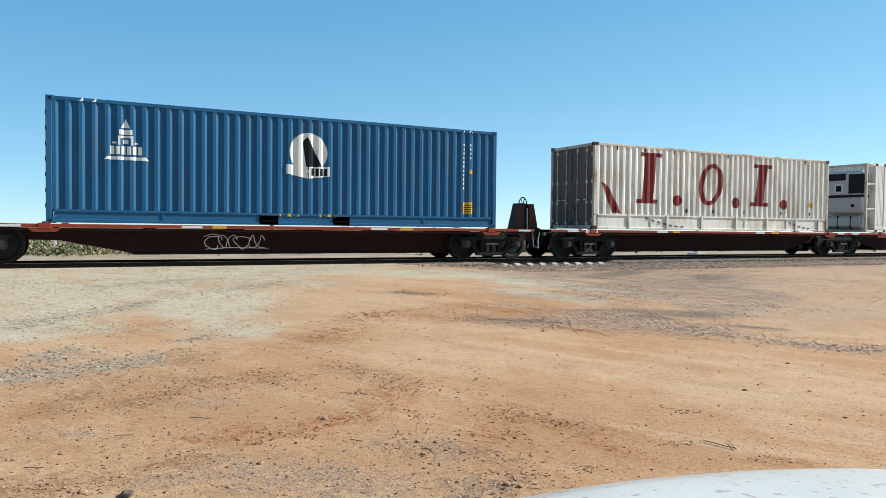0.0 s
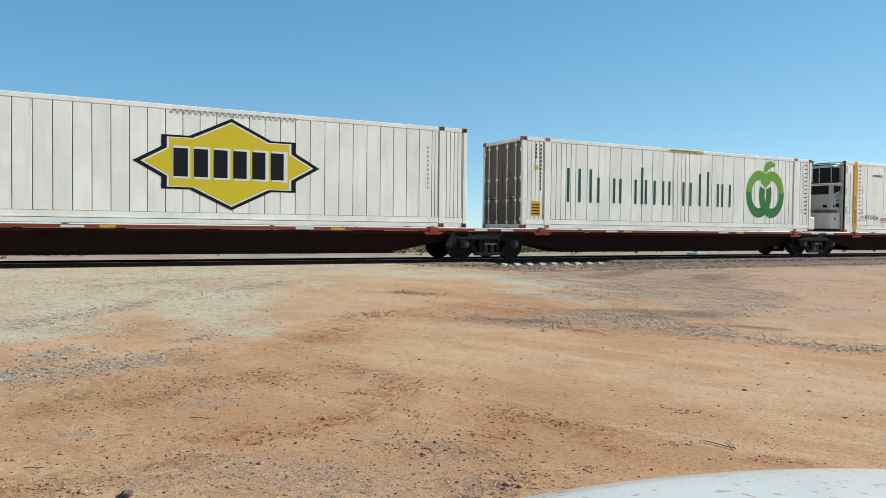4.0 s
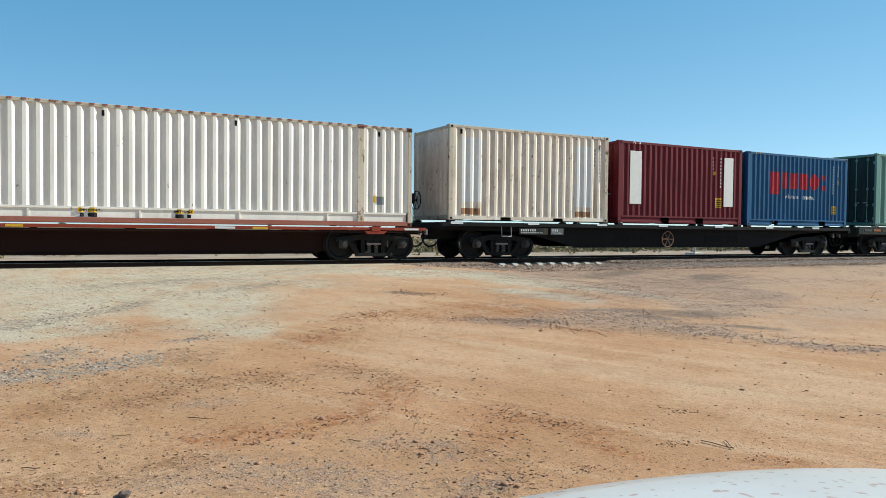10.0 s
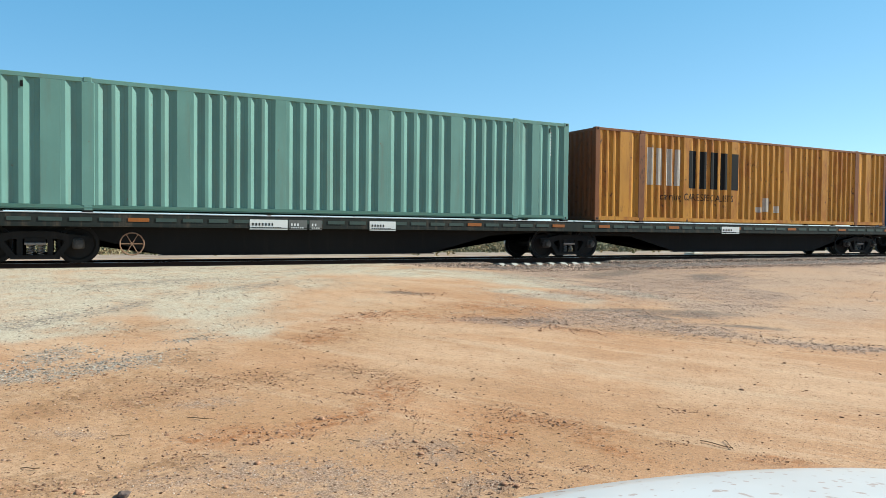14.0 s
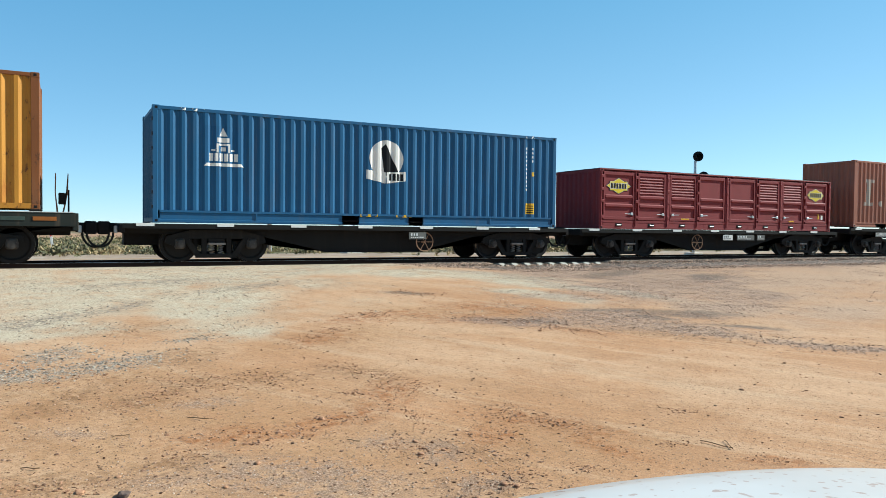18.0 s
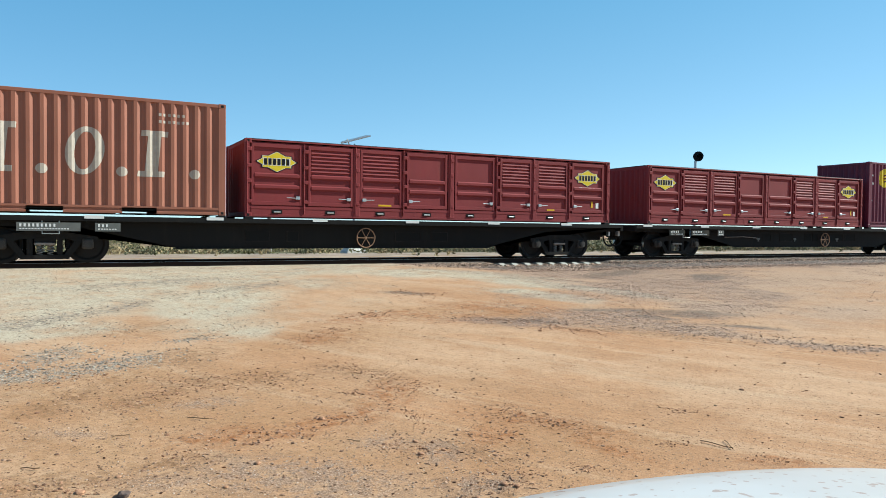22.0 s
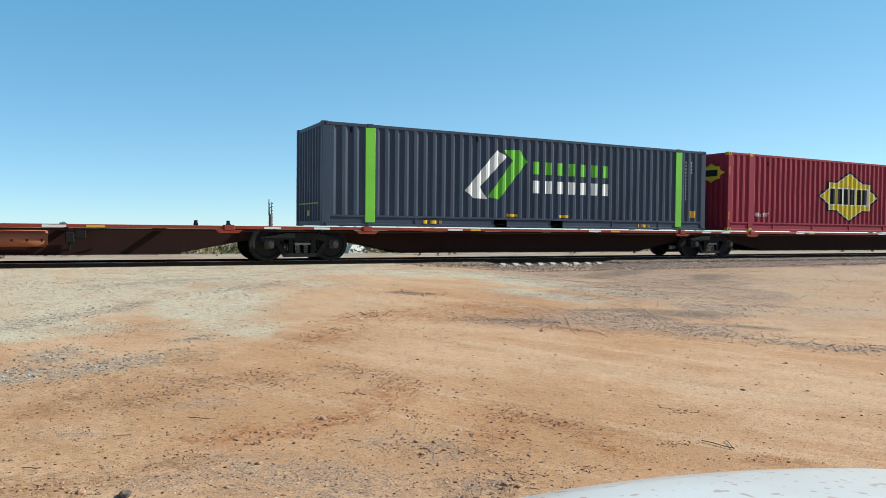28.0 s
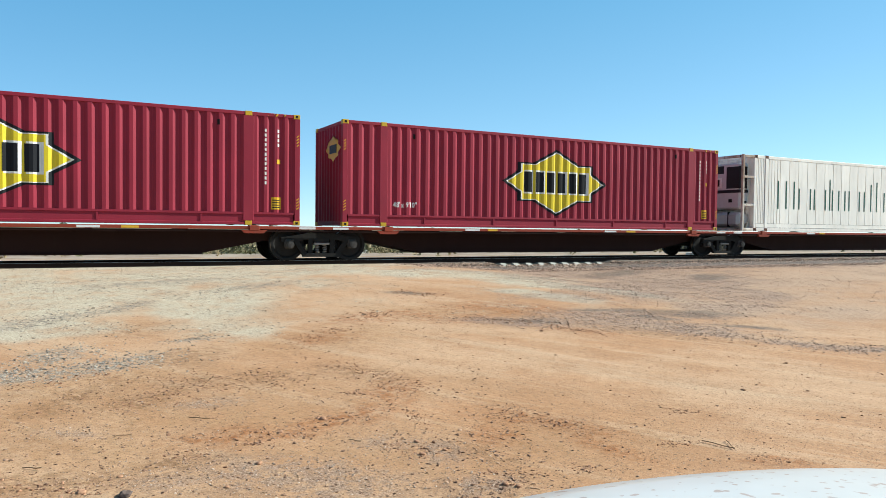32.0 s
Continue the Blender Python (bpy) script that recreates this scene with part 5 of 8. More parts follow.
def deck_badge(wall, x, z):
    """White stacked badge: triangle, frame, plain blocks and a base line."""
    wall.lay("badge_tower", [[(x - 0.10, z + 0.62), (x + 0.10, z + 0.62), (x, z + 0.84)], rect(x - 0.15, z + 0.46, x + 0.15, z + 0.58), rect(x - 0.17, z + 0.20, x - 0.12, z + 0.43), rect(x + 0.12, z + 0.20, x + 0.17, z + 0.43), rect(x - 0.12, z + 0.38, x + 0.12, z + 0.43), rect(x - 0.06, z + 0.24, x + 0.06, z + 0.34), rect(x - 0.30, z + 0.24, x - 0.20, z + 0.28), rect(x + 0.2, z + 0.24, x + 0.28, z + 0.28)], P_WHITE, "white badge")
    wall.lay("badge_block", blocks(x - 0.34, z - 0.02, x + 0.40, z + 0.18, 6, 0.72), P_WHITE)
    wall.lay("badge_line", [[(x - 0.48, z - 0.15), (x + 0.52, z - 0.15), (x + 0.45, z - 0.07), (x - 0.40, z - 0.07)]], P_WHITE)


# slots are dark patches laid on the wall, their inner shade painted
def lifting_holes(wall, rows):
    for x, z in rows:
        wall.lay("lashing_slot", [rect(x - 0.03, z - 0.07, x + 0.03, z + 0.07)], M_DARK, lift=0.012)


# ---- blue forty-foot boxes ----
for key, x, z, dz, h in (("blu", -0.40, B5, 0.0, 2.95), ("bl2", 150.58, B40Z, -0.07, 2.90)):
    w = container(x, z, 12.19, h, C_BLUE, "blue corrugated forty-foot container with white badges", rail=0.32, pockets=((4.92, 5.42), (6.95, 7.42)), group=BOXES)
    peak_badge(w, 6.24, 1.97 + dz, 0.53)
    w.lay("badge_ground", [rect(1.25, 1.55 + dz, 2.28, 2.55 + dz)], C_MIDBLUE, "darker blue patch", lift=0.003)
    deck_badge(w, 1.70, 1.68 + dz)
    caution_label(w, 11.02, 0.42, 0.34, 0.34)
    code(w, 11.02, 2.45, 11, P_WHITE, 0.07, 0.13)
    code(w, 11.25, 2.45, 4, P_WHITE, 0.07, 0.13)
    w.lay("small_label", [rect(11.24, 1.62, 11.34, 1.75)], P_GOLDLBL)
    w.lay("small_label", [rect(5.45, 0.24, 5.98, 0.31), rect(6.55, 0.24, 7.05, 0.31)], P_GOLDLBL)
    hazard(w, 0.55, h - 0.09, 0.7)
    hazard(w, 11.0, h - 0.09, 0.5)
    for k in range(7):
        part("door_hinge", boxes((-0.012, 0.01, -1.225, -1.14, 0.35 + 0.36 * k, 0.44 + 0.36 * k)), M_BLACK, w.ob)

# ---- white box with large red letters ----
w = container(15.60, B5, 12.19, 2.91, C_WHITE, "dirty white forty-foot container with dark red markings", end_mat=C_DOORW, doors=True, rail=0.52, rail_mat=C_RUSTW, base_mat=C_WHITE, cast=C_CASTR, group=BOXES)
for x0, zb, zt in ((1.95, 0.92, 2.68), (7.65, 0.95, 2.55)):
    slab_mark(w, x0 + 0.15, zb, zt, 0.50, 0.24, 0.20, P_RED, "dark red slab marking")
w.lay("plain_ring", slant_ring(5.45, 1.685, 0.62, 0.77, 0.26, 0.12), P_RED, "dark red ring marking")
for x in (3.80, 6.78, 9.45):
    w.lay("plain_dot", [disc(x, 1.05, 0.22, 0.20, 16)], P_RED)
w.lay("slanted_bar", [[(0.32, 1.60), (0.62, 1.45), (1.20, 0.56), (0.80, 0.56)]], P_RED, "dark red slanted bar")
for x0, x1 in ((2.3, 4.2), (9.6, 11.2)):
    n = 8
    pts = [(x0 + (x1 - x0) * k / n, 0.44 - 0.30 * math.sin(math.pi * 0.5 * k / n)) for k in range(n + 1)]
    w.lay("dark_scoop", [pts + [(x - 0.02, z - 0.05) for x, z in pts[::-1]]], M_PLATE, lift=0.002)
for x in (1.55, 3.3, 5.0, 6.8, 8.5, 10.2, 11.6):
    part("skirt_rib", boxes((x - 0.04, x + 0.04, -1.236, -1.20, 0.02, 0.52)), C_WHITE, w.ob)
code(w, 10.9, 2.6, 4, P_GREY, 0.07, 0.12)
lifting_holes(w, [(x, 2.76) for x in (0.98, 2.25, 3.60, 4.95, 6.30, 8.0, 9.4, 10.7)] + [(x, 0.70) for x in (0.95, 4.25, 5.6, 7.25, 9.3, 11.0)])
w.lay("small_label", [rect(10.95, 0.95, 11.2, 1.15)], P_GOLDLBL)

# ---- insulated boxes ----
def insulated(x, z, L, H, label, seams, posts=(), post_mat=None, cast=None, doors=False, band=0.16, seam=None):
    # door ends take the grimy colour with shade painted in
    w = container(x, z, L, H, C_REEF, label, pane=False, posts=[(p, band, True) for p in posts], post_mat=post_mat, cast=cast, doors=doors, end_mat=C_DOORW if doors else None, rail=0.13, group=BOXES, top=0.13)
    h = 1.22
    cuts = sorted([0.13] + list(seams) + [L - 0.13] + [p - band / 2 for p in posts] + [p + band / 2 for p in posts])
    part("wall_core", boxes((0.1, L - 0.1, -h + 0.035, -h + 0.05, 0.12, H - 0.12)), seam or M_PLATE, w.ob)
    for a, b in zip(cuts, cuts[1:]):
        if b - a < 0.03 or any(abs((a + b) / 2 - p) < band / 2 for p in posts):
            continue
        part("wall_panel", boxes((a + 0.010, b - 0.010, -h + 0.012, -h + 0.034, 0.30, H - 0.13), bevel=0.004), C_REEF, w.ob)
    part("lower_strip", boxes((0.14, L - 0.14, -h + 0.006, -h + 0.034, 0.14, 0.292), (0.14, L - 0.14, -h - 0.002, -h + 0.034, 0.14, 0.17)), C_REEF, w.ob)
    return Wall(w.ob, [(0.0, 0.0), (L, 0.0)], -h + 0.012)


def reefer_unit(ob, x, H, depth, low):
    """Refrigeration unit: dark grilles above, white covers below. x: its leading face."""
    grille = plain("black_grille", (0.02, 0.02, 0.022), 0.55, 0.1, 0.3, 20.0)
    cover = plain("white_moulded_cover", (0.66, 0.66, 0.65), 0.4, 0, 0.08, 5.0)
    u = part("refrigeration_unit", boxes((x, x + depth, -0.95, 0.95, low, H - 0.30), bevel=0.06), cover, ob, "white refrigeration unit with black grilles")
    part("grille", boxes((x - 0.012, x + depth - 0.05, -0.965, -0.30, H - 1.30, H - 0.42), bevel=0.03), grille, u)
    part("grille", boxes((x - 0.012, x + 0.2, -0.2, 0.93, H - 0.70, H - 0.38), bevel=0.02), grille, u)
    part("emblem_plate", boxes((x - 0.016, x, -0.1, 0.35, H - 1.25, H - 0.85)), P_WHITE, u)
    part("emblem_mark", boxes((x - 0.020, x - 0.016, 0.0, 0.25, H - 1.18, H - 0.92)), M_DARK, u)
    part("dark_strip", boxes((x - 0.014, x + depth - 0.02, -0.962, 0.93, H - 1.45, H - 1.33)), grille, u)
    for k in range(9):
        zz = H - 1.25 + k * 0.095
        part("grille_slat", boxes((x + 0.02, x + depth - 0.08, -0.975, -0.965, zz, zz + 0.03)), M_BLACK, u)
    part("latch", boxes((x - 0.02, x + 0.02, -0.6, -0.45, low + 0.25, low + 0.38)), M_DARK, u)
    part("control_box", boxes((x + 0.15, x + depth - 0.1, -0.975, -0.95, low + 0.14, low + 0.30)), M_DARK, u)
    return u


def framed_reefer(x, z, L, H, label, seams, posts):
    """Body behind an open end frame that shelters the unit."""
    d = 0.62
    w = insulated(x + d, z, L - d, H, label, seams, posts, cast=C_CASTR)
    ob = w.ob
    for sy in (-1, 1):
        y0 = -1.22 if sy < 0 else 1.12
        part("frame_post", boxes((-d, -d + 0.10, y0, y0 + 0.10, 0.0, H), bevel=0.015), C_RUSTW, ob, "white frame post with rust")
        part("frame_rail", boxes((-d + 0.1, 0.0, y0, y0 + 0.08, H - 0.12, H - 0.02), (-d + 0.1, 0.0, y0, y0 + 0.08, 0.0, 0.10), bevel=0.01), C_RUSTW, ob)
        for zz in (0.95, 2.02):
            part("rung", boxes((-d + 0.1, 0.0, y0 + 0.01, y0 + 0.05, zz, zz + 0.09), bevel=0.01), C_RUSTW, ob)
    part("frame_header", boxes((-d, -d + 0.09, -1.12, 1.12, H - 0.12, H - 0.02), bevel=0.01), C_RUSTW, ob)
    part("frame_sill", boxes((-d, -d + 0.09, -1.12, 1.12, 0.0, 0.10), bevel=0.01), C_RUSTW, ob)
    reefer_unit(ob, -d + 0.14, H, d - 0.15, 0.85)
    tank = part("fuel_tank", boxes((-d + 0.08, -0.02, -0.95, 0.95, 0.16, 0.72), bevel=0.10), plain("pale_tank", (0.62, 0.62, 0.60), 0.35, 0.3, 0.1), ob, "pale ribbed fuel tank")
    for yy in (-0.5, 0.1, 0.6):
        part("strap", boxes((-d + 0.07, -0.02, yy, yy + 0.05, 0.15, 0.73), bevel=0.01), M_BLACK, tank)
    bm = boxes((-d + 0.10, -0.04, -1.0, -0.96, 0.28, 0.66), bevel=0.02)
    cyl(bm, (-0.35, -1.02, 0.40), (-0.35, -0.98, 0.40), 0.06, 12)
    part("gauge_box", bm, M_STEEL, tank)
    return w


dense = lambda a, b, n: [a + (b - a) * k / n for k in range(n + 1)]
w = framed_reefer(30.30, B5, 14.20, 2.97, "white refrigerated container with a yellow star badge", dense(0.14, 0.6, 5) + dense(0.84, 1.35, 4) + dense(1.35, 12.4, 27)[1:] + dense(12.5, 13.4, 7), (0.70, 12.72))
star(w, 4.28, 8.98, 0.37, 2.72)
w.lay("roof_edge_bar", blocks(5.2, 2.80, 8.4, 2.86, 22, 0.6), P_GREY, lift=0.02)
code(w, 12.25, 2.3, 10, P_GREY, 0.07, 0.13)

w = insulated(46.50, B5, 13.95, 2.90, "white insulated container with dark green markings", dense(0.2, 0.8, 4) + dense(1.12, 2.1, 5) + dense(2.1, 6.4, 9)[1:] + dense(6.45, 7.2, 4) + dense(7.2, 11.2, 7)[1:] + dense(11.3, 13.7, 11), (0.97, 13.0), cast=C_BASE, doors=True, band=0.24)
zb, zx, zt = 0.88, 1.72, 2.15
x = 1.75
for wd, tall, n in ((1.25, 1.98, 3), (0.95, zx, 2), (0.95, zx, 2), (0.2, zt, 1), (1.1, zx, 3), (0.95, zx, 2), (0.45, zx, 1), (0.5, zt - 0.1, 1), (0.75, zt, 2), (0.6, zx, 2)):
    for k in range(n):
        xa = x + (wd * 0.82 - 0.10) * (k / max(1, n - 1) if n > 1 else 0.3)
        w.lay("plain_bar", [rect(xa, zb, xa + 0.10, tall if (k == 0 or n != 2) else zx)], P_GREEN, "dark green bar marking")
    x += wd
for cx, low, high in ((10.89, (175, 380), (30, 175)), (11.60, (160, 365), (5, 150))):
    for span, m in ((low, P_DEEP), (high, P_LEAF)):
        band = [[(cx + 0.70 * u, 1.42 + 0.90 * v) for u, v in q] for q in arc_band(0, 0, 0.60, 1.0, span[0], span[1], 22)]
        w.lay("badge_ring", band, m, "green ring badge", lift=0.006 if cx < 11 else 0.009)
w.lay("badge_leaf", [[(11.14, 2.30), (11.17, 2.50), (11.30, 2.66), (11.52, 2.72), (11.80, 2.60), (11.72, 2.50), (11.50, 2.46), (11.36, 2.36), (11.30, 2.26)]], P_LEAF, "bright green leaf badge")
w.lay("roof_label", [rect(6.24, 2.785, 7.88, 2.865)], P_GOLDLBL, "yellow warning strip", lift=0.018)
w.letter("DO NOT STACK 20' CONTAINERS ON ROOF", 6.28, 2.805, 0.045, P_BLACK).location.y = -0.018
caution_label(w, 0.36, 0.40, 0.34, 0.46)
code(w, 0.50, 2.6, 4, P_BLACK)
code(w, 0.68, 2.6, 12, P_BLACK)
w.lay("small_label", [rect(0.47, 1.88, 0.60, 2.0)], P_GOLDLBL)
w.lay("arrow_print", [[(13.69, zz), (13.61, zz + 0.045), (13.61, zz + 0.018), (13.53, zz + 0.018), (13.53, zz - 0.018), (13.61, zz - 0.018), (13.61, zz - 0.045)] for zz in [0.73 + 0.16 * k for k in range(13)]], P_RED)
w.letter("REFRIGERATION UNIT THIS END", 13.40, 2.60, 0.062, P_DGREY, upright=True)
CREAMY = paint("stained_cream_cover", (0.56, 0.47, 0.34), 0.4, 0.45, 0.45)
part("end_box", rounded(13.95, 14.50, -1.05, 1.05, 0.08, 0.60, 0.12), C_REEF, w.ob, "pale tank cover")
u = part("refrigeration_unit", rounded(13.93, 14.29, -0.98, 0.98, 0.72, 2.86, 0.14), CREAMY, w.ob, "stained cream refrigeration unit")
for zz in (1.98, 2.84):
    part("guard_hoop", tube(bmesh.new(), [(13.97, -1.10, zz), (14.22, -1.10, zz), (14.40, -0.92, zz), (14.40, 0.92, zz), (14.22, 1.10, zz), (13.97, 1.10, zz)], 0.028, 8), M_BLACK, u)
for yy in (-0.92, -0.3, 0.3, 0.92):
    part("guard_bar", cyl(bmesh.new(), (14.40, yy, 1.98), (14.40, yy, 2.84), 0.02, 8), M_STEEL, u)
part("latch", boxes((14.25, 14.31, -0.95, -0.75, 1.32, 1.46), bevel=0.01), M_SPRING, u)

w = insulated(62.63, B5, 13.52, 2.97, "white insulated container with yellow bands and teal markings", [0.17, 0.52] + dense(1.48, 12.1, 9), (0.69, 12.68), post_mat=C_BAND, cast=C_BAND, band=0.26, seam=P_GREY)
grille = plain("black_grille", (0.02, 0.02, 0.022), 0.55, 0.1, 0.3, 20.0)
cover = plain("white_moulded_cover", (0.66, 0.66, 0.65), 0.4, 0, 0.08, 5.0)
u = part("refrigeration_unit", rounded(-0.56, 0.0, -1.0, 1.0, 0.92, 2.80, 0.14), cover, w.ob, "white refrigeration unit with black grilles", smooth=False)
part("grille", rounded(-0.568, -0.03, -1.012, 1.0, 2.04, 2.72, 0.14), grille, u)
part("grille", prism(bmesh.new(), [(-0.44, 1.60), (-0.02, 1.74), (-0.02, 1.98), (-0.44, 1.98)], -1.010, -0.99), grille, u)
part("grille", boxes((-0.571, -0.55, -0.86, 0.86, 1.58, 1.98), bevel=0.01), grille, u)
for k in range(7):
    zz = 2.10 + k * 0.085
    part("grille_slat", boxes((-0.42, -0.06, -1.022, -1.012, zz, zz + 0.028)), M_BLACK, u)
part("control_box", boxes((-0.30, -0.06, -1.008, -0.99, 1.04, 1.20), bevel=0.015), M_DARK, u)
part("vent", boxes((-0.46, -0.36, -1.006, -0.99, 1.02, 1.12), bevel=0.01), M_DARK, u)
part("vent", boxes((-0.566, -0.55, -0.8, -0.6, 1.02, 1.14), bevel=0.01), M_DARK, u)
part("unit_label", boxes((-0.26, -0.10, -1.006, -0.995, 1.30, 1.36)), P_DGREY, u)
part("unit_label", boxes((-0.30, -0.20, -1.006, -0.995, 1.42, 1.58)), P_GREY, u)
part("unit_hood", boxes((-0.45, 0.0, -0.8, 0.8, 2.76, 2.92), bevel=0.06), M_BLACK, u)
part("unit_bumper", boxes((-0.24, 0.0, -1.08, 1.08, 1.94, 2.08), bevel=0.02), C_REEF, w.ob)
tank = part("unit_base", rounded(-0.64, 0.0, -1.06, 1.06, 0.12, 0.80, 0.12), C_REEF, w.ob)
part("skirt", boxes((-0.62, -0.02, -1.04, 1.04, 0.06, 0.13), bevel=0.01), M_BLACK, tank)
part("tank_cap", cyl(bmesh.new(), (-0.42, -1.075, 0.55), (-0.42, -1.04, 0.55), 0.035, 10), M_DARK, tank)
for zz in (1.96, 2.02, 2.84):
    part("guard_hoop", tube(bmesh.new(), [(0.0, -1.08, zz), (-0.50, -1.08, zz), (-0.68, -0.90, zz), (-0.68, 0.90, zz), (-0.5, 1.08, zz), (0.0, 1.08, zz)], 0.022, 8), C_REEF, w.ob)
for xx, yy in ((-0.60, -0.98), (-0.68, -0.5), (-0.68, 0.1), (-0.68, 0.6)):
    part("guard_bar", cyl(bmesh.new(), (xx, yy, 1.96), (xx, yy, 2.84), 0.017, 8), M_STEEL, w.ob)
part("end_post", boxes((0.0, 0.17, -1.226, -1.10, 0.12, 2.99), bevel=0.012), C_REEF, w.ob)
for zz in (0.75, 1.55, 2.45):
    w.lay("hazard_stripe", [[(0.02, zz + 0.08 * k), (0.10, zz + 0.04 + 0.08 * k), (0.10, zz + 0.075 + 0.08 * k), (0.02, zz + 0.035 + 0.08 * k)] for k in range(4)], P_BLACK, lift=0.022)
w.lay("plain_stroke", [[(4.62, 2.28), (4.80, 2.44), (6.62, 2.32), (6.45, 2.18)]], P_TEAL, "teal slanted stroke")
w.lay("plain_block", [[(5.10, 1.46), (5.66, 1.44), (5.90, 2.216), (5.34, 2.245)]], P_TEAL, "teal slanted block marking")
w.lay("plain_ring", slant_ring(6.50, 1.82, 0.52, 0.41, 0.25, 0.14), P_TEAL, "teal slanted ring")
for xa in (7.14, 7.96):
    w.lay("plain_block", [[(xa, 1.44), (xa + 0.56, 1.42), (xa + 0.78, 2.20), (xa + 0.24, 2.22)]], P_TEAL, "teal slanted block marking")
w.letter("46'6\"/14.2m", 1.36, 0.55, 0.20, P_MAUVE, wide=0.72, bold=0.005)
w.letter("CAUTION DO NOT", 2.84, 0.72, 0.145, P_MAUVE, wide=0.85, bold=0.005)
w.letter("LOAD IN WELL WAGON", 2.44, 0.50, 0.145, P_MAUVE, wide=0.90, bold=0.005)
w.letter("CAUTION DO NOT", 9.12, 0.72, 0.135, P_MAUVE, wide=0.88, bold=0.004)
w.letter("LOAD IN WELL WAGON", 8.90, 0.52, 0.135, P_MAUVE, wide=0.93, bold=0.004)
w.letter("46'6\"/14.2m", 11.0, 0.52, 0.15, P_MAUVE, wide=0.85)
w.lay("underline", [rect(2.42, 0.43, 4.78, 0.445), rect(8.85, 0.45, 11.0, 0.462)], P_MAUVE)
w.letter("TOP LIFT ONLY", 1.18, 1.85, 0.09, P_DGREY, upright=True, bold=0.003)
w.letter("TOP LIFT ONLY", 12.02, 1.75, 0.08, P_DGREY, upright=True, bold=0.003)
w.letter("CAUTION REFRIGERATION UNIT", 0.34, 2.42, 0.07, P_DGREY, upright=True, bold=0.003)
w.letter("RAIL WAGON", 0.69, 1.40, 0.095, P_MAUVE, upright=True, bold=0.005).location.y = -0.018
w.letter("RAIL WAGON", 12.68, 1.30, 0.085, P_MAUVE, upright=True, bold=0.005).location.y = -0.018
w.letter("ROAD", 1.0, 0.60, 0.09, P_GREY)
w.letter("TRAILER", 0.92, 0.48, 0.09, P_GREY)
w.lay("arrow_print", [[(0.90, zz), (0.98, zz + 0.04), (0.98, zz + 0.015), (1.06, zz + 0.015), (1.06, zz - 0.015), (0.98, zz - 0.015), (0.98, zz - 0.04)] for zz in [0.80 + 0.165 * k for k in range(13)]], P_MAUVE)
w.lay("number_strip", blocks(1.85, 2.38, 2.55, 2.48, 9, 0.6), M_PLATE)
w.lay("roof_label", [rect(5.95, 2.70, 7.8, 2.78)], P_PINK, "faded pink warning strip")
w.lay("label_print", blocks(6.0, 2.72, 7.75, 2.76, 30, 0.6), P_MAUVE, lift=0.009)
for x0, x1, z0, z1 in ((4.80, 5.50, 0.30, 1.10), (7.86, 8.56, 0.30, 1.10)):
    part("repair_patch", boxes((x0, x1, -1.222, -1.205, z0, z1), bevel=0.004), C_REEF, w.ob, "riveted white patch")
rivets = bmesh.new()
for xs in (0.20, 0.50, 0.88, 1.48, 2.66, 3.84, 5.02, 6.2, 7.38, 8.56, 9.74, 10.92, 12.1, 12.9, 13.3):
    for k in range(44):
        box(rivets, xs + 0.015, xs + 0.027, -1.216, -1.207, 0.34 + k * 0.056, 0.352 + k * 0.056)
part("rivet_row", rivets, M_STEEL, w.ob, kind="stuff")
w.lay("small_label", [rect(12.3, 1.75, 12.42, 1.92)], P_GOLDLBL)

w = framed_reefer(281.85, B5, 14.20, 2.92, "white refrigerated container with dark green markings", dense(0.14, 0.6, 5) + dense(0.84, 1.5, 4) + dense(1.5, 12.4, 20)[1:] + dense(12.5, 13.4, 7), (0.70, 12.72))
x = 1.35
for wd, tall, n in ((1.25, 1.98, 3), (0.95, zx, 2), (0.95, zx, 2), (0.2, zt, 1), (1.1, zx, 3), (0.95, zx, 2), (0.45, zx, 1), (0.5, zt - 0.1, 1), (0.75, zt, 2), (0.6, zx, 2)):
    for k in range(n):
        xa = x + (wd * 0.82 - 0.08) * (k / max(1, n - 1) if n > 1 else 0.3)
        w.lay("plain_bar", [rect(xa, zb, xa + 0.08, tall if (k == 0 or n != 2) else zx)], P_GREEN, "dark green bar marking")
    x += wd

# ---- cream boxes ----
C_BLEED = paint("rust_stained_cream", (0.36, 0.19, 0.10), 0.9, 0.6, 0.6)
C_POSTR = paint("cream_post_flaked_to_rust", (0.72, 0.60, 0.46), 0.95, 0.5, 0.55, blotch=(0.17, 0.065, 0.03))
# doors turned from the sun: dirt plus shade put into both dark colours
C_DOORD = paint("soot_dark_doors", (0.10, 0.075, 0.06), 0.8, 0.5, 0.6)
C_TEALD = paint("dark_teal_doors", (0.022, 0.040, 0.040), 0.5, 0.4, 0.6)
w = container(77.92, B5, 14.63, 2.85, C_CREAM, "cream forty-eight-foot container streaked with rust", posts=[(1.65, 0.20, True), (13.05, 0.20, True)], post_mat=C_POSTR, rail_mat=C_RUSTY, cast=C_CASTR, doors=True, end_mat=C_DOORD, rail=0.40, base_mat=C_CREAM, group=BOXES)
part("base_rail", boxes((0.15, 14.48, -1.232, -1.20, 0.015, 0.14), bevel=0.006), C_BASE, w.ob, "rust-red lower rail")
w.lay("top_edge", [rect(0.2, 2.80, 14.4, 2.835)], C_BASE, lift=0.016)
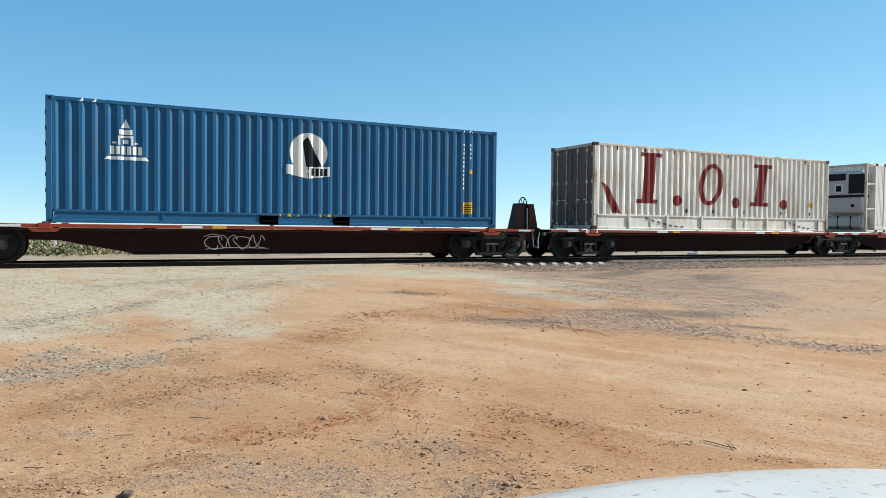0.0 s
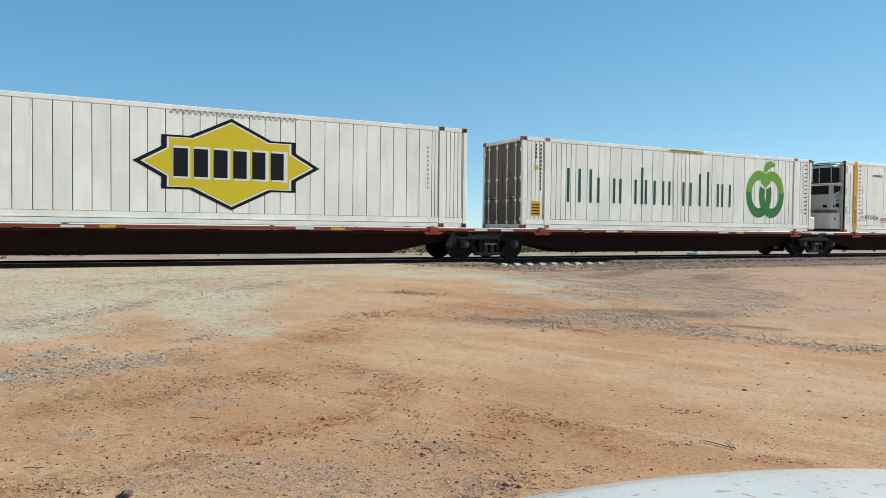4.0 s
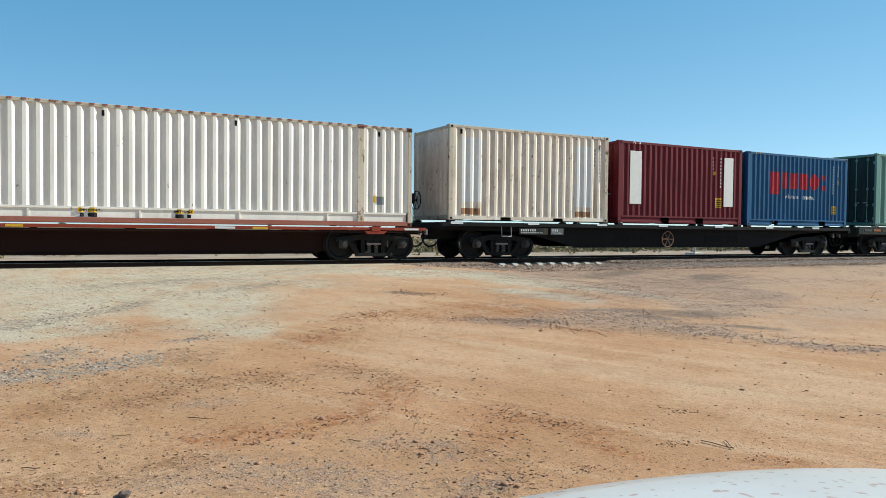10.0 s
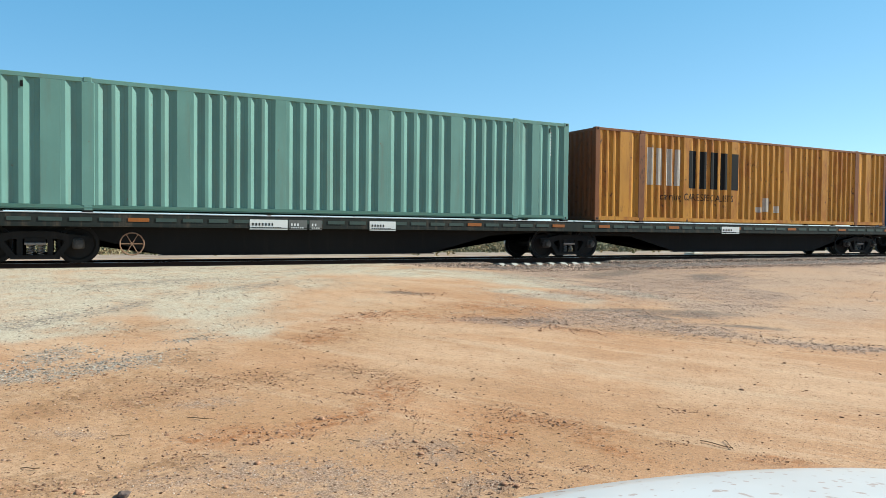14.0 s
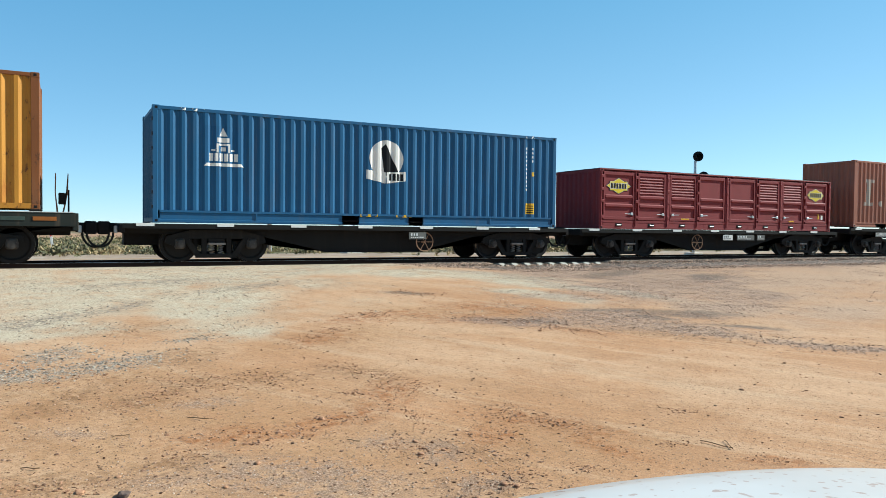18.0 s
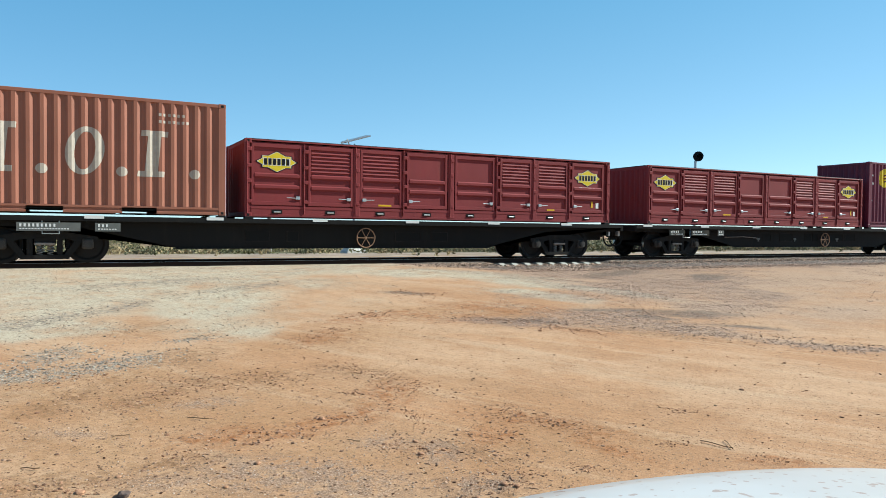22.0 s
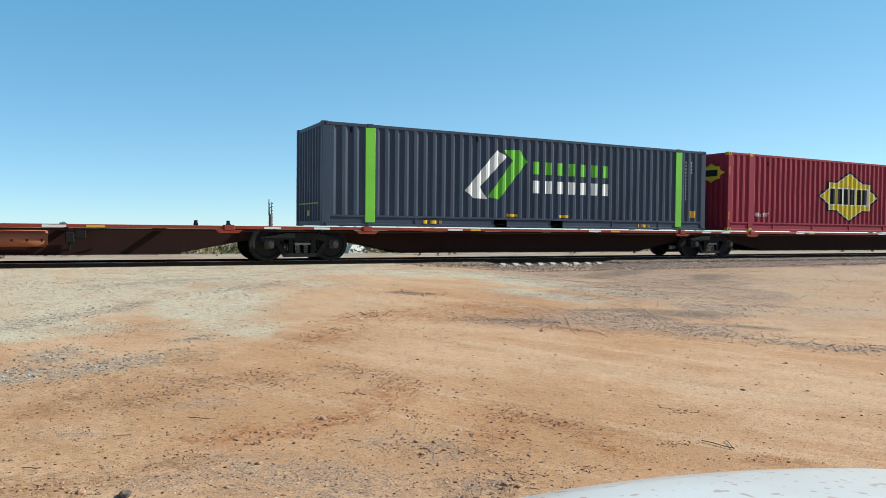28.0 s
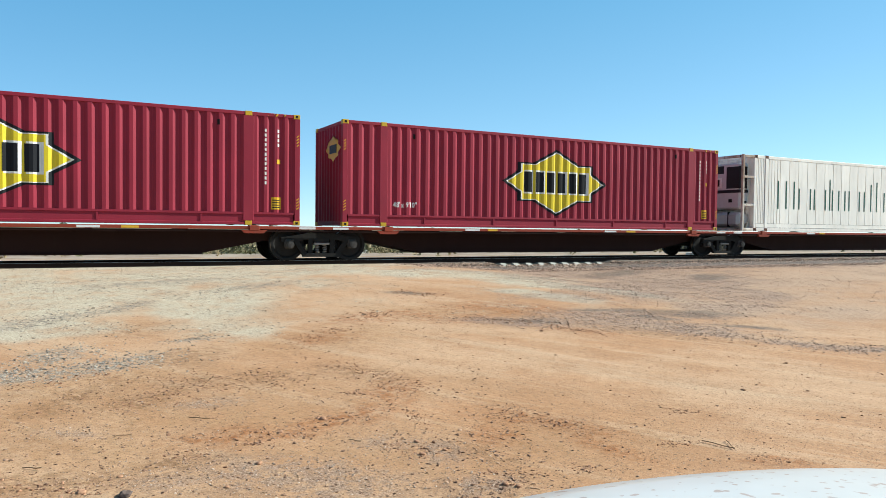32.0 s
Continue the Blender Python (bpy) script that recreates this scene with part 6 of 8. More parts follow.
for x in (6.0, 8.1):
    w.lay("warning_label", [rect(x - 0.04, 0.26, x + 0.46, 0.37)], P_GOLDLBL, lift=0.016)
    w.letter("EMPTY ONLY", x - 0.01, 0.285, 0.060, P_BLACK, wide=0.92, bold=0.003).location.y = -0.014
    # shade beneath the label, painted on as a black patch
    w.lay("label_shade", [rect(x, 0.15, x + 0.40, 0.24)], P_BLACK, lift=0.016)
lifting_holes(w, [(0.75, 2.62), (6.5, 2.62), (9.6, 2.62), (13.6, 2.62), (0.4, 1.2)])
w.lay("number_strip", [rect(0.42, 0.95 + 0.1 * k, 0.52, 1.02 + 0.1 * k) for k in range(3)] + [rect(13.5, 0.62, 13.75, 0.85)], P_GREY)
w.lay("caution_label", [rect(13.42, 0.68, 13.56, 0.86)], P_GOLDLBL)

C_CREAMD = paint("weathered_cream_paint", (0.90, 0.77, 0.63), 0.75, 0.35, 0.5, rust_color=(0.22, 0.10, 0.045), blotch=(0.66, 0.52, 0.38))
w = container(93.76, B60Z, 6.10, 2.86, C_CREAMD, "cream twenty-foot container with rusty corner posts", rail_mat=C_RUSTY, cast=C_RUSTY, rail=0.13, base_mat=C_CREAMD, pitch=0.29, pockets=((1.84, 2.22), (3.85, 4.25)), group=BOXES, corner=0.16)
w.lay("white_patch", [rect(0.42, 0.55, 1.12, 2.50)], P_WHITE, "fresh white paint patch", lift=0.003)
w.lay("white_patch", [rect(4.72, 0.48, 5.38, 2.50)], P_WHITE, "fresh white paint patch", lift=0.003)
w.lay("rust_bleed", [rect(0.44, 0.17, 1.10, 0.36), rect(4.74, 0.17, 5.36, 0.34)], C_BLEED, "brown stained patch", lift=0.003)
code(w, 5.52, 2.35, 5, P_GREY)
code(w, 5.72, 2.35, 9, P_GREY)
w.lay("label_plate", [rect(1.58, 0.02, 1.84, 0.10)], P_WHITE, lift=0.012)
lifting_holes(w, [(0.42, 2.66), (5.72, 2.5)])

# ---- maroon and blue twenty-foot boxes ----
w = container(100.30, B60Z, 6.06, 2.82, C_MAROON, "maroon twenty-foot container with white bars", doors=True, rail=0.26, pitch=0.25, pockets=((2.0, 2.36), (3.7, 4.06)), group=BOXES, corner=0.16)
for x0, x1 in ((0.52, 1.04), (5.10, 5.58)):
    part("white_bar", boxes((x0, x1, -1.222, -1.205, 0.66, 2.48), bevel=0.003), P_WHITE, w.ob, "white painted bar")
caution_label(w, 4.66, 0.62, 0.34, 0.36)
code(w, 4.55, 2.40, 4, P_WHITE, 0.07, 0.13)
code(w, 4.90, 2.40, 9, P_WHITE, 0.07, 0.13)
w.lay("small_label", [rect(4.55, 1.82, 4.66, 1.95)], P_GOLDLBL)
hazard(w, 0.5, 2.73, 0.5)
w = container(106.68, B60Z, 6.06, 2.82, C_MIDBLUE, "blue twenty-foot container with red block markings", rail=0.24, pitch=0.25, pockets=((1.4, 1.76), (4.3, 4.66)), group=BOXES, corner=0.16)
w.lay("red_block", [rect(1.32, 1.22, 1.86, 2.10), rect(2.02, 1.46, 2.30, 2.10), rect(2.46, 1.46, 2.92, 2.10), rect(3.08, 1.46, 3.54, 2.10), rect(4.42, 1.46, 4.64, 1.66), rect(4.42, 1.88, 4.64, 2.08)], P_SCARLET, "red block marking")
for cx in (3.90,):
    w.lay("red_disc", [disc(cx + 0.03, 1.78, 0.29, 0.33, 24)], P_SCARLET, "red disc marking")
w.letter("Always", 2.16, 1.08, 0.17, P_WHITE, wide=1.22)
w.letter("more.", 3.26, 1.08, 0.17, P_WHITE, wide=1.22, bold=0.012)
caution_label(w, 5.08, 0.50, 0.30, 0.34)
code(w, 5.12, 2.42, 10, P_WHITE, 0.06, 0.12)
code(w, 5.42, 2.42, 4, P_WHITE, 0.06, 0.12)
w.lay("small_label", [rect(5.42, 1.75, 5.52, 1.90)], P_GOLDLBL)
hazard(w, 0.4, 2.73, 0.4, P_GOLDLBL)

# ---- fifty-three-foot boxes ----
STIFF = [(1.27, 0.42, False), (2.05, 0.28, True), (4.20, 0.32, False), (6.65, 0.30, False), (9.60, 0.30, False), (11.95, 0.34, False), (14.10, 0.26, True), (14.85, 0.28, False)]
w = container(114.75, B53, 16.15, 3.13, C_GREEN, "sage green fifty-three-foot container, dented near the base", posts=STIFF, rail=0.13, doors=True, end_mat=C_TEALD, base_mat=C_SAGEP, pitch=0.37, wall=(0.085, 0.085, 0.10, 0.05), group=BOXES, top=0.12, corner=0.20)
code(w, 15.45, 2.75, 8, P_WHITE, 0.06, 0.10)
lifting_holes(w, [(15.4, 2.85), (0.7, 2.85)])
part("base_shade", boxes((0.2, 15.95, -1.228, -1.20, 0.05, 0.075)), C_SAGEP, w.ob)
w = container(132.02, B53, 16.15, 3.13, C_GOLD, "golden yellow fifty-three-foot container with rusty posts", posts=STIFF, post_mat=C_RUSTGOLD, rail_mat=C_RUSTGOLD, rail=0.14, base_mat=C_GOLD, end_mat=C_RUSTGOLD, pitch=0.33, wall=(0.085, 0.085, 0.085, 0.05), group=BOXES, top=0.10, corner=0.18)
w.lay("white_block", blocks(2.30, 1.28, 4.08, 2.58, 4, 0.62), P_PALE, "faded white block marking")
w.lay("black_block", blocks(4.30, 1.22, 7.05, 2.58, 5, 0.66), M_BLACK, "worn black block marking")
w.letter("carrying CARE SPECIALISTS", 2.95, 0.78, 0.26, M_BLACK, wide=0.90)
w.lay("pale_patch", [rect(8.30, 0.45, 8.66, 0.98), rect(7.85, 0.42, 8.2, 0.62), rect(8.9, 0.42, 9.2, 0.68)], P_PALE, "pale scuffed patch")

# ---- low boxes with side gates ----
GATES = [(0.17, 1.53, "badge"), (1.70, 2.98, "louvre"), (3.20, 4.48, "louvre"), (4.64, 5.96, "plain"), (6.23, 7.62, "plain"), (7.82, 9.00, "louvre"), (9.20, 10.42, "louvre"), (10.60, 11.92, "badge")]
GROUP_LOW = "half-height containers with side gates"


def low_box(x, z):
    w = container(x, z, 12.19, 2.05, C_LOW, "low red-brown container with louvred side gates", pane=False, rail=0.28, top=0.05, group=GROUP_LOW, corner=0.12)
    ob = w.ob
    h = 1.22
    part("dark_cover_edge", boxes((0.03, 12.16, -1.205, 1.205, 2.0, 2.06), bevel=0.02), C_TARP, ob, "dark cover along the top")
    part("inner_wall", boxes((0.1, 12.09, -h + 0.065, -h + 0.08, 0.2, 1.98)), C_LOW, ob)
    part("skirt", boxes((0.12, 12.07, -h + 0.012, -h + 0.06, 0.03, 0.30), bevel=0.006), C_LOW, ob)
    flat = Wall(ob, [(0, 0), (12.19, 0)], -h + 0.038)
    for a, b, kind in GATES:
        g = part("side_gate", boxes((a, b, -h + 0.040, -h + 0.062, 0.32, 1.94)), C_LOW, ob)
        bm = boxes((a, a + 0.07, -h, -h + 0.045, 0.32, 1.94), (b - 0.07, b, -h, -h + 0.045, 0.32, 1.94), (a, b, -h + 0.002, -h + 0.045, 1.84, 1.94), (a, b, -h + 0.002, -h + 0.045, 0.32, 0.42), bevel=0.006)
        part("gate_border", bm, C_LOW, g)
        for zz in (0.76, 1.06):
            part("gate_ridge", boxes((a + 0.06, b - 0.06, -h - 0.012, -h + 0.055, zz - 0.02, zz + 0.11), bevel=0.032), C_LOW, g)
        if kind == "louvre":
            for k in range(6):
                zz = 1.22 + k * 0.10
                bm = bmesh.new()
                v = [bm.verts.new(c) for c in ((a + 0.09, -h + 0.040, zz + 0.085), (b - 0.09, -h + 0.040, zz + 0.085), (b - 0.09, -h + 0.004, zz + 0.02), (a + 0.09, -h + 0.004, zz + 0.02), (b - 0.09, -h + 0.040, zz), (a + 0.09, -h + 0.040, zz))]
                for f in ((0, 3, 2, 1), (3, 5, 4, 2), (0, 5, 3), (1, 2, 4)):
                    bm.faces.new([v[i] for i in f])
                part("louvre", bm, C_LOW, g)
        if kind == "badge":
            star(flat, (a + b) / 2 - 0.58, (a + b) / 2 + 0.58, 1.18, 1.76)
        bm = bmesh.new()
        xe = b - 0.12 if a < 3 or 6 < a < 8.5 else a + 0.12
        s = -1 if a < 3 or 6 < a < 8.5 else 1
        cyl(bm, (xe, -h - 0.012, 0.52), (xe + s * 0.30, -h - 0.012, 0.53), 0.013, 7)
        box(bm, xe - 0.06, xe + 0.06, -h - 0.03, -h + 0.02, 0.48, 0.57, 0.01)
        part("gate_latch", bm, M_STEEL, g, "worn steel latch")
    posts = [0.09, 1.615, 3.09, 4.56, 6.10, 7.72, 9.10, 10.51, 12.10]
    for k, x0 in enumerate(posts):
        bm = bmesh.new()
        cyl(bm, (x0 - 0.03, -h - 0.005, 0.10), (x0 - 0.03, -h - 0.005, 1.98), 0.018, 7)
        if k in (2, 4, 6):
            box(bm, x0 - 0.10, x0 + 0.10, -h + 0.0, -h + 0.05, 0.05, 1.95, 0.01)
        part("locking_rod", bm, C_LOW, ob)
        for zz in (0.42, 0.95, 1.35, 1.78):
            part("hinge", boxes((x0 - 0.02, x0 + 0.08, -h - 0.022, -h + 0.03, zz - 0.05, zz + 0.05), bevel=0.01), C_LOW, ob)
    for k in range(8):
        x0 = 0.85 + 1.48 * k
        # dark plate for the recess; its shade is only colour
        part("lashing_recess", boxes((x0 - 0.14, x0 + 0.14, -h + 0.004, -h + 0.02, 0.10, 0.20)), M_DARK, ob)
        bm = bmesh.new()
        cyl(bm, (x0 - 0.09, -h - 0.005, 0.14), (x0 + 0.09, -h - 0.005, 0.14), 0.022, 8)
        part("lashing_roller", bm, M_STEEL, ob, "worn lashing roller")
    flat.lay("small_label", [rect(3.75, 0.36, 4.15, 0.41), rect(9.6, 0.36, 9.9, 0.41)], P_GOLDLBL, lift=0.04)
    flat.lay("number_strip", blocks(10.9, 1.10, 11.55, 1.16, 9, 0.6), P_WHITE, lift=0.04)
    flat.lay("small_label", [rect(11.42, 0.50, 11.50, 0.70)], P_GOLDLBL)
    flat.lay("small_label", [rect(11.62, 0.48, 11.74, 0.66)], P_WHITE)
    return ob


low_box(164.58, B40Z - 0.02)
low_box(184.86, B60Z - 0.02)
low_box(198.75, B60Z - 0.02)

# ---- single twenty-foot boxes ----
w = container(178.32, B60Z, 6.06, 2.84, C_BROWN, "red-oxide twenty-foot container with faded pale markings", rail=0.20, base_mat=C_BROWN, rail_mat=C_BROWN, pitch=0.287, pockets=((1.60, 2.36), (3.62, 4.40)), group=BOXES, corner=0.19)
for x0 in (0.75, 4.0):
    slab_mark(w, x0 + 0.12, 0.92, 2.05, 0.30, 0.16, 0.10, P_PALE, "faded pale slab marking")
w.lay("plain_ring", slant_ring(2.82, 1.48, 0.42, 0.57, 0.20, 0.06), P_PALE, "faded pale ring marking")
for x in (1.92, 3.62, 5.3):
    w.lay("plain_dot", [disc(x, 1.02, 0.13, 0.12, 14)], P_PALE)
w.lay("number_strip", blocks(4.45, 2.42, 5.1, 2.49, 6, 0.6) + blocks(4.45, 2.25, 5.2, 2.32, 7, 0.6), P_PALE)
w = container(211.38, B60Z, 6.06, 2.82, C_PLUM, "plum twenty-foot container with a yellow disc badge", rail=0.24, pitch=0.25, pockets=((2.0, 2.36), (3.7, 4.06)), group=BOXES, corner=0.16)
w.lay("badge_disc", [disc(1.12, 2.14, 0.42, 0.40)], P_YELLOW, "yellow disc badge")
w.lay("disc_slashes", [[(1.1, 1.95 + 0.13 * k), (1.34, 2.03 + 0.13 * k), (1.34, 2.09 + 0.13 * k), (1.1, 2.01 + 0.13 * k)] for k in range(3)], C_PLUM, lift=0.008)
w.lay("plain_bar", blocks(1.60, 2.24, 2.15, 2.36, 4, 0.75) + blocks(1.60, 2.06, 2.85, 2.18, 10, 0.75) + blocks(1.60, 1.88, 2.45, 2.0, 7, 0.75), P_YELLOW, "yellow bar markings")
w.lay("scuff", [rect(3.42, 1.72, 3.48, 1.86), rect(3.52, 1.62, 3.58, 1.9), rect(3.66, 1.8, 3.76, 1.88), rect(3.3, 1.45, 3.36, 1.52), rect(3.62, 1.42, 3.68, 1.56), rect(0.22, 2.2, 0.36, 2.27), rect(0.24, 1.84, 0.38, 1.93), rect(0.24, 1.12, 0.32, 1.2)], P_WHITE, "white scuffs")
caution_label(w, 5.08, 0.45, 0.34, 0.36)
code(w, 5.28, 2.45, 10, P_WHITE, 0.06, 0.12)
code(w, 5.52, 2.45, 4, P_WHITE, 0.06, 0.12)
w.lay("small_label", [rect(5.42, 1.5, 5.52, 1.64)], P_GOLDLBL)
P_SOOT = paint("worn_black_marking", (0.03, 0.022, 0.02), 0.6, 0.3, 0.6, rust_color=(0.36, 0.08, 0.03))
w = container(219.72, B5, 6.06, 2.88, C_ORANGE, "orange twenty-foot container with faded black markings", rail=0.20, rail_mat=C_ORANGE, base_mat=C_RED, pitch=0.287, pockets=((1.72, 2.22), (3.72, 4.2)), group=BOXES, corner=0.19)
for x0 in (0.85, 3.85):
    slab_mark(w, x0 + 0.12, 0.90, 2.0, 0.28, 0.15, 0.10, P_SOOT, "worn black slab marking")
w.lay("plain_ring", slant_ring(2.70, 1.46, 0.38, 0.55, 0.18, 0.06), P_SOOT, "worn black ring marking")
for x in (1.92, 3.45, 5.15):
    w.lay("plain_dot", [disc(x, 1.0, 0.12, 0.13, 14)], M_BLACK)
w.lay("faded_band", [rect(0.20, 0.21, 5.86, 0.88)], C_PINK, "faded orange lower band", lift=0.002)
w.lay("number_strip", blocks(4.7, 2.62, 5.3, 2.72, 5, 0.7), P_PALE)

# ---- slate and red-brown long boxes ----
w = container(234.28, B5, 14.60, 2.88, C_SLATE, "slate grey container with bright green bands", posts=[(1.42, 0.30, True), (13.26, 0.30, True)], post_mat=C_LIME, cast=C_SLATE, rail=0.32, pitch=0.30, pockets=((5.55, 6.0), (7.7, 8.15)), group=BOXES, corner=0.24)
w.lay("white_slash", [[(4.50, 1.12), (5.62, 2.40), (5.98, 2.22), (5.02, 1.25), (5.28, 0.88), (4.80, 0.90)]], P_WHITE, "white slanted marking")
w.lay("green_slash", [[(5.30, 0.95), (6.20, 2.10), (5.85, 2.42), (6.45, 2.45), (6.75, 2.10), (5.70, 0.88)]], P_LIME, "green slanted marking")
w.lay("green_block", blocks(6.98, 1.72, 10.25, 2.12, 7, 0.52), P_LIME, "green block marking")
w.lay("white_block", blocks(6.98, 1.12, 10.25, 1.52, 7, 0.55), P_WHITE, "white block marking")
for x in (6.0, 8.0):
    w.lay("small_label", [rect(x, 0.36, x + 0.4, 0.44)], P_GOLDLBL)
w.lay("small_label", [rect(3.1, 0.10, 3.7, 0.2), rect(11.4, 0.08, 11.9, 0.18)], P_GOLDLBL, lift=0.016)
w.lay("caution_label", [rect(13.85, 0.45, 14.1, 0.70)], P_GOLDLBL)
code(w, 13.62, 2.40, 12, P_WHITE, 0.07, 0.12)
code(w, 13.9, 2.40, 4, P_WHITE, 0.07, 0.12)
lifting_holes(w, [(0.85, 2.68), (4.9, 2.68), (9.3, 2.68)])
part("end_stripe", boxes((-0.004, 0.006, -0.9, 0.9, 0.62, 0.66)), P_LEAF, w.ob)
part("end_label", boxes((-0.004, 0.006, -0.12, 0.12, 0.28, 0.45)), P_GOLDLBL, w.ob)
for x in (250.05, 265.88):
    w = container(x, B5, 14.63, 2.96, C_RED, "red-brown forty-eight-foot container with a yellow star badge", posts=[(1.24, 0.24, True), (13.26, 0.28, True)], cast=C_YCAST, rail=0.34, pitch=0.30, wall=(0.085, 0.075, 0.07, 0.04), group=BOXES, corner=0.15)
    star(w, 5.22, 9.38, 0.40, 2.55)
    w.letter("48' x 9'10\"", 1.55, 0.56, 0.16, P_WHITE, wide=0.80, bold=0.004)
    caution_label(w, 13.86, 0.42, 0.26, 0.32)
    code(w, 13.68, 2.45, 12, P_WHITE, 0.08, 0.125)
    code(w, 14.02, 2.45, 4, P_WHITE, 0.08, 0.125)
    w.lay("small_label", [rect(14.0, 1.62, 14.1, 1.74)], P_GOLDLBL)
    for x0 in (0.03, 14.53):
        for z0 in (0.42, 2.1):
            w.lay("hazard_stripe", [[(x0, z0 + 0.08 * k), (x0 + 0.07, z0 + 0.05 + 0.08 * k), (x0 + 0.07, z0 + 0.08 + 0.08 * k), (x0, z0 + 0.03 + 0.08 * k)] for k in range(4)], P_GOLDLBL, lift=0.014)
    hazard(w, 13.75, 2.87, 0.5, P_GOLDLBL)
    lifting_holes(w, [(12.5, 2.62), (2.2, 2.62)])
    bm = bmesh.new()
    for p in ([(-0.85, 1.9), (-0.2, 1.9), (-0.2, 2.5), (-0.85, 2.5)],):
        v = [bm.verts.new((0.008, -0.4 + (y + 0.4) * 1.2, 2.2 + (zz - 2.2) * 0.74)) for y, zz in ((-0.95, 2.2), (-0.75, 2.35), (-0.75, 2.5), (-0.55, 2.55), (-0.4, 2.7), (-0.25, 2.55), (-0.05, 2.5), (-0.05, 2.35), (0.15, 2.2), (-0.05, 2.05), (-0.05, 1.9), (-0.25, 1.85), (-0.4, 1.7), (-0.55, 1.85), (-0.75, 1.9), (-0.75, 2.05))]
        bm.faces.new(v)
    bmesh.ops.triangulate(bm, faces=bm.faces[:], ngon_method="EAR_CLIP")
    part("end_badge", bm, P_YELLOW, w.ob, "yellow star badge on the end")
    part("end_badge_block", boxes((-0.002, 0.007, -0.7, -0.1, 2.08, 2.32)), P_BLACK, w.ob)

# ---- wagon ends and marks ----
def wheel_column(ob, x, material, z=0.0):
    """A dark tapered column with a brake wheel on its trailing side and a hanging chain."""
    bm = prism(bmesh.new(), [(x - 0.32, z), (x + 0.10, z), (x + 0.10, z + 1.0), (x - 0.12, z + 1.0)], -0.16, 0.16)
    box(bm, x - 0.06, x + 0.20, -0.18, 0.18, z + 0.75, z + 1.06, 0.02)
    c = part("brake_column", bm, material, ob, "dark brake column")
    bm = hand_wheel(bmesh.new(), (x + 0.32, -0.05, z + 0.86), 0.28, "X")
    cyl(bm, (x + 0.1, -0.05, z + 0.86), (x + 0.34, -0.05, z + 0.86), 0.025, 8)
    part("brake_wheel", bm, material, c)
    bm = bmesh.new()
    for k in range(14):
        zz = z + 0.62 - k * 0.06
        ring(bm, (x + 0.14, -0.17, zz), 0.028, 0.008, 8, "X" if k % 2 else "Y")
    part("chain", bm, material, c)


M_STAN = paint("rust_worn_stanchion", (0.20, 0.085, 0.045), 0.6, 0.5, 0.6)
GIRDER_HOLES = ((6.82, 7.24), (7.80, 8.54), (9.34, 9.69), (9.83, 10.15), (10.91, 11.77), (11.96, 12.61))


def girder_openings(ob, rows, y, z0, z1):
    """Rounded openings of the belly girder: dark sheets laid on it as painted shade, with a folded rim."""
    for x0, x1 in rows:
        o = part("girder_opening", boxes((x0, x1, y - 0.004, y + 0.01, z0, z1), bevel=0.0), M_DARK, ob, "dark sheet on the girder for an opening's shade")
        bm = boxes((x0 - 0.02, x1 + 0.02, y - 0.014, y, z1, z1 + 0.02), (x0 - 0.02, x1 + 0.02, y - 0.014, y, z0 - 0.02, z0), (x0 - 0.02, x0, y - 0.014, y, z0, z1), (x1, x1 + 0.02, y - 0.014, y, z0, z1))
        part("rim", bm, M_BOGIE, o)


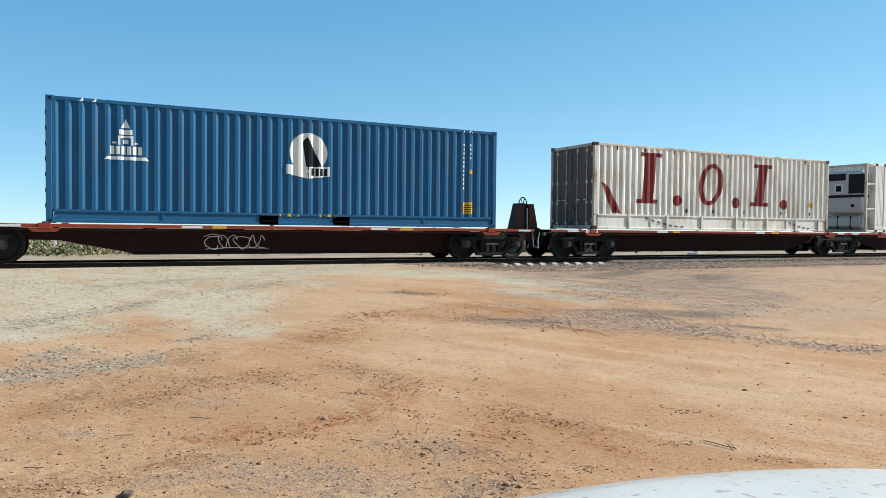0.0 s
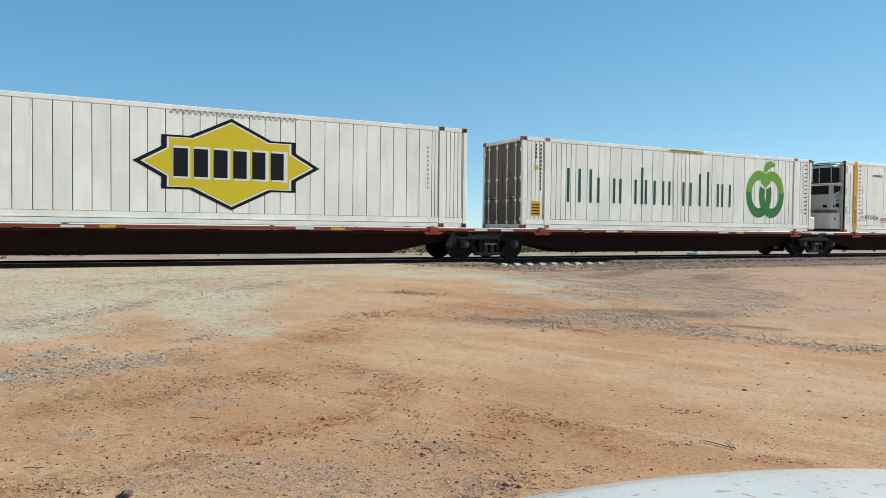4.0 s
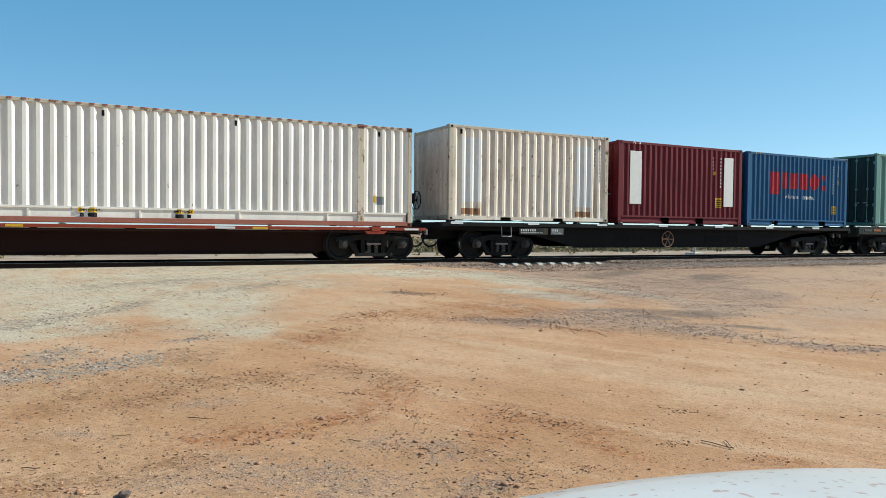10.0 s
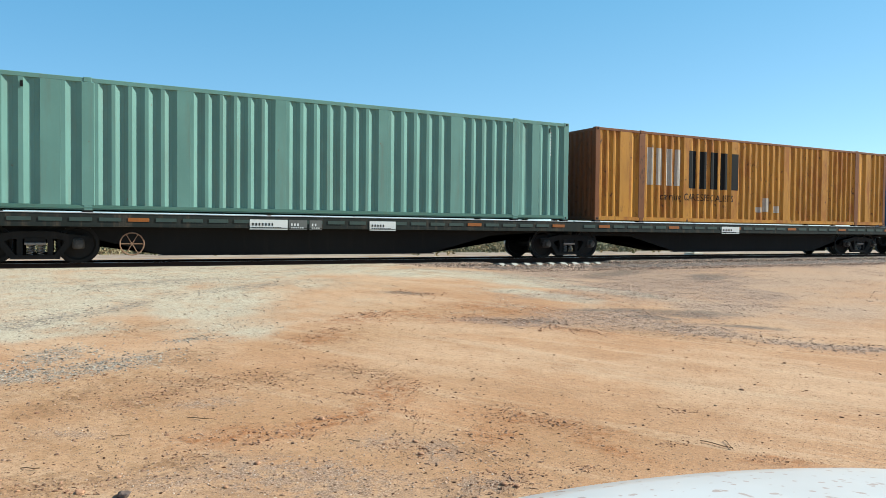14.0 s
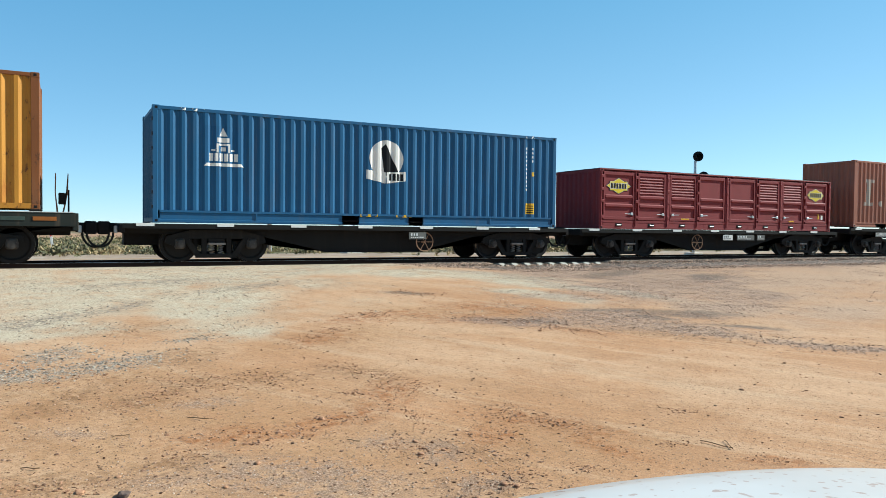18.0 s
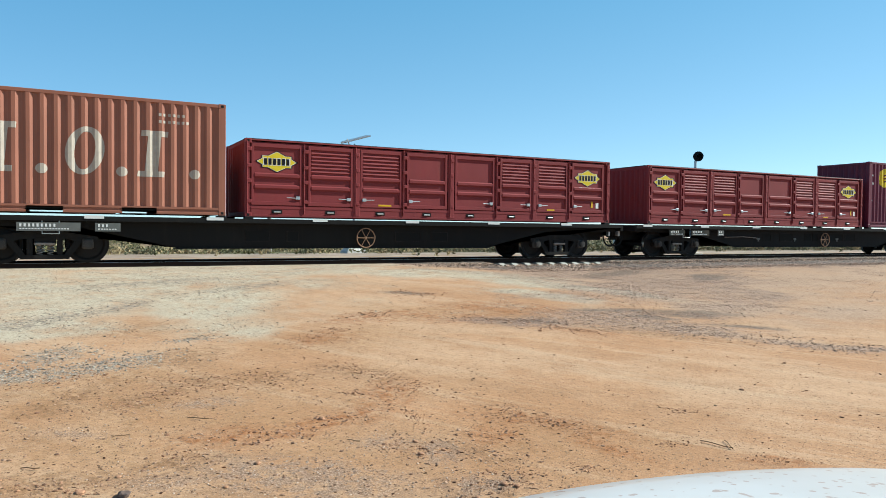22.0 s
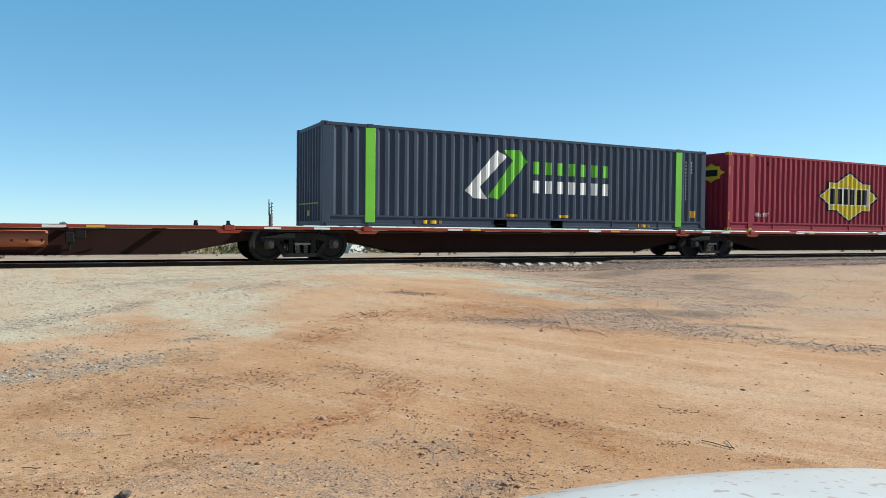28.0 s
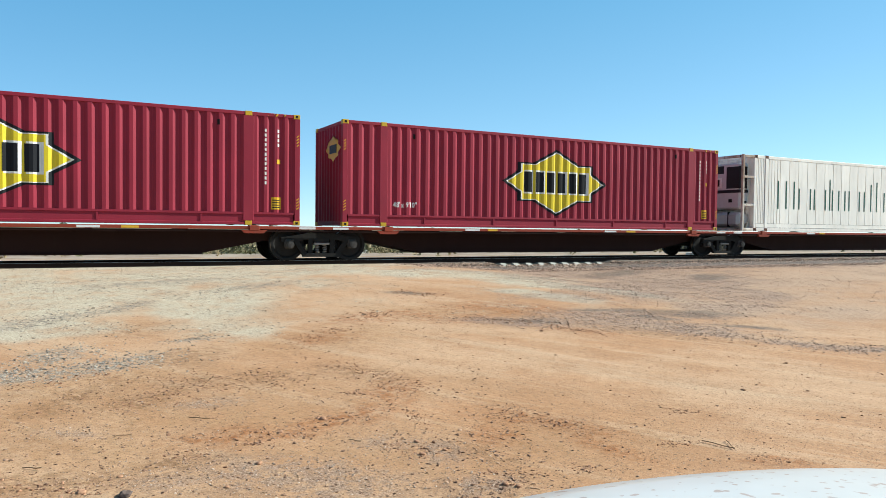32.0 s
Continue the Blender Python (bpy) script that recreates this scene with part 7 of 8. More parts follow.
for ob, x, z in list(MOVERS):
    if ob.name.startswith("container_wagon"):
        if abs(x - 198.2) < 0.01:
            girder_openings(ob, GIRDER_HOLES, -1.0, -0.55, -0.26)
            for k in (6.45, 8.6, 11.3):
                part("bracket", boxes((k, k + 0.16, -1.03, -0.99, -0.52, -0.44), (k + 0.05, k + 0.11, -1.03, -0.99, -0.58, -0.50), bevel=0.006), M_PLATE, ob, "pale bracket")
            part("brake_rod", tube(bmesh.new(), [(4.6, -1.06, -0.42), (5.6, -1.08, -0.40), (6.4, -1.06, -0.45)], 0.016, 6), M_SPRING, ob)
        for lo in (93.50, 178.05):
            if abs(x - lo) < 0.01:
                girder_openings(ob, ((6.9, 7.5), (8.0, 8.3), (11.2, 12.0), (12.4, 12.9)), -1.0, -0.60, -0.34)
        if abs(x - 77.2) < 0.01:
            wheel_column(ob, 15.75, M_BLACK)
            end_gear(ob, 15.9, 1, z)
        if abs(x - 218.1) < 0.01:
            bm = prism(bmesh.new(), [(0.02, 0.0), (0.36, 0.0), (0.26, 0.84), (0.10, 0.84)], -0.2, 0.2)
            part("brake_column", bm, M_BLACK, ob, "dark tapered brake column")
        if abs(x - 131.1) < 0.01:
            for foot, top in (((17.40, 17.44), (17.37, 17.39)), ((17.52, 17.56), (17.64, 17.66))):
                poly = [(foot[0], 0.0), (foot[1], 0.0), (top[1] - 0.01, 0.5), (top[1], 0.95), (top[0], 0.95), (top[0] - 0.01, 0.5)]
                part("stanchion", prism(bmesh.new(), poly, -0.50, 0.42), M_STAN, ob, "worn brown end stanchion")
            bm = boxes((17.44, 17.60, -0.52, -0.38, 0.20, 0.48), bevel=0.015)
            cyl(bm, (17.66, -0.45, 0.0), (17.66, -0.45, 0.55), 0.02, 8)
            part("stanchion_latch", bm, M_BLACK, ob)
        if abs(x + 1.6) < 0.01:
            end_gear(ob, 14.9, 1, z)
            # scrawled loops of white paint on the spine
            bm = bmesh.new()
            random.seed(5)
            y = -0.628
            for k, cx in enumerate((5.05, 5.42, 5.8, 6.2)):
                pts = [(cx + 0.20 * math.cos(a) + 0.05 * math.sin(3 * a + k), y, -0.42 + 0.17 * math.sin(a * (1 + (k % 2))) + 0.04 * math.cos(2 * a)) for a in [2 * math.pi * j / 18 for j in range(17)]]
                tube(bm, pts, 0.011, 4)
            tube(bm, [(4.8, y, -0.30), (5.0, y, -0.22), (5.2, y, -0.25)], 0.011, 4)
            tube(bm, [(4.85, y, -0.62), (5.5, y, -0.58), (6.5, y, -0.60)], 0.011, 4)
            part("white_scrawl", bm, P_WHITE, ob, "looped white paint scrawl")
            part("step", tube(bmesh.new(), [(14.75, -1.22, -0.1), (14.78, -1.26, -0.55), (14.95, -1.26, -0.6), (14.98, -1.2, -0.35), (15.05, -1.2, -0.1)], 0.014, 6), M_STEEL, ob)
        if abs(x - 14.25) < 0.01:
            end_gear(ob, 0.0, -1, z)
            part("white_plate", boxes((1.0, 1.5, -1.278, -1.268, -0.10, -0.01)), P_WHITE, ob)
        if abs(x - 218.1) < 0.01:
            end_gear(ob, 0.0, -1, z)
            for k in (7.60, 7.80, 12.9, 13.7):
                bm = boxes((k - 0.05, k + 0.05, -1.2, -1.08, 0.0, 0.06), bevel=0.01)
                cyl(bm, (k, -1.14, 0.06), (k, -1.14, 0.13), 0.045, 8)
                part("twist_lock", bm, M_BLACK, ob, "black twist lock")

# ---- beyond the track ----
LEAF_MATS = [plain("grey_green_leaf", (0.125, 0.125, 0.068), 0.8, 0, 0.4, 3.0), plain("olive_leaf", (0.15, 0.145, 0.06), 0.8, 0, 0.4, 3.0), plain("dry_straw", (0.42, 0.33, 0.18), 0.85, 0, 0.3, 3.0)]


def scatter_leaves(name, clumps, material, label, seed, leaf):
    """Low clumps, each a loose dome of small leaf blades with gaps."""
    rng = np.random.default_rng(seed)
    V, F = [], []
    for cx, cy, cz, r, h, n in clumps:
        for _ in range(n):
            a, u = rng.uniform(0, 2 * math.pi), rng.uniform(0.15, 1.0)
            el = rng.uniform(0.0, 1.0) ** 0.8
            p = np.array([cx + r * u * math.cos(a) * (1 - 0.35 * el), cy + r * u * math.sin(a) * (1 - 0.35 * el), cz + h * el * (1.05 - 0.55 * u * u) + 0.01])
            d1, d2 = rng.normal(size=3), rng.normal(size=3)
            d1[2] = abs(d1[2]) + 0.1
            s = leaf * rng.uniform(0.6, 1.5)
            d1 *= s / np.linalg.norm(d1)
            d2 *= 0.5 * s / np.linalg.norm(d2)
            k = len(V)
            V += [tuple(p - d2), tuple(p + d2), tuple(p + d1 + d2 * 0.4), tuple(p + d1 - d2 * 0.4)]
            F.append((k, k + 1, k + 2, k + 3))
    me = bpy.data.meshes.new(name)
    me.from_pydata(V, [], F)
    me.materials.append(material)
    return tagged(new(name, me), label, "scrub", kind="stuff")


rng = np.random.default_rng(11)
sets = [[], [], []]
for k in range(7500):
    y = 30.0 + 58 * rng.uniform() ** 1.5
    x = rng.uniform(-0.35 * y, 1.9 * y)
    if noise.noise(Vector((x * 0.12, y * 0.2, 0.5))) < -0.22 or (y < 33 and rng.uniform() < 0.6):
        continue
    r = rng.uniform(0.15, 0.55) * (1 + y / 120)
    sets[int(rng.choice([0, 0, 1, 2, 2]))].append((x, y, ground_z(x, y), r, rng.uniform(0.12, 0.34) * (1 + y / 150), int(12 + 36 * r)))
for k in range(90):
    x, y = rng.uniform(-14, 62), rng.uniform(26, 35)
    sets[2 if rng.uniform() < 0.7 else 1].append((x, y, ground_z(x, y), rng.uniform(0.05, 0.16), rng.uniform(0.05, 0.16), 9))
for s, m, t in zip(sets, LEAF_MATS, ("grey-green saltbush scrub on the plain", "olive low scrub on the plain", "dry straw-coloured tufts on the plain")):
    scatter_leaves("low_scrub", s, m, t, 3, 0.085)

# earth bank along the far side of the line
bm = bmesh.new()
xs = [-60 + 1.2 * k for k in range(200)]
rows = []
for x in xs:
    hgt = 0.55 + 0.20 * noise.noise(Vector((x * 0.25, 0, 9))) + 0.06 * noise.noise(Vector((x * 1.1, 0, 2)))
    y0 = 92 + 3.0 * noise.noise(Vector((x * 0.08, 5, 0)))
    rows.append([bm.verts.new((x, y0 + dy, ground_z(x, y0 + dy) + dz)) for dy, dz in ((-2.3, -0.05), (-0.9, hgt * 0.7), (0.1, hgt), (1.2, hgt * 0.6), (2.8, -0.05))])
for a, b in zip(rows, rows[1:]):
    for k in range(4):
        bm.faces.new((a[k], b[k], b[k + 1], a[k + 1]))
bank_mat = plain("pinkish_earth", (0.36, 0.22, 0.14), 0.95, 0, 0.35, 0.8, 0.6)
tagged(part("earth_bank", bm, bank_mat, None, "low pinkish earth bank beyond the track", smooth=True, kind="structure"), category="bank")

# solar street light
lamp = thing("street_lamp", (12.66, 33.42, ground_z(12.66, 33.42)), "solar street lamp on a pale concrete block", "street lamp")
concrete = plain("white_painted_concrete", (0.70, 0.67, 0.60), 0.8, 0, 0.15, 4.0, 0.3)
bm = bmesh.new()
for w0, w1, z0, z1 in ((0.52, 0.50, 0, 0.12), (0.50, 0.22, 0.12, 0.42)):
    a = [bm.verts.new((sx * w0, sy * w0, z0)) for sx, sy in ((-1, -1), (1, -1), (1, 1), (-1, 1))]
    b = [bm.verts.new((sx * w1, sy * w1, z1)) for sx, sy in ((-1, -1), (1, -1), (1, 1), (-1, 1))]
    for k in range(4):
        bm.faces.new((a[k], a[(k + 1) % 4], b[(k + 1) % 4], b[k]))
    bm.faces.new(b)
part("base_block", bm, concrete, lamp, "pale tapered concrete block")
part("pole", cyl(bmesh.new(), (0, 0, 0.4), (0, 0, 5.35), 0.055, 12, 0.045), M_STEEL, lamp)
bm = bmesh.new()
tube(bm, [(-0.42, -0.1, 5.55), (-0.30, -0.05, 5.30), (0.0, 0, 5.15)], 0.03, 8)
part("arm", bm, M_STEEL, lamp)
bm = boxes((-0.62, 0.72, -0.26, 0.26, -0.03, 0.03), bevel=0.01)
bm.transform(pose(0.05, 0, 5.58, 8, -17, 0))
part("solar_panel", bm, plain("solar_frame", (0.42, 0.44, 0.47), 0.35, 0.4, 0.1), lamp, "tilted grey solar panel")
bm = boxes((-0.18, 0.18, -0.10, 0.10, -0.05, 0.05), bevel=0.02)
bm.transform(pose(-0.52, -0.05, 5.40, 0, -15, 0))
part("lamp_head", bm, M_STEEL, lamp)

# railway signal
sig = thing("railway_signal", (26.0, 24.35, ground_z(26, 24.35)), "railway signal mast with black light heads", "signal")
dz = -ground_z(26, 24.35)
part("mast", cyl(bmesh.new(), (0, 0, 0), (0, 0, 4.75 + dz), 0.065, 12), M_STEEL, sig)
black = plain("matt_black_paint", (0.012, 0.012, 0.013), 0.6, 0, 0.2)


def signal_head(name, cx, zc, w, h):
    """A black target plate facing along the line, with hooded lamps."""
    n = 20
    r = w / 2
    poly = [(r * math.cos(math.pi * k / n), h / 2 - r + r * math.sin(math.pi * k / n)) for k in range(n + 1)] + [(-r * math.cos(math.pi * k / n), -h / 2 + r - r * math.sin(math.pi * k / n)) for k in range(n + 1)]
    bm = prism(bmesh.new(), poly, -0.03, 0.03)
    bm.transform(pose(cx, -0.12, zc, 0, 0, -40))
    head = part(name, bm, black, sig, "black target plate")
    m = 1 if h < 0.6 else 3
    for k in range(m):
        zz = zc + (k - (m - 1) / 2) * 0.30
        bm = cyl(bmesh.new(), (0, 0, 0), (0, -0.30, -0.02), 0.12, 14, caps=False)
        bm.transform(pose(cx, -0.14, zz, 0, 0, -40))
        part("hood", bm, black, head)
    return head


signal_head("upper_head", 0.05, 4.95 + dz, 0.46, 0.46)
signal_head("lower_head", 0.42, 3.72 + dz, 0.46, 1.10)
part("bracket", boxes((-0.05, 0.45, -0.05, 0.02, 3.05 + dz, 3.12 + dz), (-0.32, 0.1, -0.02, 0.02, 4.05 + dz, 4.09 + dz), (0.0, 0.45, -0.06, 0.0, 3.35 + dz, 3.42 + dz)), M_STEEL, sig)
for zz, w0 in ((2.42, 0.34), (1.88, 0.26)):
    part("junction_box", boxes((0.05, 0.05 + w0, -0.12, 0.08, zz + dz, zz + 0.20 + dz), bevel=0.015), M_STEEL, sig)
part("cable", tube(bmesh.new(), [(0.45, -0.05, 3.05 + dz), (0.42, -0.06, 2.85 + dz), (0.25, -0.06, 2.75 + dz), (0.15, -0.05, 2.6 + dz)], 0.018, 6), M_RUBBER, sig)
part("base", boxes((-0.3, 0.3, -0.3, 0.3, 0, 0.14), bevel=0.02), concrete, sig)

# broken timber post, marker posts
post = thing("timber_post", (8.85, 34.84, ground_z(8.85, 34.84)), "grey split timber post, broken at the top", "post")
wood = plain("weathered_timber", (0.20, 0.16, 0.13), 0.9, 0, 0.4, 6.0, 0.5)
bm = bmesh.new()
cyl(bm, (0, 0, -0.1), (0.02, 0, 1.9), 0.10, 9, 0.09)
cyl(bm, (-0.05, 0, 1.85), (-0.07, 0, 2.62), 0.045, 6, 0.02)
cyl(bm, (0.05, 0, 1.85), (0.07, 0, 2.50), 0.04, 6, 0.015)
part("stem", bm, wood, post)
bm = bmesh.new()
for k in range(9):
    cyl(bm, (-0.10, -0.05, 1.0 + 0.17 * k), (0.12, -0.06, 1.08 + 0.17 * k), 0.02, 5)
part("splinter", bm, wood, post)
for x, y, lean in ((-1.80, 38.0, 6), (-0.35, 38.6, -7), (9.6, 37.5, 2), (22.5, 39.5, 3)):
    p = thing("marker_post", (x, y, ground_z(x, y)), "white roadside marker post", "post", "white marker posts")
    p.rotation_euler = (0, radians(lean), 0)
    part("stem", boxes((-0.055, 0.055, -0.02, 0.02, -0.05, 1.0), bevel=0.008), M_WHITE, p)
    part("reflector", boxes((-0.035, 0.035, -0.025, -0.018, 0.82, 0.92)), P_SCARLET, p)

# trees on the far plain
def tree(x, y, h, seed):
    rng = np.random.default_rng(seed)
    t = thing("tree", (x, y, ground_z(x, y)), "small dark scrubby tree on the far plain", "tree", "distant trees")
    bm = bmesh.new()
    cyl(bm, (0, 0, -0.1), (0.05 * h, 0, 0.5 * h), 0.035 * h, 7, 0.02 * h)
    tips = []
    for k in range(5):
        a = 1.26 * k + rng.uniform(0, 0.6)
        tip = (0.05 * h + 0.28 * h * math.cos(a), 0.28 * h * math.sin(a), h * rng.uniform(0.62, 0.82))
        cyl(bm, (0.04 * h, 0, 0.4 * h), tip, 0.015 * h, 5, 0.006 * h)
        tips.append(tip)
    part("trunk", bm, wood, t)
    V, F = [], []
    for c in tips + [(0.05 * h, 0, 0.85 * h)]:
        for _ in range(70):
            p = np.array(c) + rng.normal(size=3) * np.array([0.12, 0.12, 0.085]) * h
            d1, d2 = rng.normal(size=3) * 0.05 * h, rng.normal(size=3) * 0.03 * h
            k = len(V)
            V += [tuple(p - d2), tuple(p + d2), tuple(p + d1)]
            F.append((k, k + 1, k + 2))
    me = bpy.data.meshes.new("crown")
    me.from_pydata(V, [], F)
    piece("crown", me, LEAF_MATS[0], t)


random.seed(8)
for k in range(16):
    a = radians(random.uniform(-8, 62))
    d = random.uniform(240, 620)
    tree(d * math.sin(a), d * math.cos(a), random.uniform(1.6, 2.9), 40 + k)
tree(118.0, 330.0, 4.6, 99)

# ---- loose stones ----
def stone_material(name, a, b, c):
    m, t, bs = nodes(name)
    g = t.nodes.new("ShaderNodeNewGeometry")
    n = noise_tex(t, 30, 3, 0.6)
    a, b, c = dulled(a), dulled(b), dulled(c)
    col = mix(t, g.outputs["Random Per Island"], a, b)
    col = mix(t, arith(t, "MULTIPLY", ramp(t, n, 0.5, 0.7), 0.5), col, c)
    t.links.new(col, bs.inputs["Base Color"])
    bs.inputs["Roughness"].default_value = 0.9
    return m


def stones(name, places, material, label, seed, sink=0.06):
    """Angular stones: places are rows of x, y, z, size. Grains under 16 mm have fewer faces."""
    rng = np.random.default_rng(seed)
    g = (1 + 5 ** 0.5) / 2
    ico = np.array([(-1, g, 0), (1, g, 0), (-1, -g, 0), (1, -g, 0), (0, -1, g), (0, 1, g), (0, -1, -g), (0, 1, -g), (g, 0, -1), (g, 0, 1), (-g, 0, -1), (-g, 0, 1)]) / 1.9
    ico_f = np.array([(0, 11, 5), (0, 5, 1), (0, 1, 7), (0, 7, 10), (0, 10, 11), (1, 5, 9), (5, 11, 4), (11, 10, 2), (10, 7, 6), (7, 1, 8), (3, 9, 4), (3, 4, 2), (3, 2, 6), (3, 6, 8), (3, 8, 9), (4, 9, 5), (2, 4, 11), (6, 2, 10), (8, 6, 7), (9, 8, 1)])
    octa = np.array([(1, 0, 0), (0, 1, 0), (-1, 0, 0), (0, -1, 0), (0, 0, 1), (0, 0, -0.6)])
    octa_f = np.array([(0, 1, 4), (1, 2, 4), (2, 3, 4), (3, 0, 4), (1, 0, 5), (2, 1, 5), (3, 2, 5), (0, 3, 5)])
    P = np.array(places)
    verts, faces, start = [], [], 0
    for some, base, tris in ((P[P[:, 3] >= 0.016], ico, ico_f), (P[P[:, 3] < 0.016], octa, octa_f)):
        n, k = len(some), len(base)
        if not n:
            continue
        V = base[None] * rng.uniform(0.62, 1.25, (n, k, 1))
        V = V * rng.uniform(0.5, 1.3, (n, 1, 3)) * np.array([1, 1, 0.55])
        tip = rng.normal(0, 0.25, (n, 1, 2))
        V[..., 2] += (V[..., :2] * tip).sum(-1)
        a = rng.uniform(0, 6.283, n)
        c, s = np.cos(a)[:, None], np.sin(a)[:, None]
        V = np.stack([V[..., 0] * c - V[..., 1] * s, V[..., 0] * s + V[..., 1] * c, V[..., 2]], -1)
        V = V * some[:, 3][:, None, None] * 0.5 + some[:, None, :3] + np.array([0, 0, 1]) * (some[:, 3] * sink * 0.5)[:, None, None]
        verts += V.reshape(-1, 3).tolist()
        faces += (tris[None] + (np.arange(n) * k)[:, None, None] + start).reshape(-1, 3).tolist()
        start += n * k
    me = bpy.data.meshes.new(name)
    me.from_pydata(verts, [], faces)
    me.materials.append(material)
    return tagged(new(name, me), label, "stones", kind="stuff")


def scatter(count, x0, x1, y0, y1, density, size, power=1.0):
    """Stones strewn over a stretch of ground, thinner where density is low; smaller ones are commoner."""
    y = y0 + (y1 - y0) * rng.uniform(size=count) ** power
    wide = np.clip(1.62 * y + 0.8, x0, x1)
    lo = np.maximum(x0, -0.16 * y - 0.5)
    x = lo + (wide - lo) * rng.uniform(size=count)
    keep = rng.uniform(size=count) < density(x, y)
    s = size[0] + (size[1] - size[0]) * rng.uniform(size=count) ** size[2]
    return [(a, b, ground_z(a, b), c) for a, b, c in zip(x[keep].tolist(), y[keep].tolist(), s[keep].tolist())]


def strew(cx, cy, rx, ry, turn, n, lo, hi, power=3.0):
    """A loose heap: stones thrown about one place along a slanted oval."""
    u, v = rng.normal(0, 0.85, n) * rx, rng.normal(0, 0.85, n) * ry
    c, s = math.cos(radians(turn)), math.sin(radians(turn))
    z = lo + (hi - lo) * rng.uniform(size=n) ** power
    return [(cx + a * c - b * s, cy + a * s + b * c, ground_z(cx + a * c - b * s, cy + a * s + b * c), k) for a, b, k in zip(u.tolist(), v.tolist(), z.tolist())]


rng = np.random.default_rng(21)
S_EARTH = stone_material("earthy_pebbles", (0.19, 0.095, 0.055), (0.52, 0.32, 0.20), (0.22, 0.11, 0.06))
S_CLOD = stone_material("dark_red_clods", (0.24, 0.11, 0.058), (0.52, 0.28, 0.155), (0.27, 0.12, 0.065))
S_GREY = stone_material("pale_road_stone", (0.14, 0.105, 0.08), (0.76, 0.65, 0.51), (0.36, 0.27, 0.18))
S_CHIP = stone_material("grey_road_chips", (0.12, 0.09, 0.075), (0.62, 0.53, 0.43), (0.34, 0.26, 0.19))
S_DARK = stone_material("dark_stone", (0.09, 0.06, 0.05), (0.16, 0.11, 0.09), (0.12, 0.07, 0.05))
S_BALLAST = stone_material("ballast_stone", (0.15, 0.09, 0.06), (0.72, 0.49, 0.355), (0.38, 0.22, 0.145))

# reddish pebbles over the clearing, thick where the soil is stained
rows = scatter(110000, -4, 24, 3.1, 16.5, lambda x, y: np.clip(0.06 + 0.35 * soil("loam", x, y) + 1.1 * np.clip(cloud(x, y, 0.9, 4, 2.0), 0, 1) + 0.75 * np.maximum(soil("red", x, y), soil("brown", x, y)), 0, 1) * np.where((x > 1.2 + 0.42 * y) & (y < 8.5), 0.16, 1.0), (0.005, 0.030, 4.5), 1.5)
stones("earth_pebbles", rows, S_EARTH, "scattered reddish pebbles on the earth", 1)
rows = []
for cx, cy, rx, ry, turn in CRUMBS:
    rows += strew(cx, cy, rx, ry, turn, int(60 + 950 * math.sqrt(rx * ry)), 0.004, 0.014 + 0.0030 * cy, 3.8)
# lone clods with the crumbs that broke off them
for _ in range(1300):
    y = rng.uniform(3.2, 16.5)
    x = rng.uniform(-0.16 * y - 0.4, 1.5 * y + 0.8)
    s = 0.010 + 0.030 * rng.uniform() ** 4
    rows.append((x, y, ground_z(x, y), s))
    rows += strew(x, y, 0.12, 0.10, 0, int(rng.integers(0, 10)), s * 0.15, s * 0.45, 1.0)
stones("earth_clods", rows, S_CLOD, "dark red clods and crumbs of broken earth", 4)
rows = []
for cx, cy, rx, ry, turn in SHALE:
    rows += strew(cx, cy, rx * 1.1, ry * 1.1, turn, int(2300 * math.sqrt(rx * ry)), 0.004, 0.020, 3.8)
stones("crushed_gravel", rows, stone_material("brown_crushed_stone", (0.25, 0.16, 0.11), (0.70, 0.52, 0.39), (0.40, 0.25, 0.16)), "brownish crushed gravel trodden into the earth", 5)
rows = []
for cx, cy, rx, ry, turn in CHIP:
    rows += strew(cx, cy, rx, ry, turn, int((1900 if cy < 8.5 else 900) * math.sqrt(rx * ry)), 0.007, 0.036, 2.4)
stones("road_chips", rows, S_CHIP, "sharp grey stone chips heaped at the road's edge", 6)
rows = scatter(80000, -4, 12, 8.4, 18.9, lambda x, y: soil("road", x, y) * np.clip(0.55 + 2.4 * cloud(x, y * 1.8, 1.3, 4, 12.0), 0.05, 1), (0.009, 0.032, 2.4), 1.1)
stones("road_gravel", rows, S_GREY, "pale grey loose road gravel", 2)
rows = []
for _ in range(17000):
    x = 8.3 + 34 * rng.uniform() ** 1.3
    u = -1.12 - 2.1 * rng.uniform() ** 1.25
    if x < 10.5 and rng.uniform() > (x - 8.0) / 2.5:
        continue
    z = max(ground_z(x, YC + u), ballast_z(x, u) - 0.01)
    rows.append((x, YC + u, z, 0.03 + 0.06 * rng.uniform() ** 1.6))
for _ in range(3500):
    x = rng.uniform(9.5, 34)
    u = rng.uniform(-1.1, 1.1)
    rows.append((x, YC + u, ballast_z(x, u), rng.uniform(0.03, 0.065)))
rows += scatter(90000, 4.5, 34, 5.0, 18.3, lambda x, y: soil("spill", x, y) * np.clip(0.5 + 2.0 * cloud(x, y, 1.6, 4, 15.0), 0.02, 1), (0.009, 0.038, 2.4), 0.8)
rows += scatter(30000, 8.0, 34, 8.0, 18.3, lambda x, y: 0.7 * soil("dust", x, y) * np.clip(0.2 + 2.4 * cloud(x, y, 1.2, 4, 17.0), 0.02, 1), (0.012, 0.050, 3.0), 0.8)
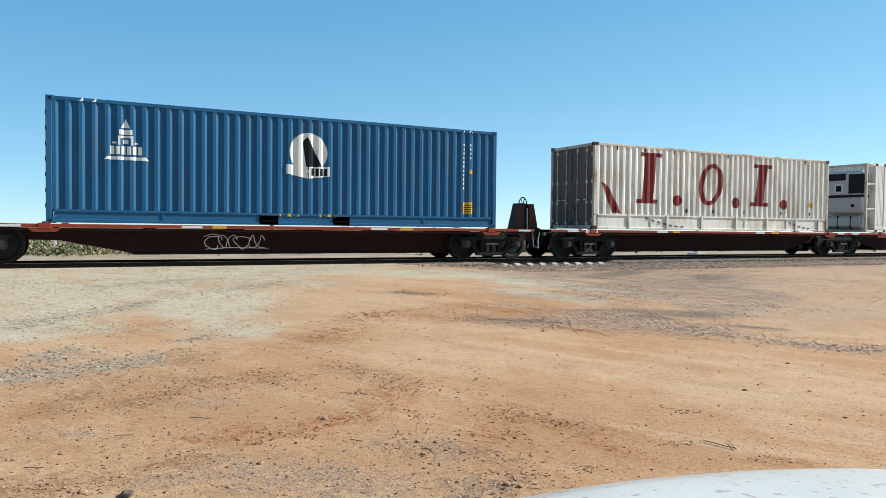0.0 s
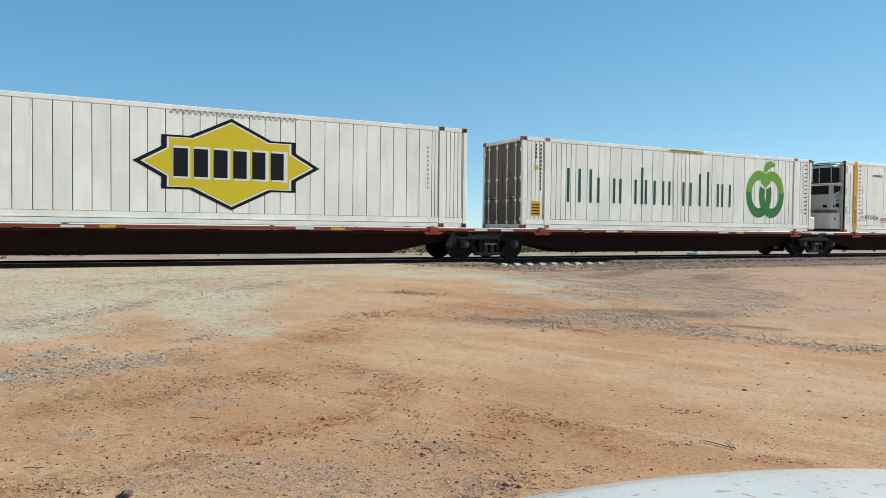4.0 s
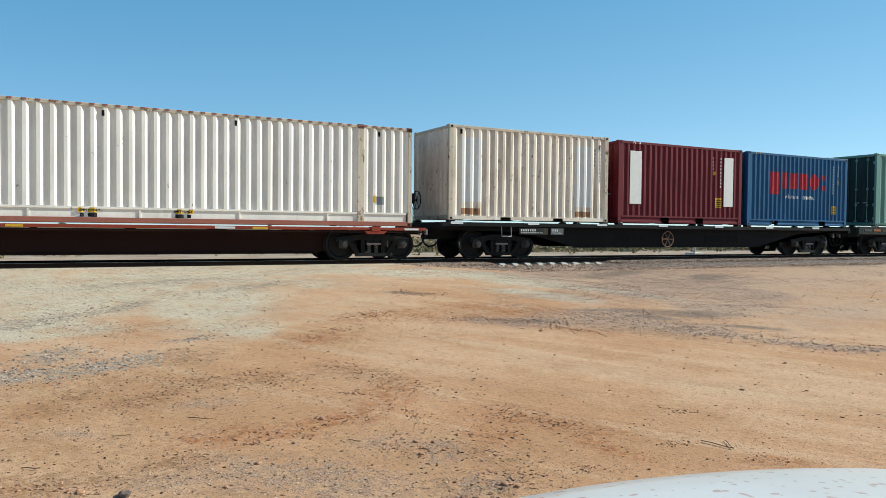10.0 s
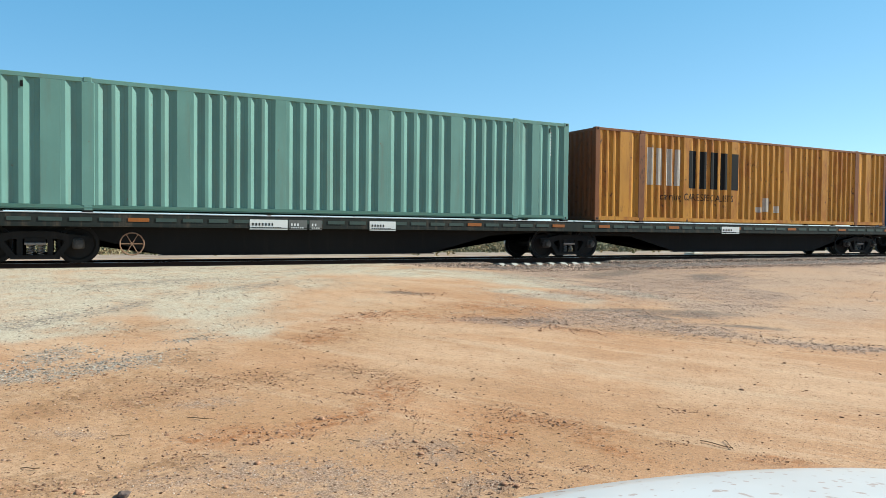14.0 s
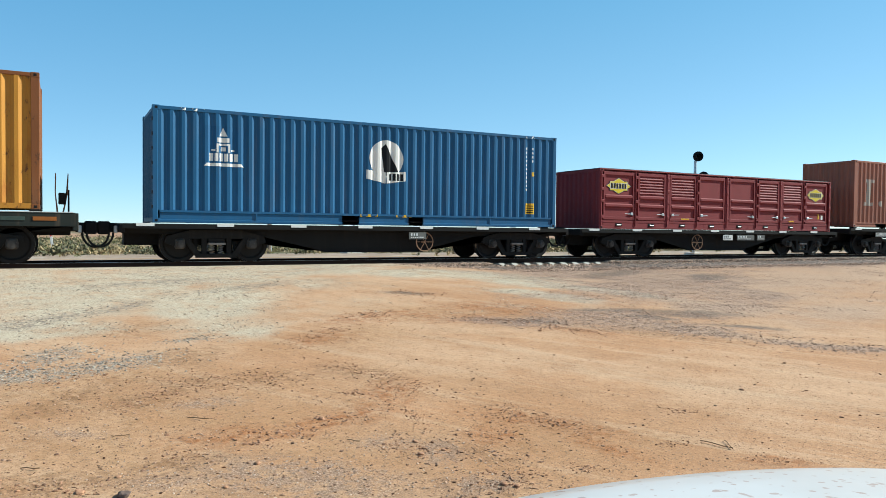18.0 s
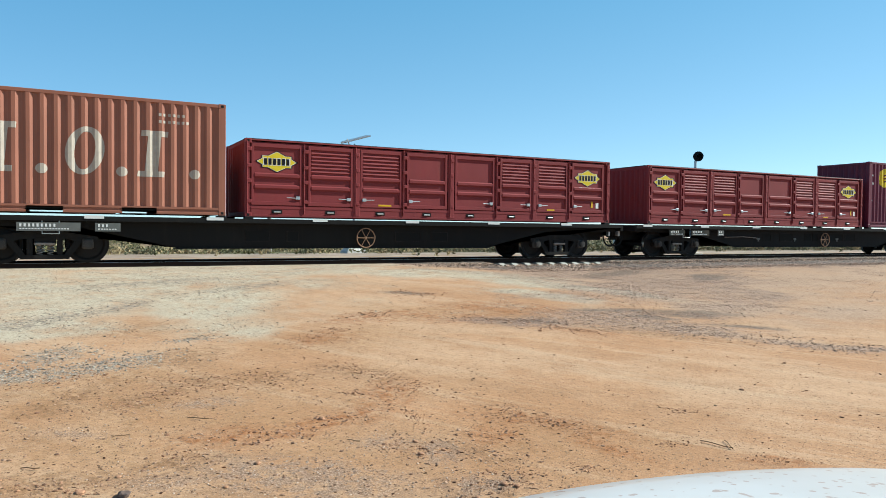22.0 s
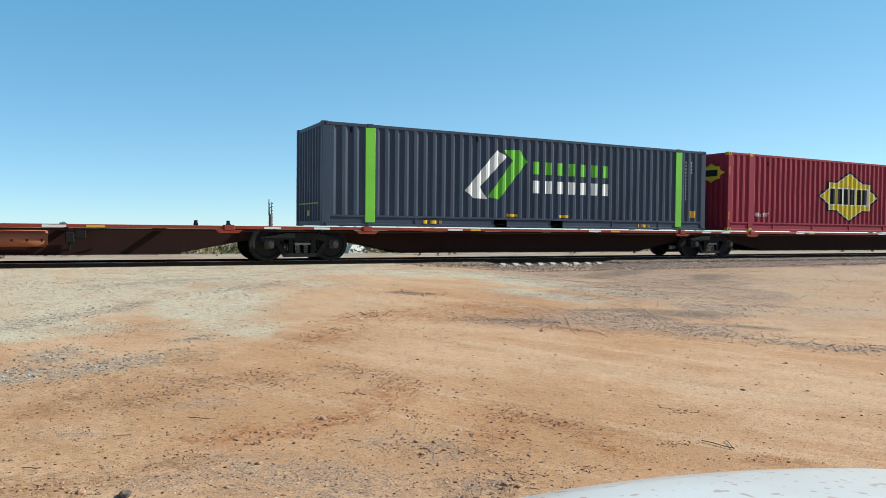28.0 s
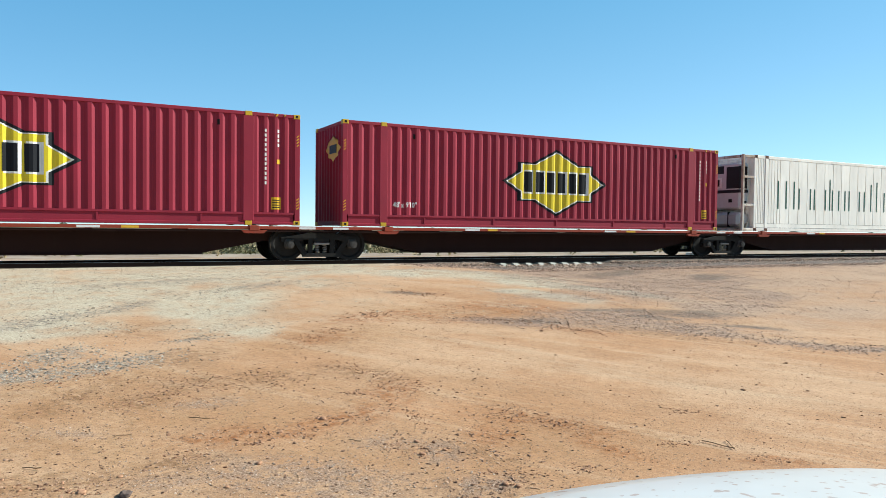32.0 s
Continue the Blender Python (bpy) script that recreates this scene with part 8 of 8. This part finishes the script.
for cx, cy, rx, ry, turn in SPILL[4:11]:
    rows += strew(cx, cy, rx, ry, turn, int(1000 * math.sqrt(rx * ry)), 0.007, 0.034, 2.8)
rows += scatter(6000, 4.5, 18, 6.5, 17.0, lambda x, y: soil("dark", x, y), (0.008, 0.03, 2.0))
stones("ballast_stones", rows, S_BALLAST, "angular grey ballast stones beside the track", 3)

# dry sticks on the earth
straw = plain("bleached_stick", (0.30, 0.19, 0.11), 0.9, 0, 0.3, 9.0, 0.3)
for x, y, a, l in ((0.88, 5.50, -40, 0.17), (0.35, 5.285, -8, 0.11), (-0.17, 4.82, -35, 0.12), (1.735, 4.56, -58, 0.10), (3.91, 3.43, -80, 0.24), (3.98, 3.385, 56, 0.18)):
    s = thing("dry_stick", (x, y, ground_z(x, y) + 0.008), "thin dry stick lying on the earth", "stick", "dry sticks")
    s.rotation_euler = (0, 0, radians(a))
    part("stem", tube(bmesh.new(), [(-l / 2, 0, 0.0), (-l / 6, 0.003, 0.004), (l / 5, -0.002, 0.003), (l / 2, 0.004, 0.006)], 0.0032, 5), straw, s)
for x, y, r in ((0.29, 4.18, 0.050), (1.71, 5.16, 0.034), (1.33, 4.94, 0.028), (1.05, 4.39, 0.028), (2.03, 4.13, 0.030), (2.11, 4.38, 0.028), (2.21, 4.16, 0.024), (2.23, 3.46, 0.030), (2.28, 3.40, 0.026), (3.35, 4.36, 0.022), (5.50, 4.55, 0.030), (3.65, 3.27, 0.014), (5.58, 7.82, 0.034), (7.0, 5.23, 0.024), (0.08, 4.33, 0.032), (0.28, 4.49, 0.022), (0.80, 4.09, 0.020), (1.99, 3.35, 0.022)):
    s = thing("stone", (x, y, ground_z(x, y)), "dark loose clod of stone on the earth", "stone", "larger stones")
    bm = bmesh.new()
    r *= 0.75
    bmesh.ops.create_icosphere(bm, subdivisions=2, radius=r)
    for v in bm.verts:
        v.co *= 1 + 0.5 * noise.noise(v.co * 34 + Vector((x, y, 0)))
        v.co.z = v.co.z * 0.6 + r * 0.2
    part("body", bm, S_DARK if r > 0.035 else S_CLOD, s)

# ---- the car from which the scene is watched: only its front ----
car = thing("parked_car", (0, 0, 0), "white car front with a dusty spotted bonnet", "car")
m, t, b = nodes("white_car_paint")
c1 = noise_tex(t, 38.0, 1.5, 0.5, (1.0, 1.4, 1))
c2 = noise_tex(t, 2.0, 4, 0.6)
col = mix(t, ramp(t, c2, 0.3, 0.7), (0.49, 0.46, 0.44), (0.55, 0.52, 0.50))
col = mix(t, arith(t, "MULTIPLY", ramp(t, c1, 0.62, 0.66), 0.7), col, (0.32, 0.19, 0.13))
t.links.new(col, b.inputs["Base Color"])
b.inputs["Roughness"].default_value = 0.42
b.inputs["Coat Weight"].default_value = 0.25
b.inputs["Coat Roughness"].default_value = 0.15
CARPAINT = m
bm = bmesh.new()
nx, ny = 26, 30
grid = []
for i in range(nx + 1):
    u = i / nx
    x = 0.50 + 1.55 * u
    row = []
    for j in range(ny + 1):
        v = -1 + 2 * j / ny
        half = 0.86 - 0.16 * max(0, u - 0.70) ** 1.5 * 4
        y = 0.17 + half * v
        ridge = 1.022 - 0.105 * max(0, x - 0.7) ** 1.6 - 0.12 * max(0, u - 0.85) ** 2 * 8
        z = ridge + 0.030 * (1 - v * v) - 0.16 * max(0.0, abs(v) - 0.90) ** 2 * 60
        row.append(bm.verts.new((x, y, z)))
    grid.append(row)
for i in range(nx):
    for j in range(ny):
        bm.faces.new((grid[i][j], grid[i + 1][j], grid[i + 1][j + 1], grid[i][j + 1]))
part("bonnet", bm, CARPAINT, car, "white dusty bonnet with brown spots", smooth=True)
for s in (-1, 1):
    y0 = 0.17 + s * 0.86
    bm = prism(bmesh.new(), [(0.50, 0.45), (0.60, 0.40), (0.66, 0.62), (0.84, 0.80), (1.10, 0.86), (1.36, 0.80), (1.54, 0.62), (1.60, 0.40), (2.05, 0.42), (2.04, 0.74), (1.80, 0.84), (1.30, 0.88), (0.50, 0.92)], y0 - 0.03, y0 + 0.03)
    part("front_wing", bm, CARPAINT, car)
    bm = cyl(bmesh.new(), (1.10, y0 - s * 0.22, 0.37), (1.10, y0, 0.37), 0.37, 28)
    wheel = part("wheel", bm, M_RUBBER, car)
    part("rim", cyl(bmesh.new(), (1.10, y0 - s * 0.02, 0.37), (1.10, y0 + s * 0.008, 0.37), 0.22, 20), M_STEEL, wheel)
    part("headlight", boxes((1.86, 2.06, y0 - s * 0.42 if s > 0 else y0 + 0.02, y0 - 0.02 if s > 0 else y0 + 0.42, 0.62, 0.76), bevel=0.04), plain("clear_lens", (0.6, 0.62, 0.64), 0.12, 0.1, 0.05), car)
part("bumper", boxes((1.88, 2.12, -0.68, 1.02, 0.30, 0.58), bevel=0.06), CARPAINT, car)
part("grille", boxes((1.95, 2.07, -0.25, 0.58, 0.60, 0.74), bevel=0.02), M_DARK, car)


def motions():
    for ob, x, z in MOVERS:
        walk(ob, [(t, pose(x - travelled(t), YC, z)) for t in range(0, 33, 2)])
    step = 0.08
    for ob, dx, wagon, x in TURNERS:
        at = wagon.location.x + travelled(32) + x + dx
        seen = [k * step for k in range(401) if -4 < at - travelled(k * step) < 48]
        if not seen:
            continue
        rows = [(t, pose(dx, 0, WR, 0, -math.degrees((travelled(t) - travelled(seen[0])) / WR), 0)) for t in seen]
        if seen[0] > 0.2:
            rows.insert(0, (0, rows[0][1]))
        if seen[-1] < 31.8:
            rows.append((32, rows[-1][1]))
        walk(ob, rows)


motions()
